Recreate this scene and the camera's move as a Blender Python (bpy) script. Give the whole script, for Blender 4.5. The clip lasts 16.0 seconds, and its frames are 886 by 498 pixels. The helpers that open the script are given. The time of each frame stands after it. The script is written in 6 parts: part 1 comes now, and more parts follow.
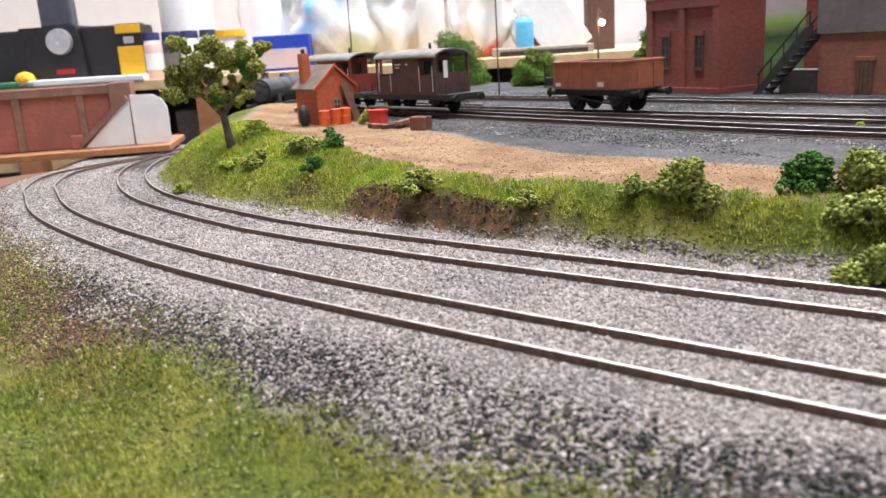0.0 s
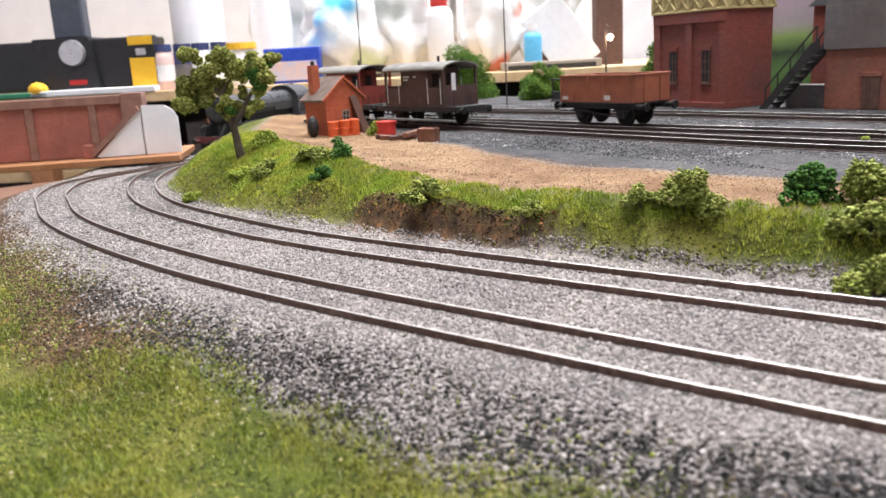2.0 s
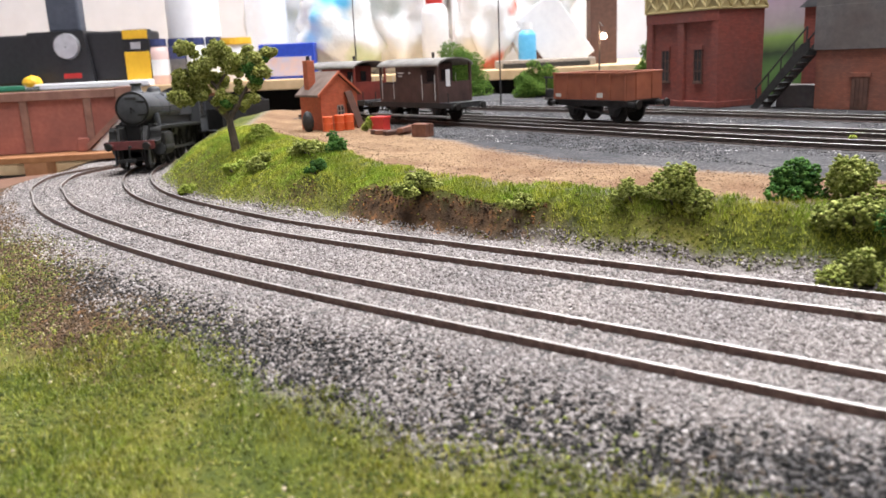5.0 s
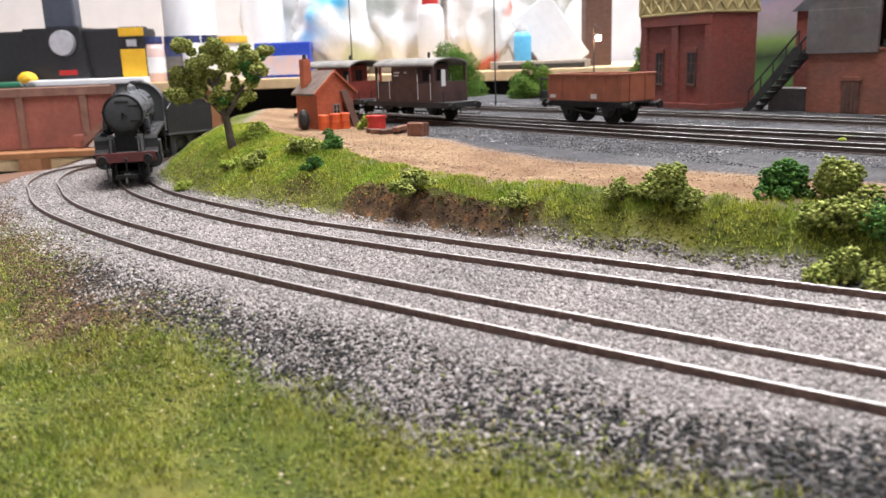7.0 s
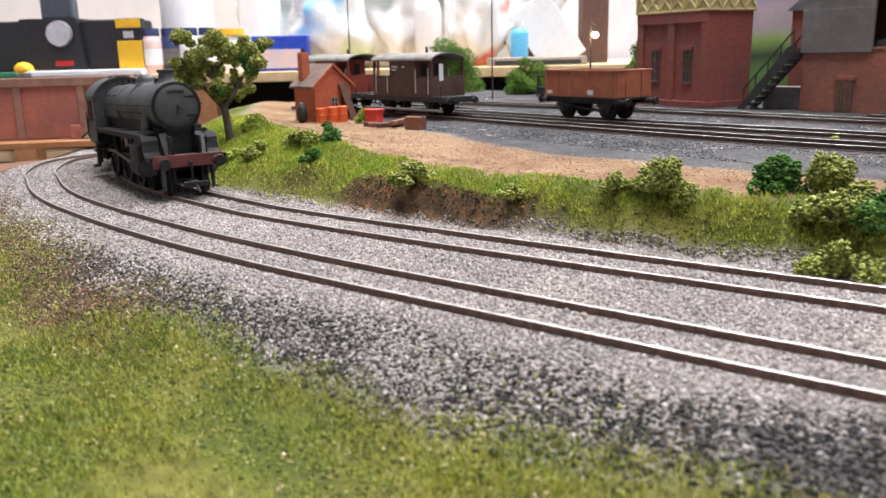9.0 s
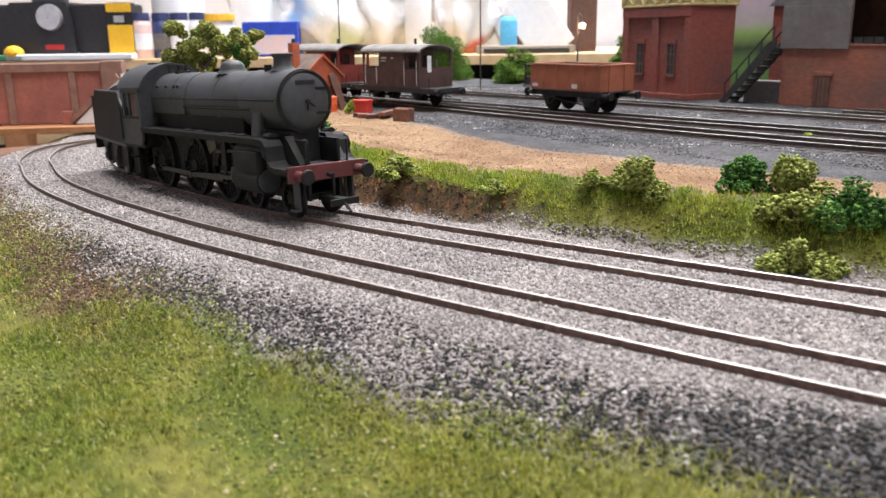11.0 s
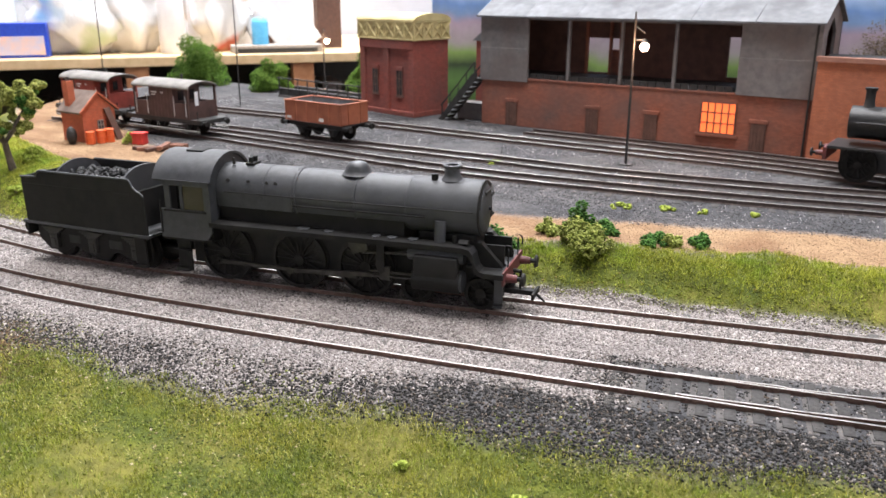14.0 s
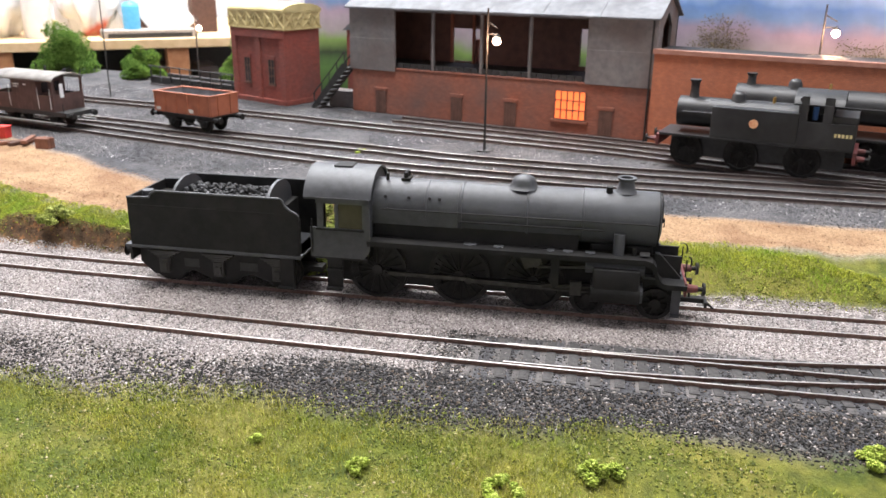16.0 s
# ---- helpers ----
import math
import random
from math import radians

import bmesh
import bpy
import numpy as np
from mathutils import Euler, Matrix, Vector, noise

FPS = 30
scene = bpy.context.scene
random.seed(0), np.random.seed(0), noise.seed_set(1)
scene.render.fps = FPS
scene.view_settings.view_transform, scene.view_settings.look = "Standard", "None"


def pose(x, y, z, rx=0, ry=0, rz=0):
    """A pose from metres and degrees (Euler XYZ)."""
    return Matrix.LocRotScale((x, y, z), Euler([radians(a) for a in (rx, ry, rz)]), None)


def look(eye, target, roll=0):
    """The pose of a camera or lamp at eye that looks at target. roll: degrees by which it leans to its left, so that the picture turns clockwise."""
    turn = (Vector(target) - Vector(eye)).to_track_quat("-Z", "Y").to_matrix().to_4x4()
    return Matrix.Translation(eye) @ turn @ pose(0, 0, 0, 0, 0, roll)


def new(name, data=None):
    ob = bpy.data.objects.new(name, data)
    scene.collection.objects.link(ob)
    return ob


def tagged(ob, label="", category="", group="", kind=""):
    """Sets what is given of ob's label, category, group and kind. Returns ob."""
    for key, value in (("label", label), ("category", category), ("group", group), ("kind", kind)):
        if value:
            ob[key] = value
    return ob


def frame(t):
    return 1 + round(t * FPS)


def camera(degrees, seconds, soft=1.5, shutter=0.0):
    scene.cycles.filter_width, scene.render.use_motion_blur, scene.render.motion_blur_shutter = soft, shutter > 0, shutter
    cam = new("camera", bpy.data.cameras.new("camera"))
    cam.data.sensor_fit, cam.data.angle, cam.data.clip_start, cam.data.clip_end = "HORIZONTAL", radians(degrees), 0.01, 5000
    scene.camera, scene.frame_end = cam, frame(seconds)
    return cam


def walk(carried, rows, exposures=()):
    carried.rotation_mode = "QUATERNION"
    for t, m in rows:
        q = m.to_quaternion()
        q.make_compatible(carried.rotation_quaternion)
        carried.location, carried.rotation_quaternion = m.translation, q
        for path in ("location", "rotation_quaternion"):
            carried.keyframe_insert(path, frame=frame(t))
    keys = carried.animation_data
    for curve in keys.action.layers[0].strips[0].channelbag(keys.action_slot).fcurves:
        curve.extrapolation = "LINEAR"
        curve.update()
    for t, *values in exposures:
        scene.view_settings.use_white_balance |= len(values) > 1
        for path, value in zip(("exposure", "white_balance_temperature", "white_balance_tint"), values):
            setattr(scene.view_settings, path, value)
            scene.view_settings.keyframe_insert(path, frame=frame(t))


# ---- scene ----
MM = 0.001  # all plans below are in millimetres of the model layout
cam = camera(56.9, 16.0, 1.5)
cam.data.dof.use_dof, cam.data.dof.focus_distance, cam.data.dof.aperture_fstop = True, 0.30, 32.0
EXPOSURES = [(0.0, -0.07), (10.5, -0.07), (12.0, -0.1), (13.0, -0.1), (14.0, 0.1), (14.5, 0.14), (16.0, 0.28)]
ROWS = [  # seconds, eye, target, roll
    (0, (146.31, 78.77, 57.11), (68.23, 136.19, 32.51), -3.58),
    (0.5, (146.77, 78.35, 57.05), (68.54, 135.49, 32.24), -3.70),
    (1, (147.33, 77.68, 56.51), (68.69, 134.31, 31.81), -3.54),
    (1.5, (148.01, 77.80, 55.88), (69.01, 134.55, 32.70), -3.21),
    (2, (148.86, 77.54, 56.03), (69.95, 134.54, 33.12), -3.18),
    (2.5, (149.39, 76.84, 56.08), (70.61, 133.97, 33.03), -3.18),
    (3, (150.07, 76.61, 55.70), (71.38, 133.80, 32.53), -3.15),
    (3.5, (150.76, 76.15, 55.38), (72.20, 133.54, 32.25), -3.00),
    (4, (151.33, 75.69, 54.99), (72.77, 133.07, 31.87), -2.71),
    (6.5, (154.59, 73.04, 55.15), (76.60, 131.19, 32.01), -2.31),
    (7, (155.29, 72.38, 54.64), (77.37, 130.65, 31.54), -2.00),
    (7.5, (155.75, 71.92, 54.13), (77.90, 130.23, 30.93), -1.81),
    (8, (156.64, 71.18, 54.09), (78.86, 129.57, 30.84), -1.78),
    (10.5, (160.30, 66.64, 53.54), (83.64, 126.10, 29.31), -0.49),
    (11, (167.27, 64.04, 59.53), (91.01, 123.48, 34.02), -0.74),
    (11.5, (177.87, 53.86, 69.49), (103.32, 115.13, 43.26), -0.44),
    (12, (194.36, 44.03, 78.01), (124.37, 110.22, 51.17), 0.14),
    (12.5, (213.01, 30.38, 90.50), (147.49, 100.86, 63.31), 0.17),
    (13, (224.39, 13.66, 103.40), (162.62, 87.12, 75.35), 0.11),
    (13.5, (233.51, 1.98, 110.50), (174.77, 77.49, 81.38), 0.03),
    (14, (242.63, -7.21, 118.46), (187.82, 70.66, 87.92), 0.05),
    (14.5, (248.46, -14.29, 121.82), (196.57, 65.34, 90.74), 0.22),
    (15, (254.00, -17.45, 125.10), (204.82, 63.67, 93.46), -0.04),
    (15.5, (259.04, -19.88, 128.02), (212.63, 62.62, 95.75), 0.23),
    (16, (270.76, -19.81, 130.50), (227.22, 63.98, 97.58), 0.72),
]
walk(cam, [(t, look([v * MM for v in e], [v * MM for v in g], r)) for t, e, g, r in ROWS], EXPOSURES)

# ---- world and light ----
world = bpy.data.worlds.new("room_air")
scene.world = world
world.use_nodes = True
world.node_tree.nodes["Background"].inputs[0].default_value = (0.9, 0.95, 1.0, 1)
world.node_tree.nodes["Background"].inputs[1].default_value = 0.15


def strip_lamp(name, x, y, z, sx, sy, watts, colour, aim=None):
    data = bpy.data.lights.new(name, "AREA")
    data.shape, data.size, data.size_y = "RECTANGLE", sx * MM, sy * MM
    data.energy, data.color = watts, colour
    ob = new(name, data)
    m = look((x * MM, y * MM, z * MM), (aim[0] * MM, aim[1] * MM, aim[2] * MM)) if aim else pose(x * MM, y * MM, z * MM)
    ob.matrix_world = m
    return ob


strip_lamp("ceiling_tube_lamp", 0, 250, 1480, 1600, 350, 38.0, (1.0, 0.978, 0.99))
# Added fill light, no fitting behind it: lifts the bench and bags to white.
strip_lamp("bench_tube_lamp", -900, 1000, 1480, 1400, 350, 92.0, (0.965, 0.98, 1.02))

# ---- materials ----
MATS = {}


def nodes_of(name):
    m = bpy.data.materials.new(name)
    m.use_nodes = True
    nt = m.node_tree
    return m, nt, nt.nodes["Principled BSDF"]


def add(nt, kind, **values):
    n = nt.nodes.new(kind)
    for key, value in values.items():
        n.inputs[key.replace("_", " ")].default_value = value
    return n


def ramp(nt, source, stops):
    r = nt.nodes.new("ShaderNodeValToRGB")
    while len(r.color_ramp.elements) < len(stops):
        r.color_ramp.elements.new(0.5)
    for e, (p, c) in zip(r.color_ramp.elements, stops):
        e.position, e.color = p, (*c, 1)
    nt.links.new(source, r.inputs[0])
    return r.outputs[0]


def mix(nt, factor, a, b, blend="MIX"):
    n = nt.nodes.new("ShaderNodeMix")
    n.data_type, n.blend_type = "RGBA", blend
    for socket, value in ((n.inputs[0], factor), (n.inputs[6], a), (n.inputs[7], b)):
        if isinstance(value, bpy.types.NodeSocket):
            nt.links.new(value, socket)
        elif isinstance(value, (int, float)):
            socket.default_value = value
        else:
            socket.default_value = (*value, 1)
    return n.outputs[2]


def noise_of(nt, scale, detail=4.0, rough=0.6, vector=None):
    n = add(nt, "ShaderNodeTexNoise", Scale=scale, Detail=detail, Roughness=rough)
    if vector is None:
        vector = nt.nodes.new("ShaderNodeTexCoord").outputs["Object"]
    nt.links.new(vector, n.inputs["Vector"])
    return n.outputs["Fac"]


def bump(nt, bsdf, height, strength, distance):
    b = add(nt, "ShaderNodeBump", Strength=strength, Distance=distance)
    nt.links.new(height, b.inputs["Height"])
    nt.links.new(b.outputs[0], bsdf.inputs["Normal"])


def surface(name, low, high, scale=400.0, rough=0.7, metal=0.0, relief=0.15, dirt=None, dirt_scale=60.0, per=False, spec=0.5):
    """A worn painted or natural surface: two tones of grain, a coarser stain, fine relief."""
    if name in MATS:
        return MATS[name]
    m, nt, b = nodes_of(name)
    fine = noise_of(nt, scale)
    c = ramp(nt, fine, [(0.3, low), (0.7, high)])
    coarse = noise_of(nt, dirt_scale, 3.0)
    if dirt:
        f = ramp(nt, coarse, [(0.42, (0, 0, 0)), (0.72, (0.8, 0.8, 0.8))])
        c = mix(nt, f, c, dirt)
    if per:
        info = nt.nodes.new("ShaderNodeObjectInfo")
        tone = ramp(nt, info.outputs["Random"], [(0.0, (0.78, 0.78, 0.78)), (1.0, (1.2, 1.2, 1.2))])
        c = mix(nt, 1.0, c, tone, "MULTIPLY")
    nt.links.new(c, b.inputs["Base Color"])
    r = add(nt, "ShaderNodeMapRange", To_Min=max(rough - 0.1, 0.02), To_Max=min(rough + 0.12, 1))
    nt.links.new(coarse, r.inputs["Value"])
    nt.links.new(r.outputs[0], b.inputs["Roughness"])
    b.inputs["Metallic"].default_value = metal
    b.inputs["Specular IOR Level"].default_value = spec
    if relief:
        bump(nt, b, fine, relief, 0.0006)
    MATS[name] = m
    return m


def glow(name, colour, strength):
    m, nt, b = nodes_of(name)
    b.inputs["Base Color"].default_value = (*colour, 1)
    b.inputs["Emission Color"].default_value = (*colour, 1)
    b.inputs["Emission Strength"].default_value = strength
    return m


def islands(name, tones, rough=0.9, patch=None, patch_scale=45.0):
    """Many small loose pieces (stones, blades, leaf clumps), each with a tone of its own."""
    m, nt, b = nodes_of(name)
    g = nt.nodes.new("ShaderNodeNewGeometry")
    c = ramp(nt, g.outputs["Random Per Island"], tones)
    big = noise_of(nt, 28.0, 3.0)
    c = mix(nt, 0.55, c, ramp(nt, big, [(0.3, (0.62, 0.62, 0.64)), (0.7, (1.15, 1.13, 1.1))]), "MULTIPLY")
    if patch:
        where = ramp(nt, noise_of(nt, patch_scale, 4.0), [(0.42, (0, 0, 0)), (0.62, (1, 1, 1))])
        c = mix(nt, where, c, mix(nt, 1.0, c, patch, "MULTIPLY"))
    nt.links.new(c, b.inputs["Base Color"])
    b.inputs["Roughness"].default_value = rough
    b.inputs["Specular IOR Level"].default_value = 0.2
    return m


def brick(name, low, high, mortar, wide=3.0, tall=1.05, soot=(0.1, 0.08, 0.075), amount=0.55):
    """Model brickwork too fine to pick apart: courses as relief and tone, over them soot."""
    m, nt, b = nodes_of(name)
    t = nt.nodes.new("ShaderNodeTexCoord")
    sep = nt.nodes.new("ShaderNodeSeparateXYZ")
    nt.links.new(t.outputs["Object"], sep.inputs[0])
    s = nt.nodes.new("ShaderNodeMath")
    s.operation = "ADD"
    nt.links.new(sep.outputs[0], s.inputs[0])
    nt.links.new(sep.outputs[1], s.inputs[1])
    comb = nt.nodes.new("ShaderNodeCombineXYZ")
    nt.links.new(s.outputs[0], comb.inputs[0])
    nt.links.new(sep.outputs[2], comb.inputs[1])
    br = add(nt, "ShaderNodeTexBrick", Scale=1.0, Mortar_Size=0.00012, Brick_Width=wide * MM, Row_Height=tall * MM)
    br.inputs["Color1"].default_value, br.inputs["Color2"].default_value = (*low, 1), (*high, 1)
    br.inputs["Mortar"].default_value = (*mortar, 1)
    nt.links.new(comb.outputs[0], br.inputs["Vector"])
    stain = ramp(nt, noise_of(nt, 26.0, 5.0), [(0.38, (0, 0, 0)), (0.75, (amount, amount, amount))])
    c = mix(nt, stain, br.outputs["Color"], soot)
    c = mix(nt, 0.35, c, ramp(nt, noise_of(nt, 300.0), [(0.3, (0.6, 0.6, 0.6)), (0.7, (1.25, 1.25, 1.25))]), "MULTIPLY")
    nt.links.new(c, b.inputs["Base Color"])
    b.inputs["Roughness"].default_value = 0.85
    bump(nt, b, br.outputs["Fac"], -0.3, 0.0003)
    return m


# ---- building helpers (millimetres in, metres out) ----
def part(name, bm, material, parent=None, label="", smooth=None):
    me = bpy.data.meshes.new(name)
    bm.transform(Matrix.Scale(MM, 4))
    bmesh.ops.recalc_face_normals(bm, faces=bm.faces)
    bm.to_mesh(me)
    bm.free()
    me.materials.append(material)
    if smooth:
        me.shade_smooth()
        me.set_sharp_from_angle(angle=radians(smooth))
    ob = new(name, me)
    if parent:
        ob.parent = parent
    if label:
        ob["label"] = label
    return ob


def at(x, y, z, rx=0, ry=0, rz=0):
    return pose(x * MM, y * MM, z * MM, rx, ry, rz)


def thing(name, place, label, category, group=""):
    ob = new(name)
    ob.empty_display_size = 0.01
    ob.matrix_basis = place
    return tagged(ob, label, category, group)


def box(bm, x0, x1, y0, y1, z0, z1, bevel=0.0, m=None):
    r = bmesh.ops.create_cube(bm, size=1.0, matrix=Matrix.Translation(((x0 + x1) / 2, (y0 + y1) / 2, (z0 + z1) / 2)) @ Matrix.Diagonal((abs(x1 - x0), abs(y1 - y0), abs(z1 - z0), 1)))
    vs = r["verts"]
    if bevel:
        edges = list({e for v in vs for e in v.link_edges})
        out = bmesh.ops.bevel(bm, geom=edges, offset=bevel, segments=2, affect="EDGES", profile=0.5)
        vs = list({v for f in out["faces"] for v in f.verts} | {v for v in vs if v.is_valid})
    if m:
        bmesh.ops.transform(bm, matrix=m, verts=vs)
    return bm


def rod(bm, a, b, r, r2=None, seg=10):
    a, b = Vector(a), Vector(b)
    d = b - a
    q = d.to_track_quat("Z", "Y").to_matrix().to_4x4()
    bmesh.ops.create_cone(bm, cap_ends=True, segments=seg, radius1=r, radius2=r if r2 is None else r2, depth=d.length, matrix=Matrix.Translation((a + b) / 2) @ q)
    return bm


def ball(bm, c, r, sx=1, sy=1, sz=1, sub=2):
    bmesh.ops.create_icosphere(bm, subdivisions=sub, radius=r, matrix=Matrix.Translation(c) @ Matrix.Diagonal((sx, sy, sz, 1)))
    return bm


def prism(bm, outline, axis, lo, hi):
    """Extrude a closed outline: axis 'x', 'y' or 'z' is the way of extrusion; outline in the other two."""
    def p(u, v, w):
        return {"x": (w, u, v), "y": (u, w, v), "z": (u, v, w)}[axis]
    a = [bm.verts.new(p(u, v, lo)) for u, v in outline]
    b = [bm.verts.new(p(u, v, hi)) for u, v in outline]
    bm.faces.new(a)
    bm.faces.new(b[::-1])
    n = len(a)
    for i in range(n):
        bm.faces.new((a[i], b[i], b[(i + 1) % n], a[(i + 1) % n]))
    return bm


def lathe(bm, profile, seg=28, m=Matrix()):
    """Turn (radius, height) pairs round z."""
    rings = [[bm.verts.new(m @ Vector((r * math.cos(2 * math.pi * k / seg), r * math.sin(2 * math.pi * k / seg), z))) for k in range(seg)] for r, z in profile]
    for a, b in zip(rings, rings[1:]):
        for k in range(seg):
            bm.faces.new((a[k], a[(k + 1) % seg], b[(k + 1) % seg], b[k]))
    bm.faces.new(rings[0][::-1])
    bm.faces.new(rings[-1])
    return bm


def B():
    return bmesh.new()


# ---- the run of the lines ----
def spline(points, step=3.0):
    pts = [Vector(p) for p in points]
    pts = [2 * pts[0] - pts[1]] + pts + [2 * pts[-1] - pts[-2]]
    out = []
    for a, b, c, d in zip(pts, pts[1:], pts[2:], pts[3:]):
        n = max(2, int((c - b).length / step))
        for k in range(n):
            t = k / n
            out.append(0.5 * ((2 * b) + (c - a) * t + (2 * a - 5 * b + 4 * c - d) * t * t + (3 * b - a - 3 * c + d) * t ** 3))
    out.append(pts[-2])
    return np.array([(p[0], p[1]) for p in out])


def smooth_line(line, rounds):
    line = line.copy()
    for _ in range(rounds):
        line[1:-1] = 0.25 * line[:-2] + 0.5 * line[1:-1] + 0.25 * line[2:]
    return line


def resample(line, step):
    d = np.r_[0, np.cumsum(np.linalg.norm(np.diff(line, axis=0), axis=1))]
    s = np.arange(0, d[-1], step)
    return np.c_[np.interp(s, d, line[:, 0]), np.interp(s, d, line[:, 1])]


def normals(line):
    t = np.gradient(line, axis=0)
    t /= np.linalg.norm(t, axis=1)[:, None]
    return t, np.c_[-t[:, 1], t[:, 0]]


def offset(line, d):
    return line + normals(line)[1] * np.asarray(d).reshape(-1, 1)


GAUGE = 15.6
# the outer rail nearest the board's edge; the other rails are offset from it
EDGE_RAIL = resample(smooth_line(resample(spline([(-1000, 460), (-870, 410), (-743, 354), (-604, 289), (-498, 232), (-416, 186), (-360, 164), (-286, 150), (-208, 145.4), (-121, 146.6), (-57, 154), (27, 175), (130, 203.8), (228, 233), (330, 265), (480, 314), (620, 362)]), 3.0), 60), 2.0)
LINE_T, LINE_N = normals(EDGE_RAIL)
SIX_FOOT = np.interp(EDGE_RAIL[:, 0], [-600, -360, -208, -120, -60, 100, 240, 450], [48, 47, 44.5, 42, 43.5, 48.5, 51, 54])  # from the outer rail to the far line's first rail
NEAR_C, FAR_C = offset(EDGE_RAIL, GAUGE / 2), offset(EDGE_RAIL, SIX_FOOT + GAUGE / 2)
FAR_S = np.r_[0, np.cumsum(np.linalg.norm(np.diff(FAR_C, axis=0), axis=1))]
_back = np.clip(596 - FAR_S, 0, None)
_bend = np.where(_back < 60, 0.0042 * _back ** 2, 0.0042 * 3600 + 0.5 * (_back - 60))
FAR_C = FAR_C + _bend[:, None] * np.array([0.49, 0.87])
FAR_S = np.r_[0, np.cumsum(np.linalg.norm(np.diff(FAR_C, axis=0), axis=1))]
FAR_S = FAR_S - np.interp(-300, FAR_C[:, 0], FAR_S) + 747.6


_near = NEAR_C[NEAR_C[:, 0] > -330]
NEAR_C = resample(smooth_line(np.r_[resample(spline([(-760, 640), (-680, 530), (-600, 425), (-547, 354), (-515, 311), (-496, 284), (-479, 257), (-462, 231), (-441, 211), (-413, 192), (-385, 179), (-357, 169), tuple(_near[0])]), 2.0), _near], 40), 2.0)


def across(x, y):
    """Signed distance from the outer rail (away from the board's edge is positive) and the place along it."""
    x, y = np.atleast_1d(x), np.atleast_1d(y)
    coarse = EDGE_RAIL[::5]
    out, where = np.empty(len(x)), np.empty(len(x))
    for a in range(0, len(x), 20000):
        p = np.c_[x[a:a + 20000], y[a:a + 20000]]
        i = ((p[:, None] - coarse[None]) ** 2).sum(-1).argmin(1) * 5
        v = p - EDGE_RAIL[i]
        out[a:a + 20000] = (v * LINE_N[i]).sum(1)
        where[a:a + 20000] = EDGE_RAIL[i, 0]
    return out, where


def step_(a, b, v):
    t = np.clip((v - a) / (b - a), 0, 1)
    return t * t * (3 - 2 * t)


rng = np.random.default_rng(7)
_OCT = [(rng.uniform(0, 6.28, 3), rng.normal(size=(3, 2))) for _ in range(4)]


def rough_noise(x, y, scale):
    """Cheap smooth noise of about -1 to 1."""
    v = 0
    for k, (ph, w) in enumerate(_OCT):
        w = w / np.linalg.norm(w, axis=1)[:, None] * scale * (1 + 0.7 * k)
        v = v + (np.sin(w[0, 0] * x + w[0, 1] * y + ph[0]) + np.sin(w[1, 0] * x + w[1, 1] * y + ph[1]) * np.cos(w[2, 0] * x + w[2, 1] * y + ph[2])) / (1.4 + k)
    return v / 2.6


YARD = 12.5


def line_level(x):
    """Rail height of the running lines: level at the front, falling towards the far end of the curve."""
    x = np.asarray(x, float)
    return -9.0 * step_(-40, -330, x) - 6.0 * step_(-390, -520, x)


def foot_of(a):
    return np.interp(a, [-330, -200, -100, -20, 290], [67, 68, 71, 75.5, 77])


def PATH_NEAR(along):
    return np.interp(along, [-330, -200, -120, -60, 0, 60, 130, 200, 290], [126, 116, 104, 97, 94, 95, 104, 112, 110])


def PATH_FAR(along):
    return np.interp(along, [-330, -220, -160, -100, -40, 20, 120, 200, 290], [205, 184, 174, 162, 150, 142, 141, 152, 152])


def cut_face(x, y, along):
    """How far the bank is washed out to bare soil, 0 to 1."""
    n = rough_noise(x, y, 0.03)
    return step_(-165, -135, along + 8 * n) * step_(12, -18, along + 14 * n) * step_(-0.55, 0.1, n + 0.5 * step_(-95, -70, along) * step_(-20, -40, along))


def ground_height(x, y):
    d, along = across(x, y)
    n1, n2 = rough_noise(x, y, 0.02), rough_noise(x, y, 0.09)
    fall = line_level(along) * (1 - step_(60, 110, d))
    z = np.full(len(d), -1.85)
    # shoulder of the ballast and the grass in front
    z = z - 12.5 * step_(-5, -62, d) * (0.85 + 0.2 * n1) + 0.8 * n2 * step_(-8, -30, d)
    # bank behind the far line: a low cut face in the middle of its length, then a slope up to the path
    foot, near = foot_of(along) + 1.0 * n1, PATH_NEAR(along)
    u = np.clip((d - foot) / (near - foot), 0, 1)
    gentle = np.interp(u, [0, 0.15, 0.5, 0.8, 1], [0, 0.22, 0.68, 0.92, 1])
    steep = np.interp(u, [0, 0.12, 0.26, 0.36, 1], [0, 0.12, 0.66, 0.79, 1])
    c = cut_face(x, y, along)
    crest = YARD + 0.4 + 3.0 * step_(-110, -175, along)
    z = np.where(d > 56, -1.85 + (crest + 1.85) * (gentle * (1 - c) + steep * c), z)
    z = np.where(d > near, z - step_(near + 4, near + 26, d) * (crest - YARD), z)
    z = z + (1.7 * n2 + 1.2 * rough_noise(x, y, 0.17) + 0.9 * rough_noise(y, x, 0.31)) * step_(69, 76, d) * (1 - step_(112, 125, d))
    # the far line's bed behind the bank
    bed = np.r_[FAR_C[FAR_C[:, 0] < -380][::4], NEAR_C[NEAR_C[:, 0] < -380][::4]]
    m = np.where(x < -440)[0]
    z = z + fall
    if len(m):
        near_bed = np.min(np.hypot(x[m, None] - bed[None, :, 0], y[m, None] - bed[None, :, 1]), axis=1)
        w = step_(38, 22, near_bed) * step_(-440, -470, x[m])
        z[m] = z[m] * (1 - w) + (line_level(x[m]) - 1.85) * w
    return z, d, along


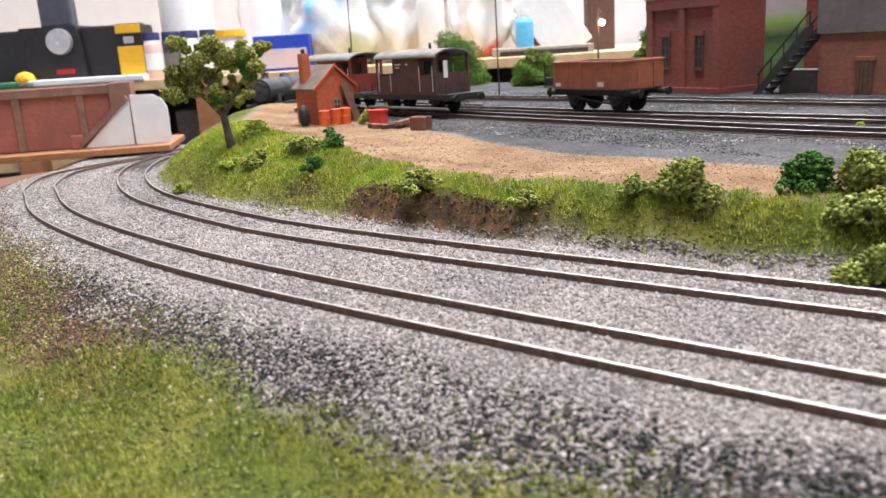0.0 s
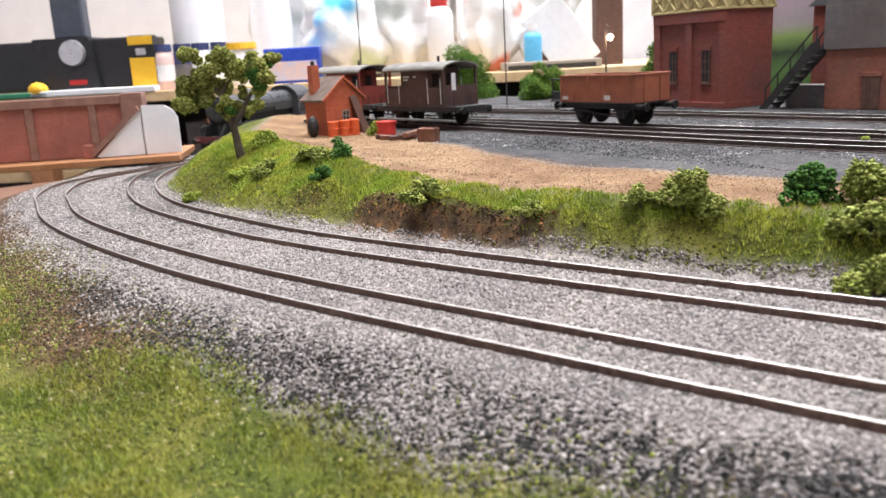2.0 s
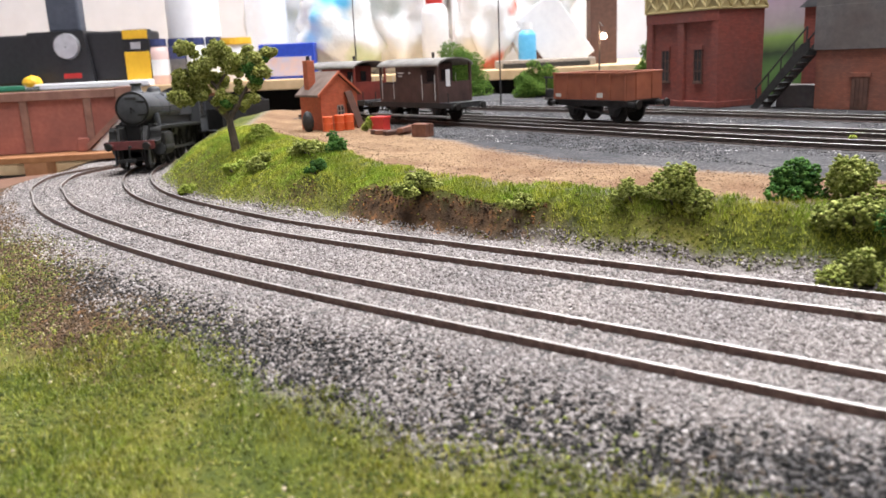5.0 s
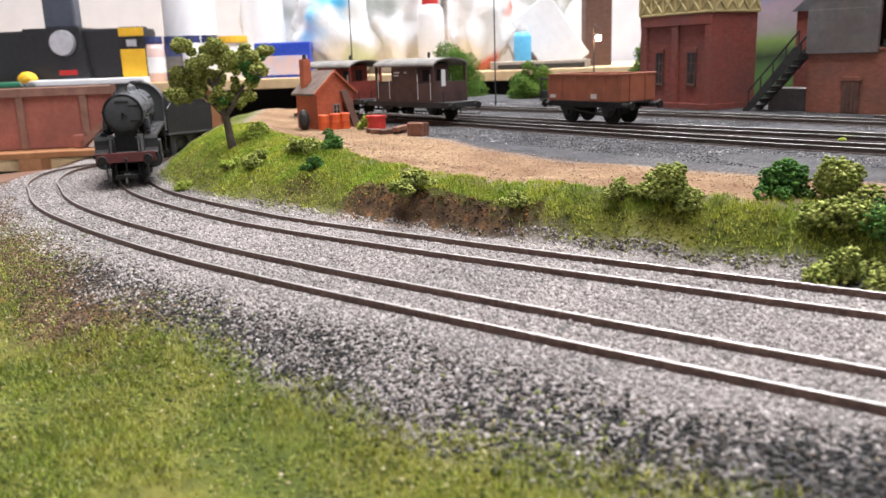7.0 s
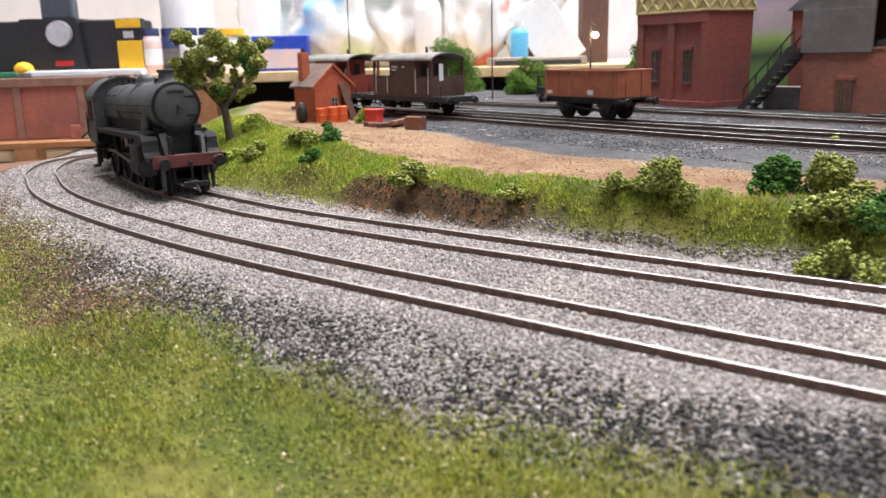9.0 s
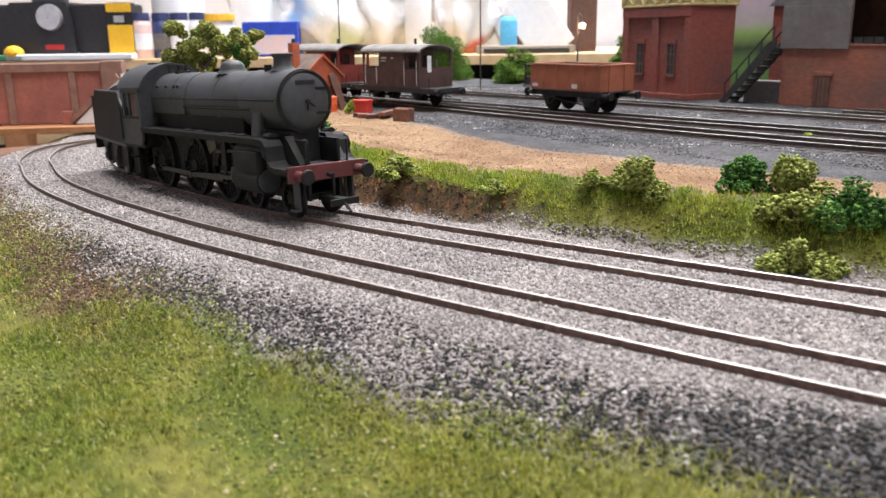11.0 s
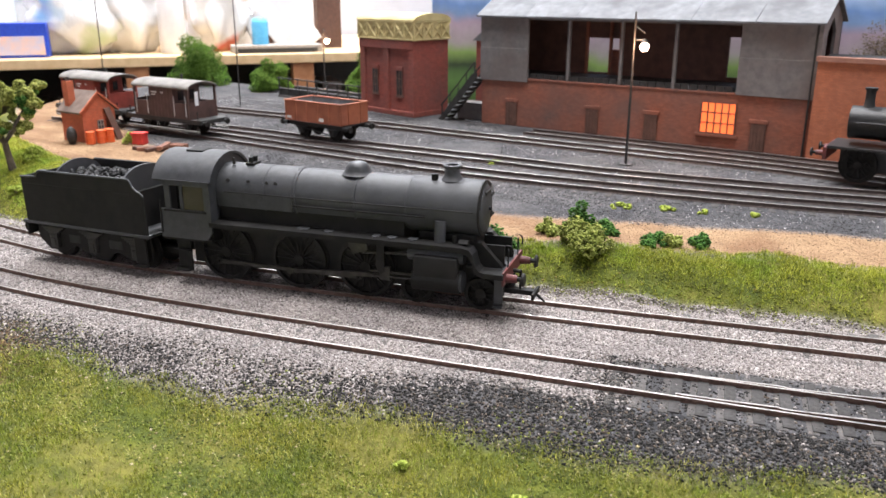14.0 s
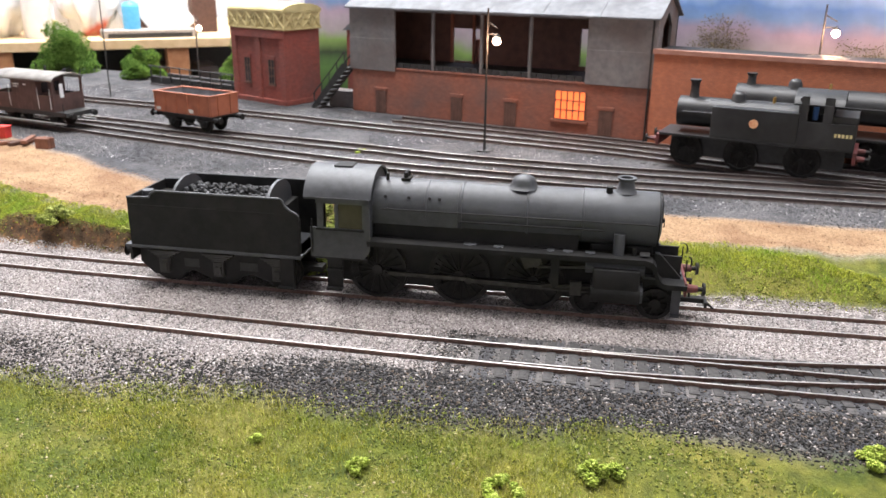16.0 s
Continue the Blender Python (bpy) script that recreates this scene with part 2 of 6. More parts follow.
# ---- ground ----
def ground():
    xs, ys = np.arange(-560, 470, 3.0), np.arange(-160, 640, 3.0)
    gx, gy = np.meshgrid(xs, ys)
    x, y = gx.ravel(), gy.ravel()
    z, d, along = ground_height(x, y)
    nx, ny = len(xs), len(ys)
    i = np.arange(nx * ny).reshape(ny, nx)
    faces = np.c_[i[:-1, :-1].ravel(), i[:-1, 1:].ravel(), i[1:, 1:].ravel(), i[1:, :-1].ravel()]
    me = bpy.data.meshes.new("ground")
    me.from_pydata(np.c_[x, y, z] * MM, [], faces.tolist())
    n = rough_noise(x, y, 0.05)
    foot = foot_of(along)
    front = np.interp(along, [-250, -110, -60, 0, 64, 106, 143, 210, 320], [-15, -19, -26, -32, -31, -31, -31, -27, -25]) + 5 * n
    grass = np.maximum(step_(front + 3, front - 8, d), step_(foot + 1, foot + 5, d) * step_(PATH_NEAR(along) + 3, PATH_NEAR(along) - 6, d + 3 * n))
    u = (d - foot) / (PATH_NEAR(along) - foot)
    cliff = step_(-0.02, 0.06, u) * step_(0.37, 0.29, u + 0.04 * n) * cut_face(x, y, along)
    mud = step_(front + 5, front - 1, d) * step_(front - 30, front - 17, d + 4 * n) * step_(-22, -60, along + 10 * n)
    path = step_(PATH_NEAR(along) - 3, PATH_NEAR(along) + 3, d + 3 * n) * step_(PATH_FAR(along) + 4, PATH_FAR(along) - 4, d + 5 * n)
    yard = step_(PATH_FAR(along) - 3, PATH_FAR(along) + 4, d + 5 * n)
    oily = step_(80, 125, along + 20 * n) * step_(-4, -11, d) * step_(-42, -32, d) + step_(152, 164, along) * step_(-14, -10, d) * step_(30, 24, d)
    yard = np.maximum(yard, np.clip(oily, 0, 1))
    bed = np.r_[FAR_C[FAR_C[:, 0] < -345][::4], NEAR_C[NEAR_C[:, 0] < -345][::4]]
    far = np.where(x < -330)[0]
    off_bed = np.ones(len(x))
    off_bed[far] = step_(17, 24, np.min(np.hypot(x[far, None] - bed[None, :, 0], y[far, None] - bed[None, :, 1]), axis=1) + 3 * n[far])
    grass, path, yard = grass * off_bed, path * off_bed, yard * off_bed
    for name, v in (("turf", grass), ("soil", np.maximum(cliff, mud)), ("sand", path), ("ash", yard)):
        a = me.attributes.new(name, "FLOAT", "POINT")
        a.data.foreach_set("value", v.astype(np.float32))
    me.shade_smooth()
    m, nt, b = nodes_of("layout_ground")

    def w(name):
        n_ = nt.nodes.new("ShaderNodeAttribute")
        n_.attribute_name = name
        return n_.outputs["Fac"]
    fine, mid, big = noise_of(nt, 900.0), noise_of(nt, 220.0), noise_of(nt, 30.0)
    c = ramp(nt, fine, [(0.32, (0.075, 0.068, 0.064)), (0.5, (0.23, 0.205, 0.195)), (0.7, (0.40, 0.365, 0.35))])
    c = mix(nt, w("ash"), c, mix(nt, ramp(nt, big, [(0.4, (0, 0, 0)), (0.65, (1, 1, 1))]), ramp(nt, mid, [(0.3, (0.022, 0.022, 0.024)), (0.7, (0.07, 0.07, 0.075))]), ramp(nt, fine, [(0.38, (0.035, 0.035, 0.037)), (0.75, (0.2, 0.19, 0.19))])))
    c = mix(nt, w("sand"), c, mix(nt, ramp(nt, big, [(0.4, (0, 0, 0)), (0.6, (1, 1, 1))]), ramp(nt, fine, [(0.3, (0.12, 0.066, 0.034)), (0.7, (0.25, 0.142, 0.076))]), ramp(nt, fine, [(0.3, (0.19, 0.118, 0.062)), (0.7, (0.38, 0.255, 0.148))])))
    c = mix(nt, w("turf"), c, mix(nt, ramp(nt, big, [(0.4, (0, 0, 0)), (0.62, (1, 1, 1))]), ramp(nt, mid, [(0.3, (0.035, 0.05, 0.008)), (0.7, (0.10, 0.12, 0.014))]), ramp(nt, mid, [(0.3, (0.075, 0.075, 0.014)), (0.7, (0.19, 0.175, 0.035))])))
    c = mix(nt, w("soil"), c, ramp(nt, mid, [(0.3, (0.045, 0.028, 0.016)), (0.55, (0.11, 0.065, 0.035)), (0.70, (0.30, 0.14, 0.055))]))
    nt.links.new(c, b.inputs["Base Color"])
    b.inputs["Roughness"].default_value = 0.92
    b.inputs["Specular IOR Level"].default_value = 0.25
    bump(nt, b, fine, 0.5, 0.0012)
    me.materials.append(m)
    return tagged(new("ground", me), kind="structure", label="scenic layout ground of ballast, grass, sand and ash", category="ground")


def scatter(name, pts, make, material, label, category):
    """pts: rows of x, y, z, size, turn; make: unit verts and faces of one piece, chosen by turns."""
    verts, faces, base = [], [], 0
    for k, (v, f) in enumerate(make):
        p = pts[k::len(make)]
        c, s = np.cos(p[:, 4]), np.sin(p[:, 4])
        X = (v[None, :, 0] * c[:, None] - v[None, :, 1] * s[:, None]) * p[:, 3:4] + p[:, 0:1]
        Y = (v[None, :, 0] * s[:, None] + v[None, :, 1] * c[:, None]) * p[:, 3:4] + p[:, 1:2]
        Z = v[None, :, 2] * p[:, 3:4] + p[:, 2:3]
        verts.append(np.stack([X, Y, Z], -1).reshape(-1, 3))
        faces.append((np.asarray(f)[None] + (np.arange(len(p)) * len(v))[:, None, None] + base).reshape(-1, len(f[0])))
        base += len(p) * len(v)
    verts, faces = np.concatenate(verts) * MM, np.concatenate(faces)
    me = bpy.data.meshes.new(name)
    n = len(faces[0])
    me.vertices.add(len(verts))
    me.vertices.foreach_set("co", verts.ravel())
    me.loops.add(faces.size)
    me.loops.foreach_set("vertex_index", faces.ravel())
    me.polygons.add(len(faces))
    me.polygons.foreach_set("loop_start", np.arange(0, faces.size, n))
    me.update(calc_edges=True)
    me.validate()
    me.materials.append(material)
    return tagged(new(name, me), label, category, kind="stuff")


def stones(count):
    out = []
    for _ in range(count):
        v = np.array([(1, 0, 0), (-1, 0, 0), (0, 1, 0), (0, -1, 0), (0, 0, 1), (0, 0, -1)], float)
        v = v * rng.uniform(0.55, 1.05, (6, 1)) * np.array([1, 0.8, 0.62]) + rng.normal(0, 0.16, (6, 3))
        f = [(0, 2, 4), (2, 1, 4), (1, 3, 4), (3, 0, 4), (2, 0, 5), (1, 2, 5), (3, 1, 5), (0, 3, 5)]
        out.append((v, f))
    return out


def blades(count):
    out = []
    for _ in range(count):
        v, f = [], []
        for k in range(3):
            a, lean, h = rng.uniform(0, 6.28), rng.uniform(0.2, 0.95), rng.uniform(0.5, 1.0)
            ox, oy = rng.uniform(-0.5, 0.5, 2)
            w = 0.075
            dx, dy = math.cos(a), math.sin(a)
            n = len(v)
            v += [(ox - dy * w, oy + dx * w, -0.1), (ox + dy * w, oy - dx * w, -0.1), (ox + dx * lean * h, oy + dy * lean * h, h)]
            f.append((n, n + 1, n + 2))
        out.append((np.array(v), f))
    return out


def cover(n, x0, x1, y0, y1, keep, size):
    x, y = rng.uniform(x0, x1, n), rng.uniform(y0, y1, n)
    z, d, along = ground_height(x, y)
    ok = keep(x, y, d, along)
    x, y, z = x[ok], y[ok], z[ok]
    return np.c_[x, y, z, rng.uniform(*size, len(x)), rng.uniform(0, 6.28, len(x))]


def front_edge(along, x, y):
    return np.interp(along, [-250, -110, -60, 0, 64, 106, 143, 210, 320], [-15, -19, -26, -32, -31, -31, -31, -27, -25]) + 5 * rough_noise(x, y, 0.05)


def rail_free(d, along):
    six = np.interp(along, [-600, -360, -208, -120, -60, 100, 240, 450], [48, 47, 44.5, 42, 43.5, 48.5, 51, 54])
    keep = np.ones(len(d), bool)
    for r in (0 * six, 0 * six + GAUGE, six, six + GAUGE):
        keep &= abs(d - r) > 1.1
    return keep


def ballast():
    def keep(x, y, d, a):
        ok = (d > front_edge(a, x, y) - 7 * rng.random(len(d)) ** 2) & (d < foot_of(a) + 3) & rail_free(d, a)
        open_timbers = (a > 158) & (d > -9) & (d < 24 + (a - 158) * 0.06)
        return ok & ~(open_timbers & (rng.random(len(d)) < 0.8))

    pts = np.r_[cover(430000, -130, 340, 60, 360, keep, (0.42, 0.95)), cover(80000, -560, -130, 100, 360, keep, (0.6, 1.05))]
    d, a = across(pts[:, 0], pts[:, 1])
    n = rough_noise(pts[:, 0], pts[:, 1], 0.06)
    p = 0.97 * step_(78, 122, a + 20 * n) * step_(-3, -10, d + 5 * n) + (0.52 + 0.33 * step_(-0.2, 0.3, n)) * step_(-7, -19, d + 6 * n) * step_(-170, -110, a) * step_(140, 90, a + 20 * n)
    p = np.maximum(p, 0.9 * step_(136, 156, a + 6 * n) * step_(-14, -10, d) * step_(30, 22, d))
    dark = rng.random(len(d)) < p
    grey = [(0.0, (0.10, 0.088, 0.083)), (0.18, (0.20, 0.178, 0.169)), (0.55, (0.31, 0.279, 0.266)), (0.88, (0.40, 0.366, 0.350)), (1.0, (0.50, 0.468, 0.45))]
    soot = [(0.0, (0.010, 0.0098, 0.0098)), (0.5, (0.031, 0.030, 0.0295)), (0.85, (0.092, 0.085, 0.08)), (0.96, (0.13, 0.095, 0.068)), (1.0, (0.28, 0.255, 0.23))]
    scatter("ballast", pts[~dark], stones(24), islands("ballast_stone", grey), "grey-brown model ballast of small granite chips", "ballast")
    scatter("dark_ballast", pts[dark], stones(24), islands("sooty_stone", soot), "dark oily ballast chips on the shoulder of the line", "ballast")


def grass():
    keep_f = lambda x, y, d, a: (d < front_edge(a, x, y) + 5 * rng.random(len(d)) ** 3 - 17 * step_(-20, -70, a)) & (rng.random(len(d)) < 0.16 + 0.85 * step_(-0.4, 0.45, rough_noise(x, y, 0.06) + 0.5 * rough_noise(x, y, 0.15)))
    up = lambda d, a: (d - foot_of(a)) / (PATH_NEAR(a) - foot_of(a))
    keep_b = lambda x, y, d, a: (rng.random(len(d)) < 0.14 + 0.95 * step_(0.2, 0.62, up(d, a) + 0.25 * rough_noise(x, y, 0.05))) & (up(d, a) > 0.03 + 0.34 * (cut_face(x, y, a) > 0.3 + 0.5 * rng.random(len(d)))) & (up(d, a) < 1.06 - 0.25 * rng.random(len(d)) ** 3)
    a = cover(330000, -230, 340, -10, 205, keep_f, (0.7, 1.75))
    b = cover(420000, -345, 330, 175, 350, keep_b, (0.8, 1.9))
    green = [(0.0, (0.075, 0.10, 0.014)), (0.3, (0.225, 0.245, 0.028)), (0.65, (0.44, 0.435, 0.06)), (0.88, (0.58, 0.55, 0.14)), (1.0, (0.74, 0.67, 0.40))]
    scatter("static_grass", a, blades(40), islands("grass_blade", green, 0.9, (0.66, 0.84, 0.72), 70.0), "short static grass in mixed olive greens on the front slope", "grass")
    green2 = [(0.0, (0.12, 0.15, 0.018)), (0.3, (0.33, 0.37, 0.04)), (0.8, (0.56, 0.58, 0.08)), (1.0, (0.70, 0.67, 0.2))]
    # foam turf between the blades, and crumbs of soil on the cut face
    keep_t = lambda x, y, d, a: (d > foot_of(a) - 2) & (up(d, a) < 0.75) & (rough_noise(x, y, 0.11) > -0.45) & (rng.random(len(d)) < 1.05 - 0.8 * (up(d, a) < 0.33) * cut_face(x, y, a))
    turf = [(0.0, (0.055, 0.06, 0.014)), (0.3, (0.09, 0.10, 0.017)), (0.7, (0.17, 0.19, 0.026)), (0.95, (0.31, 0.33, 0.05)), (1.0, (0.30, 0.20, 0.10))]
    scatter("bank_turf", cover(120000, -340, 340, 170, 350, keep_t, (0.3, 0.8)), stones(12), islands("turf_foam", turf), "dark olive foam turf on the face of the bank", "turf")
    keep_s = lambda x, y, d, a: (up(d, a) > -0.12) & (up(d, a) < 0.36) & (cut_face(x, y, a) > 0.25 + 0.4 * rng.random(len(d)))
    soil = [(0.0, (0.022, 0.014, 0.010)), (0.6, (0.062, 0.036, 0.022)), (0.9, (0.14, 0.078, 0.042)), (1.0, (0.36, 0.19, 0.08))]
    scatter("soil_crumbs", cover(36000, -180, 40, 190, 300, keep_s, (0.25, 0.8)), stones(12), islands("soil_crumb", soil, 0.9, (1.9, 1.55, 1.2), 55.0), "brown crumbs of soil on the cut face", "soil")
    keep_c = lambda x, y, d, a: (d < front_edge(a, x, y) + 3 + 16 * rng.random(len(d)) ** 4) & (rough_noise(x, y, 0.07) > 0.0 - 0.6 * step_(-60, -130, a))
    edge = lambda x, y, a: front_edge(a, x, y)
    keep_m = lambda x, y, d, a: (a < -15) & (d < edge(x, y, a) + 4 + 4 * rng.random(len(d))) & (d > edge(x, y, a) - 25 + 10 * rng.random(len(d))) & (rng.random(len(d)) < step_(-20, -60, a))
    scatter("mud_crumbs", cover(70000, -330, 0, 90, 190, keep_m, (0.3, 0.8)), stones(12), islands("mud_crumb", [(0.0, (0.03, 0.022, 0.014)), (0.5, (0.10, 0.065, 0.035)), (0.9, (0.17, 0.11, 0.06)), (1.0, (0.32, 0.25, 0.19))]), "brown muddy crumbs between the ballast and the grass", "soil")
    moss = [(0.0, (0.04, 0.05, 0.016)), (0.45, (0.12, 0.15, 0.03)), (0.8, (0.22, 0.25, 0.045)), (0.93, (0.32, 0.29, 0.1)), (1.0, (0.5, 0.42, 0.3))]
    scatter("moss", cover(110000, -230, 340, -10, 210, keep_c, (0.3, 0.95)), stones(12), islands("moss_foam", moss), "fine mossy foam and crumbs among the grass", "moss")
    scatter("bank_grass", b, blades(40), islands("bank_grass_blade", green2, 0.9, (0.62, 0.84, 0.65), 60.0), "bright green static grass on the railway bank", "grass")


RAIL = surface("rusty_rail_side", (0.10, 0.058, 0.045), (0.23, 0.145, 0.115), 700, 0.6, 0.3, 0.1)
STEEL = surface("worn_rail_top", (0.36, 0.335, 0.31), (0.58, 0.55, 0.52), 500, 0.38, 0.9, 0.03)
SLEEPER = surface("grey_sleeper", (0.045, 0.041, 0.039), (0.105, 0.097, 0.091), 500, 0.85, 0, 0.3, per=True)
DARK_SLEEPER = surface("dark_sleeper", (0.022, 0.02, 0.0195), (0.06, 0.056, 0.054), 500, 0.85, 0, 0.3, per=True)


def rail_mesh(line, z, parent, low=2.5, side=None, level=True):
    """A flat-bottomed rail along a line: foot, web and a polished head of its own."""
    prof = [(-0.8, -low), (0.8, -low), (0.7, -low + 0.3), (0.22, -low + 0.55), (0.22, -0.72), (0.42, -0.58), (0.42, -0.1), (-0.42, -0.1), (-0.42, -0.58), (-0.22, -0.72), (-0.22, -low + 0.55), (-0.7, -low + 0.3)]
    head = [(-0.4, -0.13), (0.4, -0.13), (0.4, -0.04), (0.3, 0.0), (-0.3, 0.0), (-0.4, -0.04)]
    t, n = normals(line)
    made = []
    for name, pr, mat in (("rail", prof, side or RAIL), ("running_surface", head, STEEL)):
        bm = B()
        rings = [[bm.verts.new((p[0] + nn[0] * u, p[1] + nn[1] * u, z + lv + v)) for u, v in pr] for p, nn, lv in zip(line, n, line_level(line[:, 0]) if level else 0 * line[:, 0])]
        for a, b in zip(rings, rings[1:]):
            for k in range(len(pr)):
                bm.faces.new((a[k], a[(k + 1) % len(pr)], b[(k + 1) % len(pr)], b[k]))
        bm.faces.new(rings[0])
        bm.faces.new(rings[-1])
        made.append(part(name, bm, mat, made[0] if made else parent))
    return made[0]


def sleepers(line, z, parent, every, long, mat, skip=None):
    d = np.r_[0, np.cumsum(np.linalg.norm(np.diff(line, axis=0), axis=1))]
    bm = B()
    box(bm, -1.6, 1.6, -long / 2, long / 2, -1.6, 0, 0.15)
    first = None
    t, n = normals(line)
    for s in np.arange(4, d[-1], every):
        x, y = np.interp(s, d, line[:, 0]), np.interp(s, d, line[:, 1])
        if skip and skip(x, y):
            continue
        i = int(np.searchsorted(d, s))
        a = math.degrees(math.atan2(t[min(i, len(t) - 1), 1], t[min(i, len(t) - 1), 0]))
        if first is None:
            first = ob = part("sleeper", bm, mat, parent)
        else:
            ob = new("sleeper", first.data)
            ob.parent = parent
        ob.matrix_basis = at(x, y, z + (float(line_level(x)) if z < 5 else 0.0), 0, 0, a + rng.normal(0, 0.6))


def cut(line, x0, x1):
    return line[(line[:, 0] >= x0) & (line[:, 0] <= x1)]


def track(name, line, z, label, every=8.2, mat=None, group="running lines", low=2.5, side=None, long=None):
    t = thing(name, at(0, 0, 0), label, "railway track", group)
    rail_mesh(offset(line, -GAUGE / 2), z, t, low, side, z < 5)
    rail_mesh(offset(line, GAUGE / 2), z, t, low, side, z < 5)
    sleepers(line, z - (2.35 if z > 5 else 1.72), t, every, long or 32, mat or SLEEPER)
    return t


ground()
track("railway_track", cut(NEAR_C, -740, 470), 0, "near running line with rusty rails sunk in grey ballast")
track("railway_track", cut(FAR_C, -800, 470), 0, "inner running line with rusty rails sunk in grey ballast")


def turnout():
    """The diverging road of the crossover that leaves the near line."""
    t = thing("turnout", at(0, 0, 0), "turnout with dark timbers and shiny switch rails", "railway turnout", "running lines")
    base = cut(NEAR_C, 168, 470)
    run = np.r_[0, np.cumsum(np.linalg.norm(np.diff(base, axis=0), axis=1))]
    shift = np.where(run < 30, 0.9, 0) + 10.2 * (run / 128) ** 1.8
    road = offset(base, np.minimum(shift, 9 + run * 0.12))
    rail_mesh(offset(road, -GAUGE / 2 + 1.0), -0.05, t)
    rail_mesh(offset(road, GAUGE / 2), -0.05, t)
    bm = B()
    box(bm, -1.7, 1.7, -15.5, 16, -1.6, 0, 0.15)
    first = None
    tt, nn = normals(base)
    for k in range(0, len(base), 4):
        a = math.degrees(math.atan2(tt[k, 1], tt[k, 0]))
        if first is None:
            first = ob = part("timber", bm, DARK_SLEEPER, t)
        else:
            ob = new("timber", first.data)
            ob.parent = t
        c = base[k] + nn[k] * min(4.0, run[k] * 0.03)
        ob.matrix_basis = at(c[0], c[1], -1.42, 0, 0, a)


turnout()


def trackbed():
    """Board that carries the far line beyond the scenic ground."""
    line = cut(FAR_C, -800, -540)[::6]
    t, n = normals(line)
    bm = B()
    rings = [[bm.verts.new((p[0] + q[0] * u, p[1] + q[1] * u, float(line_level(p[0])) + v)) for u, v in ((-26, -12), (26, -12), (26, -1.95), (-26, -1.95))] for p, q in zip(line, n)]
    for a, b in zip(rings, rings[1:]):
        for k in range(4):
            bm.faces.new((a[k], a[(k + 1) % 4], b[(k + 1) % 4], b[k]))
    bm.faces.new(rings[0])
    bm.faces.new(rings[-1])
    tagged(part("trackbed", bm, surface("grey_trackbed", (0.1, 0.09, 0.085), (0.25, 0.23, 0.22), 300, 0.9)), "grey painted board under the far line", "trackbed", kind="structure")


trackbed()

# yard lines
YARD_DARK = surface("yard_rail_side", (0.05, 0.035, 0.03), (0.12, 0.09, 0.08), 700, 0.6, 0.3, 0.1)


def yard_line(points):
    return resample(smooth_line(resample(spline(points), 3.0), 12), 3.0)


YZ = YARD + 2.6
for pts in ([(-420, 372), (-330, 383), (-240, 384), (-150, 385), (-12, 391), (120, 414), (218, 440), (460, 505)],
            [(-330, 405), (-230, 414), (-160, 417), (-33, 430), (46, 436), (140, 454), (215, 473), (460, 540)],
            [(-430, 470), (-330, 478), (-188, 493), (-81, 497), (10, 501), (124, 506), (240, 500), (460, 500)],
            [(-60, 535), (60, 537), (160, 536), (300, 535), (460, 536)]):
    track("railway_track", yard_line(pts), YZ, "yard siding with dull rails in dark ash", 9.0, DARK_SLEEPER, "yard sidings", 2.4, YARD_DARK)
ballast()
grass()


def yard_grit():
    keep = lambda x, y, d, a: (d > PATH_FAR(a) - 4 + 6 * rng.random(len(d))) & (rough_noise(x, y, 0.03) > -0.25)
    tones = [(0.0, (0.014, 0.014, 0.015)), (0.6, (0.05, 0.049, 0.05)), (0.92, (0.12, 0.115, 0.112)), (1.0, (0.34, 0.33, 0.32))]
    scatter("yard_grit", cover(110000, -420, 330, 330, 560, keep, (0.3, 0.75)), stones(10), islands("ash_grit", tones, 0.9, (2.6, 2.6, 2.7), 26.0), "dark ash and cinder grit over the yard", "grit")
    keep = lambda x, y, d, a: (d > PATH_NEAR(a) - 5 * rng.random(len(d))) & (d < PATH_FAR(a) + 4)
    tones = [(0.0, (0.07, 0.042, 0.026)), (0.3, (0.165, 0.098, 0.056)), (0.8, (0.28, 0.175, 0.10)), (1.0, (0.44, 0.33, 0.23))]
    scatter("path_grit", cover(60000, -330, 330, 230, 420, keep, (0.22, 0.55)), stones(10), islands("sand_grit", tones), "orange sandy grit on the path", "grit")


yard_grit()

# ---- buildings ----
RED_BRICK = brick("red_brick", (0.23, 0.05, 0.038), (0.31, 0.075, 0.052), (0.17, 0.06, 0.045))
BROWN_BRICK = brick("brown_brick", (0.25, 0.078, 0.045), (0.33, 0.11, 0.064), (0.19, 0.08, 0.053), amount=0.72)
ORANGE_BRICK = brick("orange_brick", (0.42, 0.13, 0.06), (0.52, 0.17, 0.08), (0.3, 0.12, 0.07), amount=0.3)
HUT_BRICK = brick("hut_brick", (0.48, 0.11, 0.05), (0.58, 0.15, 0.07), (0.4, 0.13, 0.07), amount=0.25)
SHEET = surface("grey_sheeting", (0.11, 0.105, 0.105), (0.18, 0.17, 0.165), 200, 0.7, 0, 0.1, (0.10, 0.07, 0.058), 25)
ROOFING = surface("pale_roofing", (0.115, 0.12, 0.13), (0.20, 0.207, 0.22), 120, 0.75, 0, 0.1, (0.08, 0.08, 0.085), 35)
BLACK = surface("sooty_black", (0.012, 0.012, 0.012), (0.03, 0.03, 0.03), 300, 0.6)
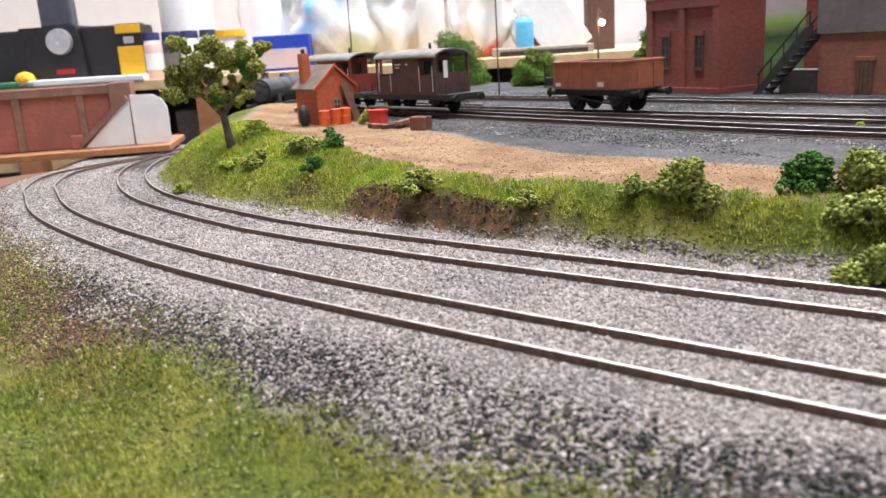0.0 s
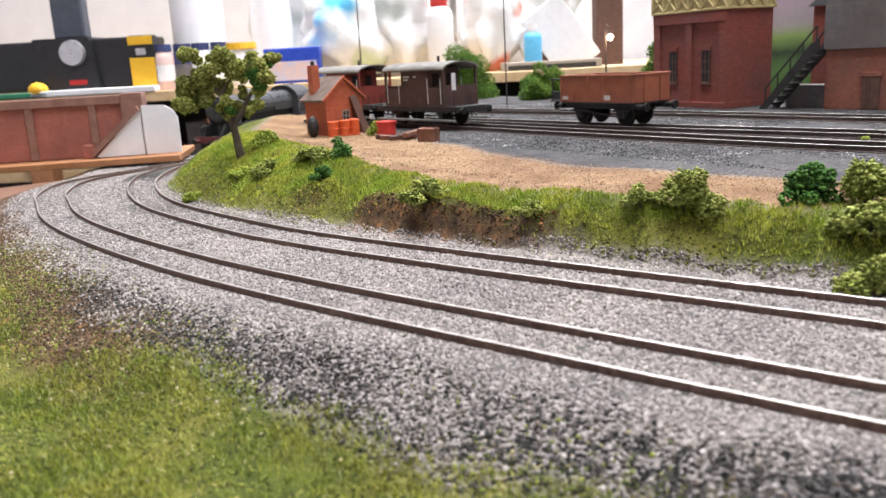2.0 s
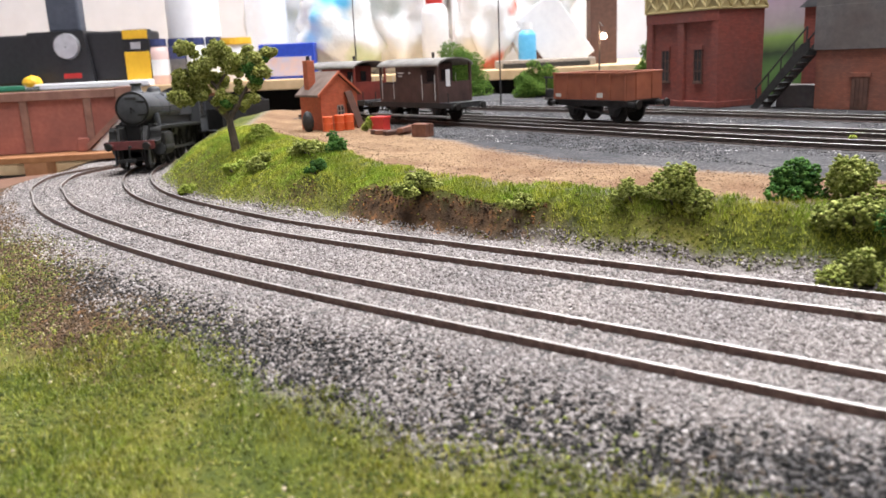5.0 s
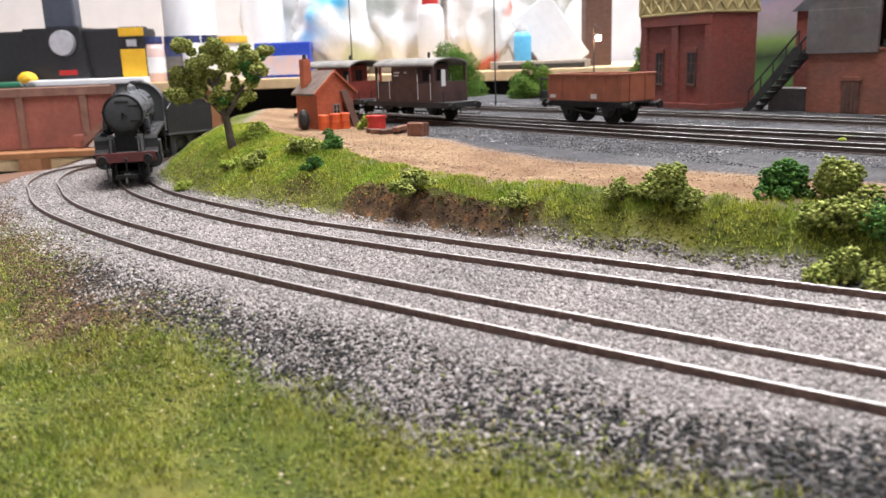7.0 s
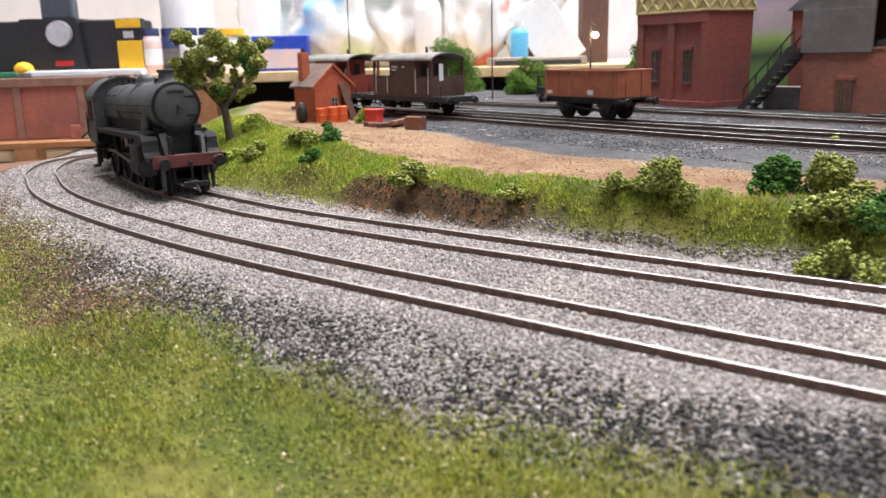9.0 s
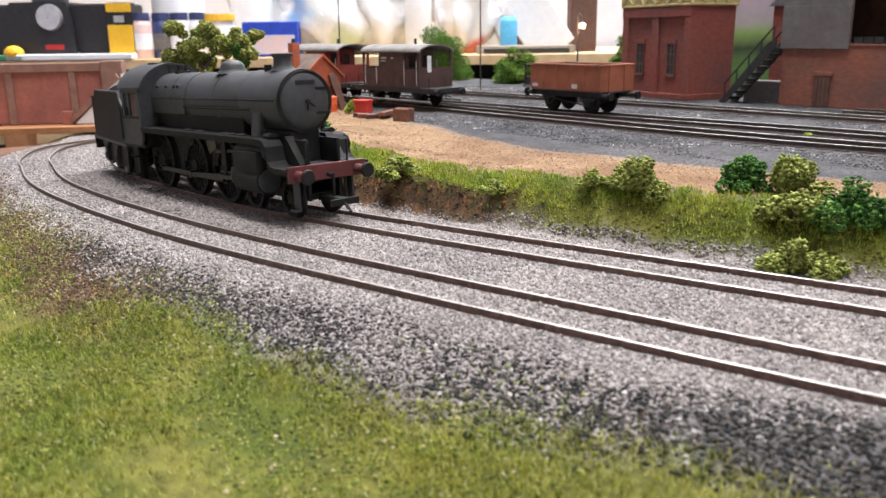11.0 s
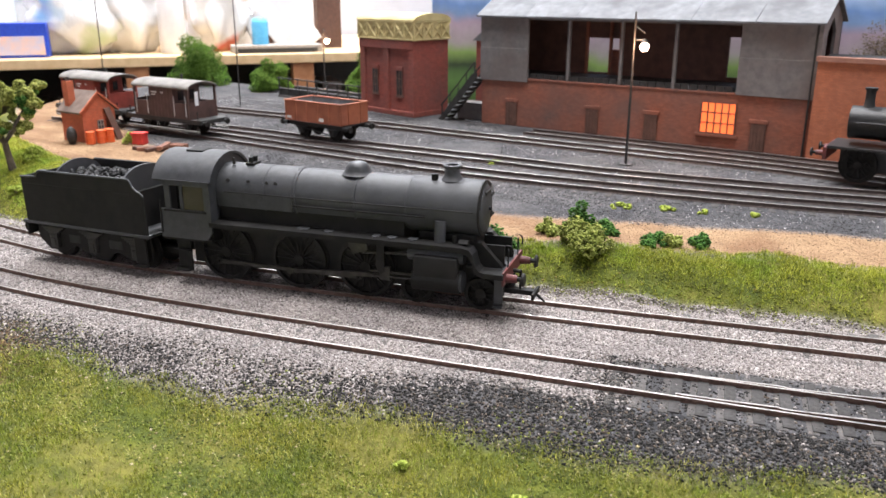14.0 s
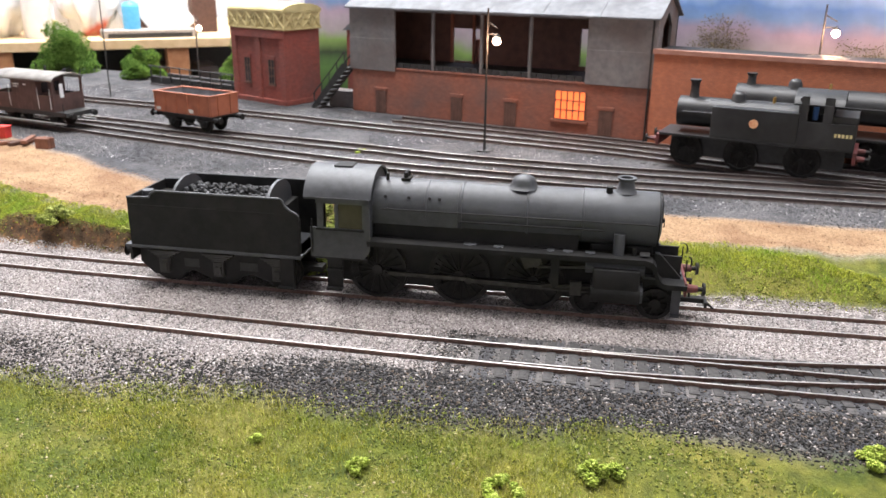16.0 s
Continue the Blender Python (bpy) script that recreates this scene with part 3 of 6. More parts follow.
CREAM = surface("cream_paint", (0.5, 0.41, 0.18), (0.66, 0.56, 0.28), 200, 0.7, 0, 0.15, (0.3, 0.23, 0.1), 50)
STONE = surface("stone_sill", (0.25, 0.22, 0.19), (0.38, 0.34, 0.3), 300, 0.85)
DOOR_BROWN = surface("brown_door", (0.08, 0.04, 0.03), (0.14, 0.07, 0.05), 200, 0.7)
DARK_GLASS = surface("dark_glazing", (0.02, 0.02, 0.022), (0.05, 0.05, 0.055), 100, 0.2, 0, 0.02)
LAMP_GLOW = glow("lamp_glow", (1.0, 0.62, 0.45), 40.0)
WINDOW_GLOW = glow("lit_window", (1.0, 0.19, 0.05), 1.05)
SLATE = surface("slate_roof", (0.10, 0.07, 0.055), (0.19, 0.14, 0.115), 150, 0.75)


def water_tower():
    t = thing("water_tower", at(-178, 547, YARD, 0, 0, -9), "red brick water tower with a cream panelled tank on top", "water tower")
    bm = B()
    box(bm, -68, 0, 2, 42, 0, 63, 0.3)
    body = part("brick_base", bm, RED_BRICK, t)
    for x0, x1 in ((-68, -62), (-37, -31), (-6, 0)):
        bm = B()
        box(bm, x0, x1, 0, 2.2, 0, 63, 0.2)
        part("pilaster", bm, RED_BRICK, t)
    bm = B()
    box(bm, -68.2, 0.2, -0.4, 2.2, 56, 63, 0.2)
    part("cornice", bm, RED_BRICK, t)
    bm = B()
    box(bm, -69, 1, -1, 43, 0, 4, 0.3)
    part("plinth", bm, RED_BRICK, t)
    for x in (-49.5, -18.5):
        bm = B()
        box(bm, x - 3.2, x + 3.2, 1.2, 2.3, 17, 38)
        w = part("window", bm, DARK_GLASS, t)
        bm = B()
        box(bm, x - 4.3, x + 4.3, 0.6, 2.4, 15.4, 17, 0.2)
        part("sill", bm, DOOR_BROWN, w)
        for k in (-3.4, 0, 3.4):
            bm = B()
            box(bm, x + k - 0.3, x + k + 0.3, 0.8, 1.4, 17, 38)
            part("glazing_bar", bm, DOOR_BROWN, w)
        for z in (17, 24, 31, 38):
            bm = B()
            box(bm, x - 3.4, x + 3.4, 0.85, 1.35, z - 0.3, z + 0.3)
            part("glazing_bar", bm, DOOR_BROWN, w)
        bm = B()
        box(bm, x - 4.3, x + 4.3, 0.4, 2.4, 38, 41, 0.2)
        part("lintel", bm, RED_BRICK, w)
    bm = B()
    box(bm, -69, 1, 0, 43, 63, 79, 0.4)
    tank = part("tank", bm, CREAM, t, "cream panelled water tank")
    for face, n, length in (("front", 6, 70), ("side", 4, 43)):
        for k in range(n):
            a, b = k * length / n, (k + 1) * length / n
            bm = B()
            for p, q in (((a, 64.5), (b, 77.5)), ((a, 77.5), (b, 64.5)), ((a, 63.5), (a, 78.5)), ((a, 64), (b, 64)), ((a, 78), (b, 78))):
                if face == "front":
                    rod(bm, (-69 + p[0], -0.3, p[1]), (-69 + q[0], -0.3, q[1]), 0.8, seg=6)
                else:
                    rod(bm, (1.3, p[0], p[1]), (1.3, q[0], q[1]), 0.8, seg=6)
            part("tank_panel_rib", bm, CREAM, tank)
    bm = B()
    prism(bm, [(-1, 79)] + [(21.5 - 22.5 * math.cos(a), 79 + 6 * math.sin(a)) for a in np.linspace(0.15, math.pi - 0.15, 12)] + [(44, 79)], "x", -70, 2)
    part("tank_cover", bm, CREAM, t)
    return t


def coal_shed():
    t = thing("coal_shed", at(-118, 560, YARD), "brick coaling shed with grey sheeting, pale roof and open deck", "shed")
    L = 251
    bm = B()
    box(bm, 0, L, 0, 62, 0, 38, 0.3)
    part("brick_base", bm, BROWN_BRICK, t)
    bm = B()
    box(bm, -0.3, L + 0.3, -0.5, 1, 36.5, 38, 0.2)
    part("string_course", bm, BROWN_BRICK, t)
    for x0, x1, z0 in ((-1, 42, 35), (202, L + 1, 37)):
        for k in range(2):
            bm = B()
            zm = (z0 + 85) / 2
            box(bm, x0, x1, -1.2 - 0.3 * (1 - k), 1, z0 if k == 0 else zm, zm + 0.5 if k == 0 else 85, 0.2)
            part("sheeting", bm, SHEET, t)
    for x in (76, 118, 158):
        bm = B()
        box(bm, x - 1.1, x + 1.1, -0.4, 2.2, 38, 85, 0.2)
        part("post", bm, SHEET, t)
    bm = B()
    box(bm, 42, 202, -0.4, 1.5, 82, 85, 0.2)
    part("beam", bm, SHEET, t)
    # back wall of the open deck with two openings
    for x0, x1, z0, z1 in ((0, 64, 38, 85), (94, 177, 38, 85), (187, L, 38, 85), (64, 94, 38, 40), (64, 94, 67, 85), (177, 187, 38, 42), (177, 187, 71, 85)):
        bm = B()
        box(bm, x0, x1, 58, 61, z0, z1)
        part("back_panel", bm, surface("deck_timber", (0.07, 0.033, 0.026), (0.12, 0.058, 0.044), 150, 0.8), t)
    bm = B()
    box(bm, 82, 92, 62, 68, 30, 58, 0.3)
    part("hopper", bm, BROWN_BRICK, t)
    for x in (64.5, 85, 93.5):
        bm = B()
        box(bm, x - 1, x + 1, 55, 57.8, 38.6, 80, 0.2)
        part("hopper_post", bm, BROWN_BRICK, t)
    bm = B()
    box(bm, 0, 2, 1, 58, 38, 85)
    part("deck_end_wall", bm, SHEET, t)
    bm = B()
    box(bm, L - 2, L, 1, 16, 38, 85)
    box(bm, L - 2, L, 42, 61, 38, 85)
    prism(bm, [(16, 78), (16, 85), (-1, 85), (30, 100), (61, 85), (42, 85), (42, 78), (30, 88)], "x", L - 2, L)
    part("gable", bm, SHEET, t)
    for k, (ya, za, yb, zb) in enumerate(((-5, 83.5, 30, 101), (65, 83.5, 30, 101))):
        for j in range(6):
            bm = B()
            a, b = -3 + j * (L + 6) / 6, -3 + (j + 1) * (L + 6) / 6 - 0.3
            prism(bm, [(ya, za), (yb, zb), (yb, zb + 1.3), (ya, za + 1.3)], "x", a, b)
            part("roof_sheet", bm, ROOFING, t)
    bm = B()
    rod(bm, (-3, 30, 102.2), (L + 3, 30, 102.2), 1.2, seg=8)
    part("ridge", bm, SHEET, t)
    for x in (28, 98, 144, 219):
        bm = B()
        box(bm, x - 5, x + 5, -0.9, 0.5, 0.3, 19, 0.15)
        d = part("door", bm, DOOR_BROWN, t)
        bm = B()
        for k in range(4):
            box(bm, x - 4.6 + k * 2.4, x - 2.6 + k * 2.4, -1.2, -0.8, 0.8, 18)
        part("plank", bm, DOOR_BROWN, d)
        bm = B()
        box(bm, x - 6.2, x + 6.2, -1.3, 0.5, 19, 21.5, 0.2)
        part("lintel", bm, BROWN_BRICK, d)
    bm = B()
    box(bm, 180, 203, -0.5, 0.6, 10, 31)
    w = part("window", bm, WINDOW_GLOW, t, "window lit orange from inside")
    for k in range(6):
        bm = B()
        box(bm, 179.6 + k * 4.7, 180.4 + k * 4.7, -1.1, -0.4, 10, 31)
        part("window_bar", bm, DOOR_BROWN, w)
    for z in (10, 17, 24, 31):
        bm = B()
        box(bm, 179.6, 203.4, -1.05, -0.45, z - 0.4, z + 0.4)
        part("window_bar", bm, DOOR_BROWN, w)
    bm = B()
    box(bm, 177, 206, -1.6, 0.5, 7.5, 9.5, 0.2)
    part("sill", bm, BROWN_BRICK, w)
    bm = B()
    rod(bm, (L - 2.5, -1.2, 0), (L - 2.5, -1.2, 84), 0.7, seg=8)
    part("drain_pipe", bm, BLACK, t)
    for x in np.arange(44, 200, 6.0):
        bm = B()
        box(bm, x, x + 5.2, 0.4, 1.0, 38, 42)
        part("deck_board", bm, BLACK, t)
    bm = B()
    box(bm, 1, L - 1, 1, 58, 37.5, 38.6)
    part("deck", bm, BLACK, t)
    return t


def ramp_wall():
    t = thing("ramp_wall", at(134, 553, YARD), "long orange brick retaining wall with a pale coping", "wall")
    bm = B()
    prism(bm, [(0, 0), (330, 0), (330, 60), (0, 62)], "y", 0, 50)
    part("brickwork", bm, ORANGE_BRICK, t)
    bm = B()
    prism(bm, [(-1, 62), (330, 60), (330, 63), (-1, 65)], "y", -1.5, 5)
    part("coping", bm, surface("coping_stone", (0.26, 0.12, 0.085), (0.36, 0.18, 0.13), 200, 0.8), t)
    bm = B()
    prism(bm, [(-1, 62), (330, 60), (330, 61.5), (-1, 63.5)], "y", 6, 49)
    part("roadway", bm, BLACK, t)


def stairs():
    t = thing("timber_stairs", at(-156, 552, YARD), "dark sooty steps up to the shed's deck", "stairs")
    for k in range(9):
        bm = B()
        box(bm, 4 + k * 3.6, 8.6 + k * 3.6, 0, 14, k * 4.0 + 2.6, k * 4.0 + 4.0, 0.15)
        part("step", bm, BLACK, t)
    for y in (0, 14):
        bm = B()
        prism(bm, [(0, 0), (5, 0), (38, 36), (38, 41), (33, 39)], "y", y - 0.6, y + 0.6)
        part("stringer", bm, BLACK, t)
        bm = B()
        rod(bm, (3, y, 12), (36, y, 49), 0.6, seg=6)
        for k in range(5):
            rod(bm, (4 + k * 8, y, 2 + k * 9), (4 + k * 8, y, 13 + k * 9), 0.5, seg=6)
        part("handrail", bm, BLACK, t)
    bm = B()
    box(bm, 8, 37, 16, 30, 0, 14, 0.4)
    part("coal_bin", bm, SHEET, t)


def lamp_post(x, y, tall, drop, reach, label, side=1, lit=True, thick=0.9):
    t = thing("yard_lamp", at(x, y, YARD), label, "lamp post", "yard lamps")
    bm = B()
    rod(bm, (0, 0, 0), (0, 0, tall), thick, thick * 0.7, seg=8)
    pole = part("pole", bm, BLACK, t)
    bm = B()
    box(bm, -4, 4, -3, 3, 0, 0.8, 0.2)
    part("foot_plate", bm, BLACK, t)
    if lit:
        bm = B()
        rod(bm, (0, 0, tall - drop + 12), (side * reach, 0, tall - drop + 8), 0.45, seg=6)
        rod(bm, (0, 0, tall - drop + 4), (side * reach, 0, tall - drop + 4), 0.45, seg=6)
        part("bracket", bm, BLACK, pole)
        bm = B()
        lathe(bm, [(0.5, 5.0), (0.9, 4.2), (2.4, 2.8), (2.4, 2.5)], 14, Matrix.Translation((side * reach, 0, tall - drop)))
        part("lamp_shade", bm, BLACK, t)
        bm = B()
        ball(bm, (side * reach, 0, tall - drop), 2.7)
        part("bulb", bm, LAMP_GLOW, t, "glowing warm bulb")
        data = bpy.data.lights.new("bulb_light", "POINT")
        data.energy, data.color, data.shadow_soft_size = 0.09, (1.0, 0.55, 0.32), 0.0025
        new("bulb_light", data).matrix_world = at(x + side * reach, y - 5.5, YARD + tall - drop)


water_tower()
coal_shed()
ramp_wall()
stairs()
lamp_post(46.6, 469.5, 92, 20, 6.5, "tall black yard lamp post with a glowing bulb")
lamp_post(233, 618, 95, 19, 8, "black yard lamp post behind the ramp wall")
lamp_post(-366, 640, 62, 10, 5, "small yard lamp post by the trees")
lamp_post(-352, 510, 112, 0, 0, "thin black telegraph pole in the yard", lit=False, thick=0.6)
lamp_post(-455, 440, 118, 0, 0, "thin black telegraph pole behind the vans", lit=False, thick=0.6)


def pump_house():
    t = thing("pump_house", at(-150, 600, YARD), "small red brick building with a grey roof", "building")
    bm = B()
    box(bm, 0, 34, 0, 30, 0, 62, 0.3)
    part("brick_shell", bm, RED_BRICK, t)
    bm = B()
    prism(bm, [(-3, 62), (37, 62), (17, 78)], "y", -2, 32)
    part("roof", bm, ROOFING, t)


pump_house()


def hut():
    t = thing("lineside_hut", at(-297, 318, YARD, 0, 0, 4) @ Matrix.Diagonal((0.74, 0.9, 0.9, 1)), "small orange-red brick platelayers' hut with a chimney", "hut")
    bm = B()
    prism(bm, [(0, 0), (30, 0), (30, 24), (15, 37), (0, 24)], "x", -32, 0)
    part("brick_shell", bm, HUT_BRICK, t)
    for ya, yb in ((-3, 15), (33, 15)):
        bm = B()
        prism(bm, [(ya, 22.5), (yb, 37.8), (yb, 39.2), (ya, 24)], "x", -34, 2.2)
        part("roof_slope", bm, SLATE, t)
    bm = B()
    prism(bm, [(-3, 22.3), (15, 37.5), (33, 22.3), (33, 24), (15, 39.4), (-3, 24)], "x", 1.2, 2.4)
    part("barge_board", bm, HUT_BRICK, t)
    bm = B()
    box(bm, -26, -19, 1, 7, 20, 47, 0.3)
    ch = part("chimney", bm, HUT_BRICK, t)
    bm = B()
    rod(bm, (-22.5, 4, 47), (-22.5, 4, 50), 1.6, 1.3, seg=10)
    part("chimney_pot", bm, BLACK, ch)
    bm = B()
    box(bm, -0.2, 0.5, 13, 18, 9, 16)
    w = part("window", bm, DARK_GLASS, t)
    bm = B()
    for y in (13, 15.5, 18):
        box(bm, 0.3, 0.9, y - 0.35, y + 0.35, 9, 16)
    for z in (9, 12.5, 16):
        box(bm, 0.3, 0.9, 13, 18, z - 0.35, z + 0.35)
    part("window_frame", bm, STONE, w)
    bm = B()
    box(bm, -0.2, 0.4, 21, 27, 0.2, 17, 0.1)
    part("door", bm, DOOR_BROWN, t)


hut()


def loose(name, label, cat, place, mat, build, group=""):
    bm = B()
    build(bm)
    ob = part(name, bm, mat)
    ob.matrix_basis = place
    return tagged(ob, label, cat, group)


ORANGE = surface("orange_paint", (0.62, 0.09, 0.02), (0.75, 0.13, 0.03), 200, 0.5)
RED = surface("red_paint", (0.5, 0.03, 0.025), (0.65, 0.05, 0.04), 200, 0.5)
RUST = surface("rusty_brown", (0.13, 0.055, 0.035), (0.25, 0.11, 0.07), 250, 0.85)
for x, y, h in ((-290, 318, 9), (-288, 325, 9.4), (-287, 331, 9.6)):
    loose("oil_drum", "orange-red drum standing against the hut", "drum", at(x, y, YARD), ORANGE, lambda bm, h=h: (lathe(bm, [(3.1, 0), (3.3, 0.4), (3.1, 0.9), (3.1, h / 2 - 0.4), (3.35, h / 2), (3.1, h / 2 + 0.4), (3.1, h - 0.8), (3.3, h - 0.4), (2.9, h)], 16)), "drums by the hut")
loose("tarred_sack", "dark tarred sack leaning on the hut", "sack", at(-300, 310, YARD), BLACK, lambda bm: ball(bm, (0, 0, 6), 5, 0.8, 0.7, 1.35))
loose("leaning_plank", "dark weathered plank leaning on the hut", "plank", at(-291, 342, YARD, 12, -14, 0), DOOR_BROWN, lambda bm: box(bm, -0.8, 0.8, -2.5, 2.5, 0, 24, 0.2))
loose("red_crate", "small red painted crate on the ash", "crate", at(-262, 338, YARD, 0, 0, 20), RED, lambda bm: (box(bm, -4.5, 4.5, -3.5, 3.5, 0, 8, 0.4), box(bm, -5, 5, -4, 4, 7, 8.4, 0.3)))
loose("rusty_box", "rusty brown box lying on the ash", "box", at(-208, 330, YARD, 0, 0, 15), RUST, lambda bm: (box(bm, -5, 5, -3.5, 3.5, 0, 7, 0.5), box(bm, -5.4, 5.4, -0.6, 0.6, 0, 7.3, 0.2)))
for k in range(4):
    loose("old_sleeper", "worn timber sleeper in a loose heap on the ash", "sleeper", at(-238 + 3 * k, 326 + 2.5 * k, YARD + 0.1 + (1.6 if k == 3 else 0), 0, 0, 20 + 35 * k), RUST if k % 2 else DOOR_BROWN, lambda bm: box(bm, -10, 10, -1.7, 1.7, 0, 2.4, 0.3), "heap of sleepers")

# ---- wagons ----
WHEEL_BLACK = surface("wheel_black", (0.007, 0.0066, 0.0062), (0.022, 0.02, 0.018), 400, 0.65, spec=0.3)
TYRE = surface("wheel_tread", (0.25, 0.23, 0.21), (0.4, 0.38, 0.35), 300, 0.4, 0.8)


def small_wheelset(parent, x, r):
    bm = B()
    for s in (-1, 1):
        rod(bm, (0, s * 6.6, 0), (0, s * 8.4, 0), r, seg=24)
        rod(bm, (0, s * 6.2, 0), (0, s * 6.7, 0), r + 0.7, seg=24)
        rod(bm, (0, s * 8.3, 0), (0, s * 8.8, 0), r * 0.75, seg=20)
    rod(bm, (0, -9, 0), (0, 9, 0), 1.0, seg=8)
    ob = part("wheelset", bm, WHEEL_BLACK, parent)
    ob.matrix_basis = at(x, 0, r)
    return ob


def buffers(parent, x, way, z, mat, gap=11.5):
    for s in (-1, 1):
        bm = B()
        rod(bm, (x, s * gap, z), (x + way * 4.2, s * gap, z), 1.7, 1.4, seg=12)
        stock = part("buffer", bm, mat, parent)
        bm = B()
        rod(bm, (x + way * 4.2, s * gap, z), (x + way * 6, s * gap, z), 0.9, seg=10)
        rod(bm, (x + way * 6, s * gap, z), (x + way * 7, s * gap, z), 2.5, 2.2, seg=16)
        part("buffer_head", bm, WHEEL_BLACK, stock)


def running_gear(t, half, base):
    for s in (-1, 1):
        bm = B()
        box(bm, -half, half, s * 10.5 - 0.6, s * 10.5 + 0.6, 9, 12.5, 0.2)
        part("solebar", bm, BLACK, t)
        for x in (-base / 2, base / 2):
            bm = B()
            prism(bm, [(x - 6, 9.2), (x + 6, 9.2), (x + 2, 3.4), (x - 2, 3.4)], "y", s * 10.2 - 0.4, s * 10.2 + 0.4)
            box(bm, x - 1.8, x + 1.8, s * 11 - 1.0, s * 11 + 1.0, 4, 8, 0.3)
            for k in range(3):
                box(bm, x - 6 + k * 1.3, x + 6 - k * 1.3, s * 11.2 - 0.7, s * 11.2 + 0.7, 8.0 - k * 0.5, 8.5 - k * 0.5)
            part("axlebox", bm, BLACK, t)
    for x in (-base / 2, base / 2):
        small_wheelset(t, x, 6.0)


def mineral_wagon():
    t = thing("mineral_wagon", at(-163, 424, YZ, 0, 0, -2) @ Matrix.Scale(0.95, 4), "rust-brown steel mineral wagon with an open empty body", "wagon")
    body = surface("wagon_brown", (0.30, 0.09, 0.045), (0.38, 0.125, 0.06), 150, 0.6, 0, 0.08, (0.2, 0.07, 0.04), 60)
    inside = surface("wagon_inside", (0.10, 0.10, 0.11), (0.22, 0.22, 0.23), 120, 0.7)
    h, w = 28.5, 14.0
    running_gear(t, h, 33)
    for s in (-1, 1):
        bm = B()
        box(bm, -h, h, s * w - 0.5, s * w + 0.5, 12.8, 27.5, 0.15)
        side = part("side", bm, body, t)
        for x in (-28, -17, -6, 6, 17, 28):
            bm = B()
            box(bm, x - 0.5, x + 0.5, s * (w + 0.4), s * (w + 1.1), 13, 27.3, 0.1)
            part("stanchion", bm, body, side)
        bm = B()
        box(bm, s * h - 0.5, s * h + 0.5, -w, w, 12.8, 27.5, 0.15)
        box(bm, s * (h + 0.7) - 0.5, s * (h + 0.7) + 0.5, -7, -5.8, 13, 27.5)
        box(bm, s * (h + 0.7) - 0.5, s * (h + 0.7) + 0.5, 5.8, 7, 13, 27.5)
        part("end", bm, body, t)
        bm = B()
        box(bm, -h - 1, h + 1, s * w - 1.0, s * w + 1.0, 27.2, 28.3, 0.2)
        part("top_rail", bm, body, t)
        bm = B()
        box(bm, s * h - 1.0, s * h + 1.0, -w, w, 27.2, 28.25, 0.2)
        part("top_rail", bm, body, t)
        for x0, x1, z1 in ((-27, -22.5, 16.2), (6.9, 11.5, 16.8)):
            bm = B()
            box(bm, x0, x1, s * (w + 0.45), s * (w + 0.7), 14.2, z1)
            part("stencil_panel", bm, surface("stencil_white", (0.5, 0.48, 0.45), (0.7, 0.68, 0.64), 900, 0.8), side)
        buffers(t, s * (h + 0.5), s, 10.5, BLACK)
        bm = B()
        rod(bm, (-16, s * 12.6, 8.5), (18, s * 12.6, 4.5), 0.5, seg=6)
        part("brake_lever", bm, BLACK, t)
    bm = B()
    box(bm, -h + 0.5, h - 0.5, -w + 0.5, w - 0.5, 12.3, 13.4)
    part("floor", bm, inside, t)
    bm = B()
    for s in (-1, 1):
        box(bm, -h + 0.6, h - 0.6, s * (w - 0.6) - 0.1, s * (w - 0.6) + 0.1, 13.4, 27.2)
        box(bm, s * (h - 0.6) - 0.1, s * (h - 0.6) + 0.1, -w + 0.8, w - 0.8, 13.4, 27.2)
    part("lining", bm, inside, t)
    bm = B()
    box(bm, -h, h, -w, w, 11.6, 12.4)
    part("underframe", bm, BLACK, t)


mineral_wagon()


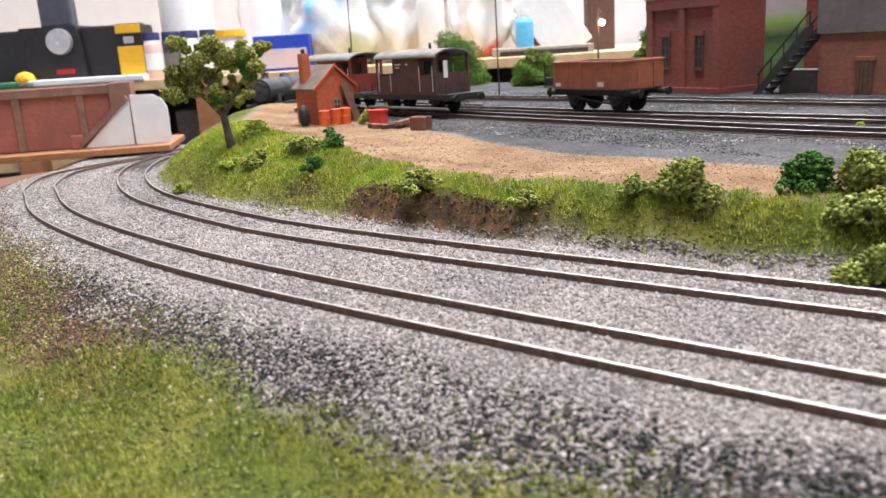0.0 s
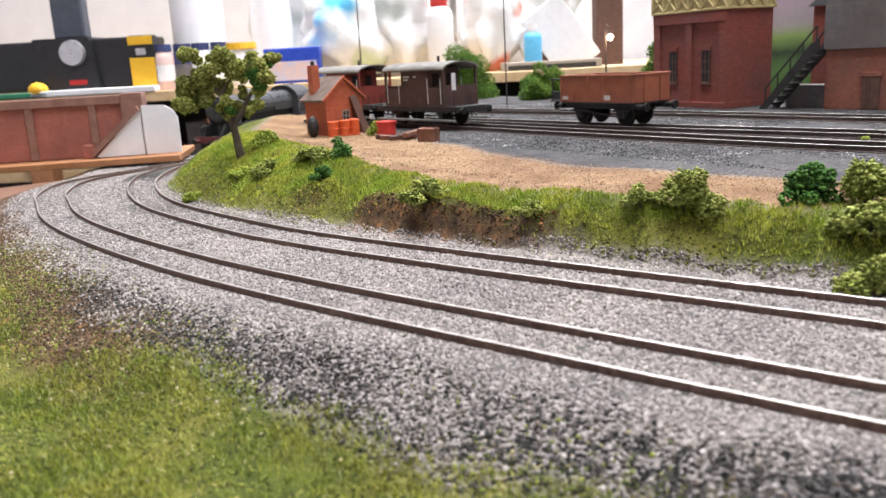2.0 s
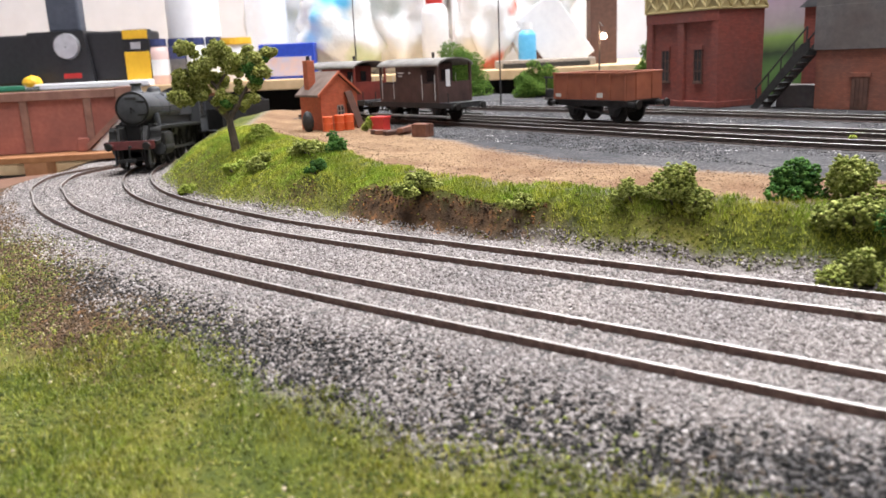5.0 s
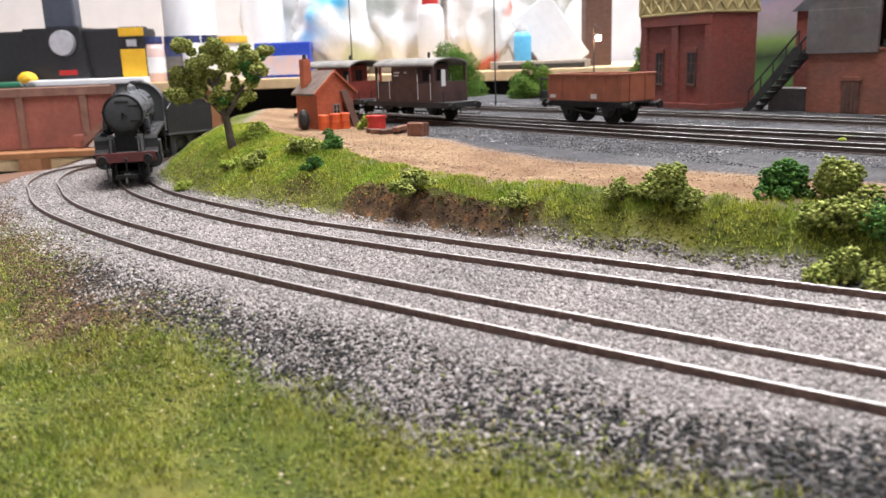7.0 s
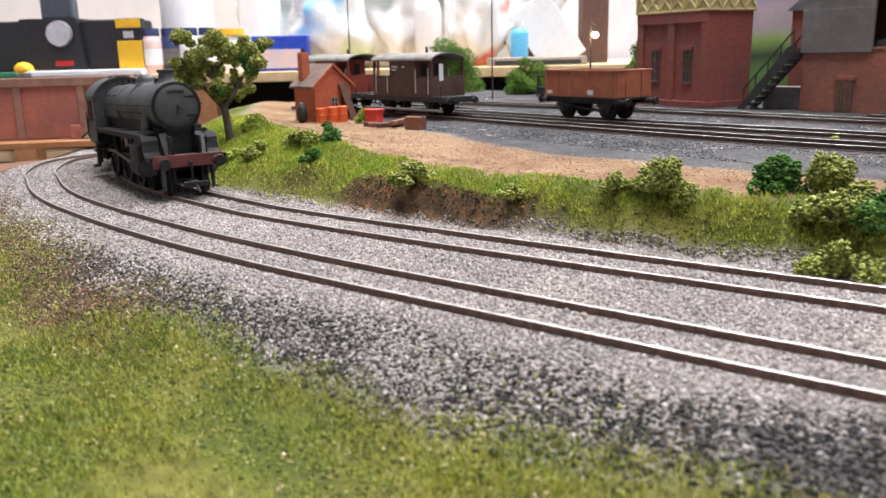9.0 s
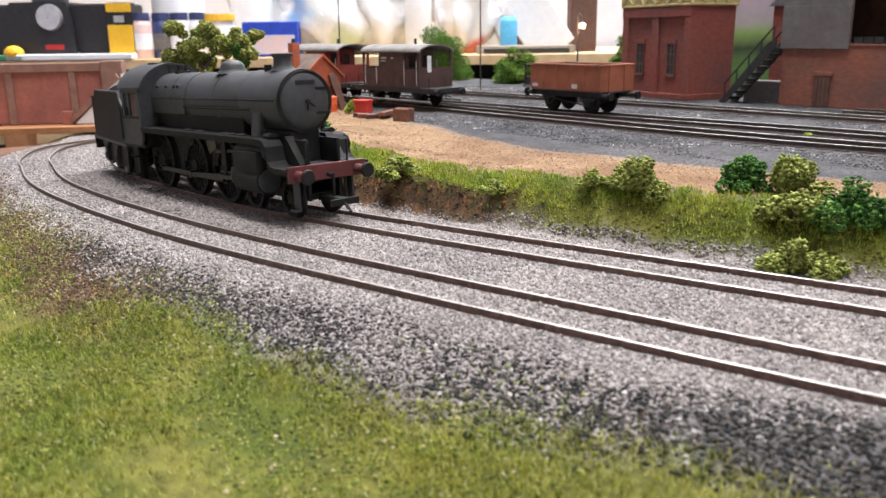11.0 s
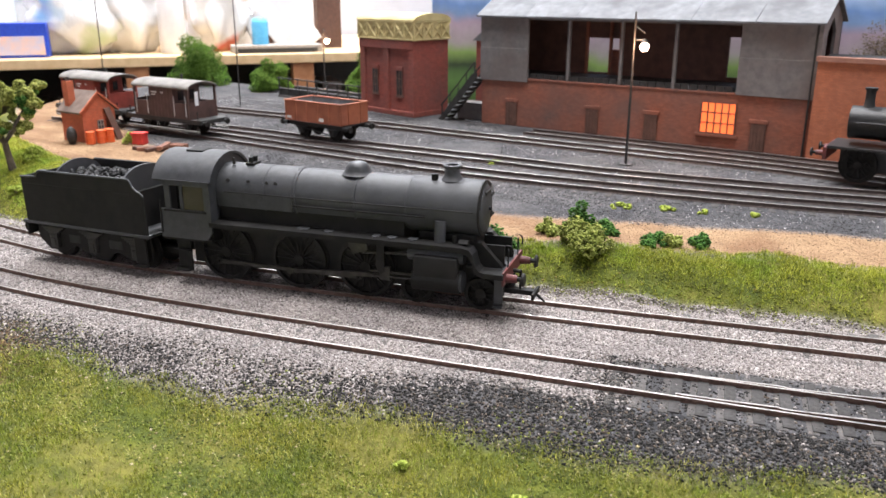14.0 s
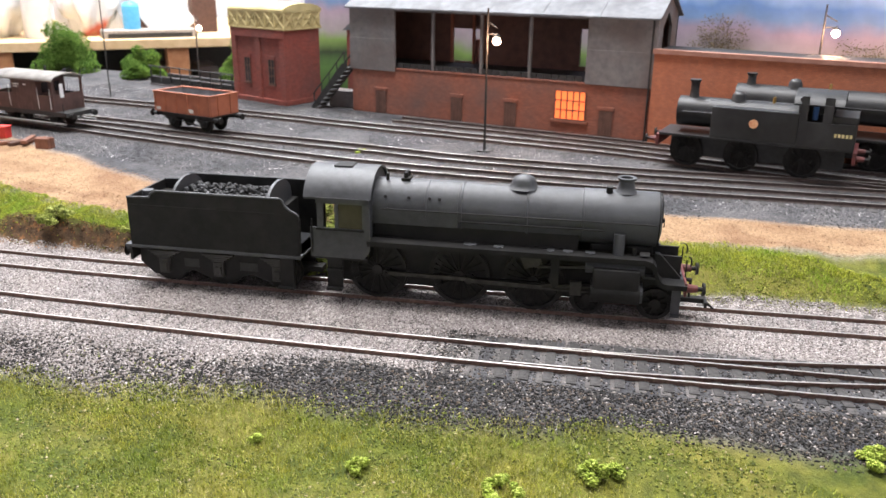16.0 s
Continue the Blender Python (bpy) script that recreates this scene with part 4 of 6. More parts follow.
def brake_van(place, body_low, body_high, roof, label):
    t = thing("brake_van", place @ Matrix.Scale(0.88, 4), label, "brake van", "brake vans")
    body = surface(label[:12], body_low, body_high, 150, 0.65, 0, 0.08, tuple(v * 0.5 for v in body_low), 60)
    white = surface("white_rail", (0.5, 0.5, 0.48), (0.7, 0.7, 0.68), 200, 0.6)
    h, w = 43, 14.5
    running_gear(t, h, 50)
    bm = B()
    box(bm, -h - 3, h + 3, -w - 0.6, w + 0.6, 9.6, 13.2, 0.2)
    part("underframe", bm, BLACK, t)
    # cabin in the middle, verandas at both ends
    for s in (-1, 1):
        bm = B()
        a, b = -14, 14
        box(bm, a, b, s * w - 0.5, s * w + 0.5, 13, 39, 0.15)
        side = part("cabin_side", bm, body, t)
        for x in np.arange(-12, 13, 4.0):
            bm = B()
            box(bm, x - 0.15, x + 0.15, s * (w + 0.4), s * (w + 0.75), 13.5, 38.5)
            part("plank_joint", bm, body, side)
        bm = B()
        box(bm, -11, -4, s * (w + 0.45), s * (w + 0.8), 33, 34)
        box(bm, -11, -6, s * (w + 0.45), s * (w + 0.8), 31, 31.9)
        box(bm, 1, 4, s * (w + 0.45), s * (w + 0.8), 33, 34)
        part("lettering_patch", bm, white, side)
        for e in (-1, 1):
            bm = B()
            box(bm, e * 14, e * 33, s * w - 0.4, s * w + 0.4, 13, 26, 0.15)
            part("veranda_side", bm, body, t)
            bm = B()
            box(bm, e * 33 - 0.8, e * 33 + 0.8, s * w - 0.8, s * w + 0.8, 13, 39.5)
            part("corner_post", bm, body, t)
            bm = B()
            rod(bm, (e * 16.5, s * (w + 1), 15), (e * 16.5, s * (w + 1), 32), 0.28, seg=6)
            rod(bm, (e * 30.5, s * (w + 1), 15), (e * 30.5, s * (w + 1), 32), 0.28, seg=6)
            part("handrail", bm, white, t)
        bm = B()
        box(bm, -h - 1, h + 1, s * 15.8 - 1.6, s * 15.8 + 1.6, 3.2, 4.6, 0.2)
        part("footboard", bm, surface("footboard_grey", (0.12, 0.12, 0.11), (0.24, 0.23, 0.22), 200, 0.8), t)
        for x in (-28, 0, 28):
            bm = B()
            rod(bm, (x, s * 14.5, 4), (x, s * 11, 12), 0.5, seg=6)
            part("footboard_hanger", bm, BLACK, t)
        bm = B()
        box(bm, s * 33 - 0.5, s * 33 + 0.5, -w, w, 13, 27, 0.15)
        part("end_panel", bm, body, t)
        bm = B()
        box(bm, s * 14 - 0.5, s * 14 + 0.5, -w, w, 13, 39, 0.1)
        part("cabin_end", bm, body, t)
        bm = B()
        box(bm, s * 14 + s * 0.5, s * 14 + s * 0.9, -9, -3, 27, 35)
        box(bm, s * 14 + s * 0.5, s * 14 + s * 0.9, 4, 9, 27, 35)
        part("cabin_window", bm, DARK_GLASS, t)
        buffers(t, s * h, s, 10.5, BLACK)
        bm = B()
        rod(bm, (s * (h - 1), -13.8, 13), (s * (h - 1), -13.8, 20), 0.4, seg=6)
        rod(bm, (s * (h + 1), 0, 9), (s * (h + 6), 0, 7), 0.7, seg=6)
        part("coupling", bm, BLACK, t)
    bm = B()
    arc = [(16.2 * math.sin(a), 37.0 + 16.2 * 0.32 * math.cos(a) * 1.0 + 1.0) for a in np.linspace(-1.5, 1.5, 13)]
    prism(bm, arc + [(y * 0.97, z - 1.0) for y, z in reversed(arc)], "x", -35, 35)
    part("roof", bm, roof, t)
    bm = B()
    rod(bm, (5, 5, 41), (5, 5, 47), 1.0, seg=8)
    part("stove_pipe", bm, BLACK, t)
    return t


GREY_ROOF = surface("dusty_roof", (0.12, 0.11, 0.10), (0.2, 0.185, 0.17), 100, 0.7, 0, 0.08, (0.25, 0.24, 0.22), 50)
v = brake_van(at(-277, 382, YZ, 0, 0, 3), (0.075, 0.042, 0.036), (0.11, 0.06, 0.05), GREY_ROOF, "dark brown goods brake van with open verandas in the siding")
brake_van(at(-370, 380, YZ, 0, 0, 3), (0.22, 0.035, 0.025), (0.3, 0.055, 0.035), GREY_ROOF, "maroon red goods brake van coupled in the siding")
loose("signboard", "small white paper slip on the van's end", "paper", at(-247, 378, YZ + 26, 0, 0, 3), surface("paper_slip", (0.75, 0.75, 0.76), (0.85, 0.85, 0.86), 100, 0.8), lambda bm: box(bm, -0.2, 0.2, -1.6, 1.6, -5, 5, 0.1))


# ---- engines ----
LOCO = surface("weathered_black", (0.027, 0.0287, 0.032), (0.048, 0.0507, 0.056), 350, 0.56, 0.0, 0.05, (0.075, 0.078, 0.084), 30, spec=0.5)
# Much darker than LOCO, for lower parts, tender tank and small fittings.
LOCO_LOW = surface("deep_black", (0.0045, 0.0045, 0.0046), (0.011, 0.0108, 0.0106), 350, 0.66, 0.0, 0.08, (0.024, 0.0226, 0.0212), 60, spec=0.3)
BEAM_RED = surface("buffer_red", (0.10, 0.018, 0.017), (0.15, 0.029, 0.027), 200, 0.6, 0, 0.05, (0.05, 0.025, 0.022), 120)
ROD_STEEL = surface("oily_steel", (0.022, 0.021, 0.02), (0.06, 0.057, 0.053), 300, 0.42, 0.6, 0.03)
AXLE_GREY = surface("dusty_axlebox", (0.014, 0.0137, 0.0133), (0.032, 0.031, 0.030), 300, 0.6, 0, 0.08, (0.05, 0.046, 0.042), 60)
COAL = surface("coal_black", (0.008, 0.008, 0.008), (0.04, 0.04, 0.042), 300, 0.62, spec=0.35)


def spoked_wheelset(parent, x, r, spokes, crank=True):
    bm = B()
    for s in (-1, 1):
        y = s * 7.9
        for k in range(32):
            a, b = 2 * math.pi * k / 32, 2 * math.pi * (k + 1) / 32
            quad = [[bm.verts.new((rr * math.cos(t), y + w, rr * math.sin(t))) for rr, w in ((r, -0.9), (r, 0.9), (r - 1.4, 0.9), (r - 1.4, -0.9))] for t in (a, b)]
            for j in range(4):
                bm.faces.new((quad[0][j], quad[0][(j + 1) % 4], quad[1][(j + 1) % 4], quad[1][j]))
        rod(bm, (0, y - s * 0.9, 0), (0, y - s * 1.4, 0), r + 0.7, seg=32)
        for k in range(spokes):
            a = 2 * math.pi * k / spokes
            rod(bm, (math.cos(a) * 1.2, y, math.sin(a) * 1.2), (math.cos(a) * (r - 1.2), y, math.sin(a) * (r - 1.2)), 0.42, 0.36, seg=5)
        rod(bm, (0, y - 1.1, 0), (0, y + 1.1, 0), 2.2, seg=14)
        if crank:
            rod(bm, (4.3, y - 1, 0), (4.3, y + 1.0, 0), 1.6, seg=10)
            rod(bm, (4.3, y, 0), (4.3, y + s * 4.4, 0), 0.7, seg=8)
            for a in np.linspace(2.5, 3.8, 7):
                box(bm, -0.9, 0.9, y - 0.7, y + 0.7, r - 3.9, r - 1.2, 0, Matrix.Rotation(-(a - math.pi / 2), 4, "Y"))
    rod(bm, (0, -8, 0), (0, 8, 0), 1.4, seg=8)
    ob = part("driving_wheelset" if crank else "carrying_wheelset", bm, WHEEL_BLACK, parent)
    ob.matrix_basis = at(x, 0, r)
    return ob


def bar(bm, a, b, half, thick, y):
    """A flat rod between two points of the xz plane at y."""
    a, b = Vector(a), Vector(b)
    d = (b - a).normalized()
    n = Vector((-d.y, d.x))
    prism(bm, [tuple(a + n * half), tuple(b + n * half), tuple(b - n * half), tuple(a - n * half)], "y", y - thick, y + thick)
    for p in (a, b):
        rod(bm, (p.x, y - thick - 0.2, p.y), (p.x, y + thick + 0.2, p.y), half * 1.7, seg=12)


DRIVERS, BOGIE, TENDER_AXLES = (-67, -96.5, -130.5), (-19.5, -45.5), (-172, -198, -222.5)
DR, BR, TR = 12.2, 6.4, 8.3
ENGINE = thing("steam_locomotive", at(0, 0, 0), "weathered black six-coupled express tender locomotive with a red buffer beam", "locomotive")
TENDER = thing("tender", at(0, 0, 0), "weathered black six-wheeled tender loaded with coal", "tender")


def settle(e, xa, xb, za, zb, but):
    """Bring the body parts to their true heights and stations, in one pass over their vertices."""
    for ob in e.children_recursive:
        if ob.name.split(".")[0] in but:
            continue
        n = len(ob.data.vertices)
        co = np.empty(n * 3)
        ob.data.vertices.foreach_get("co", co)
        co = co.reshape(n, 3) / MM
        co[:, 0], co[:, 2] = np.interp(co[:, 0], xa, xb), np.interp(co[:, 2], za, zb)
        ob.data.vertices.foreach_set("co", (co * MM).ravel())
        ob.data.update()


def build_engine(e):
    X = Matrix.Rotation(radians(90), 4, "Y")
    cz = 36.6
    turn = lambda x: Matrix.Translation((x, 0, cz)) @ X
    bm = B()
    lathe(bm, [(10.4, 0), (10.4, 74)], 48, turn(-128))
    part("boiler", bm, LOCO, e, smooth=40)
    bm = B()
    prism(bm, [(-10.3, 31)] + [(-10.55 * math.cos(a), cz + 10.55 * math.sin(a)) for a in np.linspace(0, math.pi, 25)] + [(10.3, 31)], "x", -132, -101)
    part("firebox", bm, LOCO, e, smooth=40)
    for s in (-1, 1):
        for x in (-127, -118.5, -111, -107.5):
            bm = B()
            rod(bm, (x, s * 8.6, cz + 5.0), (x, s * 9.75, cz + 5.4), 0.62, seg=10)
            part("washout_plug", bm, LOCO_LOW, e)
    # Dark filler box that stands in for the shade beneath the boiler.
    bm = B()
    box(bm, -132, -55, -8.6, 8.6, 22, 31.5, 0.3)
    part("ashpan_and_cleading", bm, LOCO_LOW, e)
    bm = B()
    lathe(bm, [(10.5, 0), (10.65, 0.3), (10.65, 28.5), (10.3, 29.5)], 48, turn(-54))
    sb = part("smokebox", bm, LOCO, e, smooth=35)
    for x in (-54.3, -77, -100.5, -113):
        bm = B()
        lathe(bm, [(10.4, 0), (10.72, 0.2), (10.72, 0.8), (10.4, 1.0)], 48, turn(x))
        part("boiler_band", bm, LOCO, e, smooth=35)
    bm = B()
    lathe(bm, [(9.2, 0), (9.2, 0.5), (8.6, 1.2), (6.5, 2.0), (3.5, 2.5), (0.6, 2.7)], 40, turn(-24.6))
    door = part("smokebox_door", bm, LOCO, e, smooth=30)
    bm = B()
    lathe(bm, [(10.6, 0), (10.6, 0.6), (9.3, 0.8), (9.3, 0.2)], 40, turn(-24.9))
    part("smokebox_ring", bm, LOCO_LOW, e, smooth=30)
    bm = B()
    rod(bm, (-22.4, 0, cz), (-20.6, 0, cz), 0.7, seg=8)
    rod(bm, (-21, 0, cz), (-21, 2.5, cz - 1.8), 0.3, seg=6)
    rod(bm, (-20.7, 0, cz), (-20.7, -0.4, cz - 3), 0.3, seg=6)
    part("door_dart", bm, LOCO_LOW, door)
    for z in (cz + 4, cz - 4):
        bm = B()
        box(bm, -23.6, -22.4, 0.5, 9.2, z - 0.5, z + 0.5, 0.15)
        part("hinge_strap", bm, LOCO_LOW, door)
    bm = B()
    box(bm, -23.4, -22.2, -3.6, 3.6, cz + 5.5, cz + 7.0, 0.1)
    plate = part("number_plate", bm, BLACK, door)
    bm = B()
    for k in range(5):
        box(bm, -22.3, -22.1, -3.0 + k * 1.25, -2.2 + k * 1.25, cz + 5.8, cz + 6.7)
    part("number_bar", bm, ROD_STEEL, plate)
    bm = B()
    for a in np.linspace(0.35, math.pi - 0.35, 14):
        b = a + 0.19
        rod(bm, (-23.2, 10.0 * math.cos(a), cz + 10.0 * math.sin(a)), (-23.2, 10.0 * math.cos(b), cz + 10.0 * math.sin(b)), 0.3, seg=5)
    part("door_handrail", bm, LOCO_LOW, e)
    bm = B()
    lathe(bm, [(4.6, 0), (3.9, 0.7), (3.2, 2.0), (3.0, 4.3), (3.7, 4.9), (3.8, 5.7), (3.2, 5.9), (2.4, 5.6), (2.2, 3.0)], 28, Matrix.Translation((-37.5, 0, cz + 10.2)))
    part("chimney", bm, LOCO, e, smooth=50)
    bm = B()
    lathe(bm, [(6.4, 0), (5.4, 0.7), (4.8, 1.8), (4.5, 3.0), (3.6, 4.2), (2.0, 4.9), (0.3, 5.1)], 28, Matrix.Translation((-78.5, 0, cz + 9.7)))
    part("dome", bm, LOCO, e, smooth=60)
    bm = B()
    rod(bm, (-44, -2.4, cz + 10), (-44, -2.4, cz + 12.4), 1.4, seg=10)
    part("snifting_valve", bm, LOCO_LOW, e)
    bm = B()
    for y in (-1.6, 1.6):
        rod(bm, (-121, y, cz + 10.5), (-121, y, cz + 13.6), 0.9, seg=10)
    box(bm, -122.6, -119.4, -3, 3, cz + 10.3, cz + 11.4, 0.2)
    part("safety_valve", bm, LOCO_LOW, e)
    bm = B()
    rod(bm, (-127.5, -3, cz + 10.5), (-127.5, -3, cz + 13.2), 0.6, seg=8)
    part("whistle", bm, ROD_STEEL, e)
    for s in (-1, 1):
        bm = B()
        rod(bm, (-128, s * 11.3, cz + 0.8), (-26, s * 11.3, cz + 0.8), 0.28, seg=6)
        for x in (-126, -101, -77, -54, -30):
            rod(bm, (x, s * 10.2, cz + 0.8), (x, s * 11.5, cz + 0.8), 0.35, seg=6)
        part("handrail", bm, LOCO_LOW, e)
        bm = B()
        rod(bm, (-100, s * 11.2, cz - 2.6), (-45, s * 11.0, cz - 2.6), 0.4, seg=6)
        part("feed_pipe", bm, LOCO_LOW, e)
    # running plate with the swan-neck down to the front
    path = [(-133, 22.2), (-29, 22.2), (-26.2, 21.6), (-24.6, 20.0), (-23.8, 18.0), (-22.6, 16.0), (-20.6, 14.8), (-17.6, 14.4), (-7, 14.4)]
    low = [(x - (0.6 if 15 < z < 21.8 else 0), z - 1.3) for x, z in path]
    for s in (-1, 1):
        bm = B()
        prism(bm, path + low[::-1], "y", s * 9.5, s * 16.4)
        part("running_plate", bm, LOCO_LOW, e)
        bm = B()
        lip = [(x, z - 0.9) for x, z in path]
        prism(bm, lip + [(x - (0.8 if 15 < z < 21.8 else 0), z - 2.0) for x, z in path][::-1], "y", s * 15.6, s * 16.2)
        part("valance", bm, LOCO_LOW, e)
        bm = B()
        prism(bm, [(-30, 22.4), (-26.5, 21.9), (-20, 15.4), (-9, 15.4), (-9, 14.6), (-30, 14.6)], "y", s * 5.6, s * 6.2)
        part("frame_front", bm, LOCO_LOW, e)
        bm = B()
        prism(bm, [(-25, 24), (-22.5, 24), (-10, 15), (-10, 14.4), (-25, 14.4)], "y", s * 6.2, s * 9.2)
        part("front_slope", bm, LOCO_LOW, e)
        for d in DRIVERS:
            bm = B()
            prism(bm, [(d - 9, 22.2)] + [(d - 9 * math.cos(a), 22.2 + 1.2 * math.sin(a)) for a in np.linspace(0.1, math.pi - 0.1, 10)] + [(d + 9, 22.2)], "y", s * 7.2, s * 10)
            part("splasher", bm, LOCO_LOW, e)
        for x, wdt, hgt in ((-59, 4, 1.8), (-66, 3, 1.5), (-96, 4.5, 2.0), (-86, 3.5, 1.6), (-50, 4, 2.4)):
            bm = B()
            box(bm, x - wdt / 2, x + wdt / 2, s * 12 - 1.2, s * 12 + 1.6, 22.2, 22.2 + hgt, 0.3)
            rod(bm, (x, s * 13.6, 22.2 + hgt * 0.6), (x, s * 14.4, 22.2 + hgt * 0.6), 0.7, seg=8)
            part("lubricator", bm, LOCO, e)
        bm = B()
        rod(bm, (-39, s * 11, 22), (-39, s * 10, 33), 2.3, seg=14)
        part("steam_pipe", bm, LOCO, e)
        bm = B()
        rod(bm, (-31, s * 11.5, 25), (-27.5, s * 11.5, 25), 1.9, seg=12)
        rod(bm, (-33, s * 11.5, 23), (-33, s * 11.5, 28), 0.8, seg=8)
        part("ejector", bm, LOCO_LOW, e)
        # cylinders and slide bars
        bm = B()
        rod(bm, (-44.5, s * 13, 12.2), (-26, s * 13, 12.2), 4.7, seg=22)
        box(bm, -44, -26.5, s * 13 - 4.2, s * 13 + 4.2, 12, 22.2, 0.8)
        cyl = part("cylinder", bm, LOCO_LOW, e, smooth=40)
        bm = B()
        rod(bm, (-47, s * 12.2, 21.6), (-24.8, s * 12.2, 21.6), 2.6, seg=16)
        part("valve_chest", bm, LOCO, cyl)
        bm = B()
        rod(bm, (-26, s * 13, 12.2), (-25, s * 13, 12.2), 4.0, seg=18)
        part("cylinder_cover", bm, LOCO, cyl)
        bm = B()
        box(bm, -63, -44, s * 12.8 - 0.5, s * 12.8 + 0.5, 12.4, 13.2)
        box(bm, -63, -44, s * 12.8 - 0.5, s * 12.8 + 0.5, 10.6, 11.2)
        part("slide_bar", bm, ROD_STEEL, e)
        bm = B()
        prism(bm, [(-65, 21), (-62, 21), (-62, 10), (-64, 9), (-66, 12)], "y", s * 11.6, s * 13.6)
        part("slidebar_bracket", bm, LOCO_LOW, e)
        bm = B()
        prism(bm, [(-78, 19.5), (-70, 20.5), (-69, 17.5), (-76, 15.5)], "y", s * 13.2, s * 13.8)
        rod(bm, (-72, s * 12.8, 16.5), (-47, s * 12.2, 17.6), 0.6, seg=6)
        part("expansion_link", bm, ROD_STEEL, e)
        # cab side with its window opening
        bm = B()
        y0, y1 = s * 15.4, s * 16.2
        prism(bm, [(-160, 15.5), (-134.5, 15.5), (-131.5, 18.5), (-131.5, 29.5), (-160, 29.5)], "y", y0, y1)
        box(bm, -135, -131.5, min(y0, y1), max(y0, y1), 29.5, 41.5)
        box(bm, -148, -146.5, min(y0, y1), max(y0, y1), 29.5, 41.5)
        box(bm, -156.5, -153.5, min(y0, y1), max(y0, y1), 29.5, 41.5)
        box(bm, -157, -131.5, min(y0, y1), max(y0, y1), 39.5, 41.8)
        part("cab_side", bm, LOCO, e)
        bm = B()
        box(bm, -146.5, -135, s * 15.5 - 0.15, s * 15.5 + 0.15, 29.5, 39.6)
        part("cab_window", bm, surface("cab_pane", (0.022, 0.019, 0.016), (0.06, 0.05, 0.042), 80, 0.2, 0, 0.0), e, "dusty cab window pane")
        bm = B()
        box(bm, -157, -134, s * 16.4 - 0.3, s * 16.4 + 0.3, 28.7, 29.5)
        part("window_beading", bm, LOCO_LOW, e)
        bm = B()
        rod(bm, (-159, s * 16.6, 17), (-159, s * 16.6, 33), 0.35, seg=6)
        part("cab_handrail", bm, LOCO_LOW, e)
        bm = B()
        box(bm, -153, -145.5, s * 14.2 - 0.5, s * 14.2 + 0.5, 5, 15.5, 0.2)
        box(bm, -153, -145.5, s * 15.2 - 1.5, s * 15.2 + 1.0, 4.6, 5.4)
        box(bm, -153, -145.5, s * 15.2 - 1.0, s * 15.2 + 0.6, 10, 10.7)
        part("cab_step", bm, LOCO_LOW, e)
        bm = B()
        box(bm, -14, -9, s * 10.5 - 0.4, s * 10.5 + 0.4, 3.2, 14, 0.1)
        box(bm, -14, -9, s * 11.5 - 1.2, s * 11.5 + 1.2, 3.0, 3.8)
        part("front_step", bm, LOCO, e)
        bm = B()
        for k in range(8):
            a, b = k / 8 * 2.6 - 0.5, (k + 1) / 8 * 2.6 - 0.5
            rod(bm, (-7.5 + 2.2 * math.cos(a), s * 8, 20 + 2.6 * math.sin(a)), (-7.5 + 2.2 * math.cos(b), s * 8, 20 + 2.6 * math.sin(b)), 0.3, seg=5)
        rod(bm, (-7.2, s * 8, 15), (-7.2, s * 8, 21), 0.35, seg=6)
        part("brake_pipe", bm, LOCO_LOW, e)
    bm = B()
    arc = [(16.9 * math.sin(a), 36.5 + 15.2 * math.cos(a)) for a in np.linspace(-1.23, 1.23, 21)]
    prism(bm, arc + [(y * 0.955, z - 0.9) for y, z in reversed(arc)], "x", -163, -131)
    part("cab_roof", bm, LOCO, e, smooth=40)
    bm = B()
    box(bm, -152, -143, -4, 4, 51.2, 52.0, 0.3)
    part("roof_vent", bm, LOCO_LOW, e)
    bm = B()
    prism(bm, [(-15.4, 22), (15.4, 22), (15.4, 41)] + [(y * 0.95, z - 1.0) for y, z in reversed(arc)] + [(-15.4, 41)], "x", -133.2, -132.2)
    part("cab_front", bm, LOCO, e)
    bm = B()
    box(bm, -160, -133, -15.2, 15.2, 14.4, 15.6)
    # Dark block fills the cab, in place of the shade behind its windows.
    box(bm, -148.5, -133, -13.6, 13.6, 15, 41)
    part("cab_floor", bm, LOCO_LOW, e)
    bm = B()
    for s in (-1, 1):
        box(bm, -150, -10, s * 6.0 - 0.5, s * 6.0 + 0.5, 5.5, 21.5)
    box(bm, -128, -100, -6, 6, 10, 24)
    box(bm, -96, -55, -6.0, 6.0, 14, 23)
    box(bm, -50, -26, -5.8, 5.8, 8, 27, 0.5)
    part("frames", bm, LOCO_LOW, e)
    bm = B()
    box(bm, -29, -8, -9.5, 9.5, 13.6, 14.5, 0.1)
    part("front_platform", bm, LOCO, e)
    bm = B()
    box(bm, -8.2, -6.8, -15.2, 15.2, 9.8, 15.0, 0.3)
    part("buffer_beam", bm, BEAM_RED, e, "red painted buffer beam")
    buffers(e, -6.8, 1, 12.0, BEAM_RED)
    bm = B()
    rod(bm, (-7, 0, 11.5), (-3.8, 0, 11.2), 0.8, seg=8)
    box(bm, -4.4, -3.4, -0.4, 0.4, 8, 12, 0.1)
    rod(bm, (-3.9, 0, 8.2), (-3.9, 0, 5), 0.5, seg=6)
    part("drawhook", bm, LOCO_LOW, e)
    bm = B()
    box(bm, -14, 2.5, -1.6, 1.6, 5.2, 6.4, 0.2)
    box(bm, 1.5, 2.6, -5.5, 5.5, 5.0, 6.4, 0.2)
    rod(bm, (1, 0, 6), (6, 0, 3.0), 0.5, seg=6)
    part("tension_coupling", bm, LOCO_LOW, e)
    for s in (-1, 1):
        bm = B()
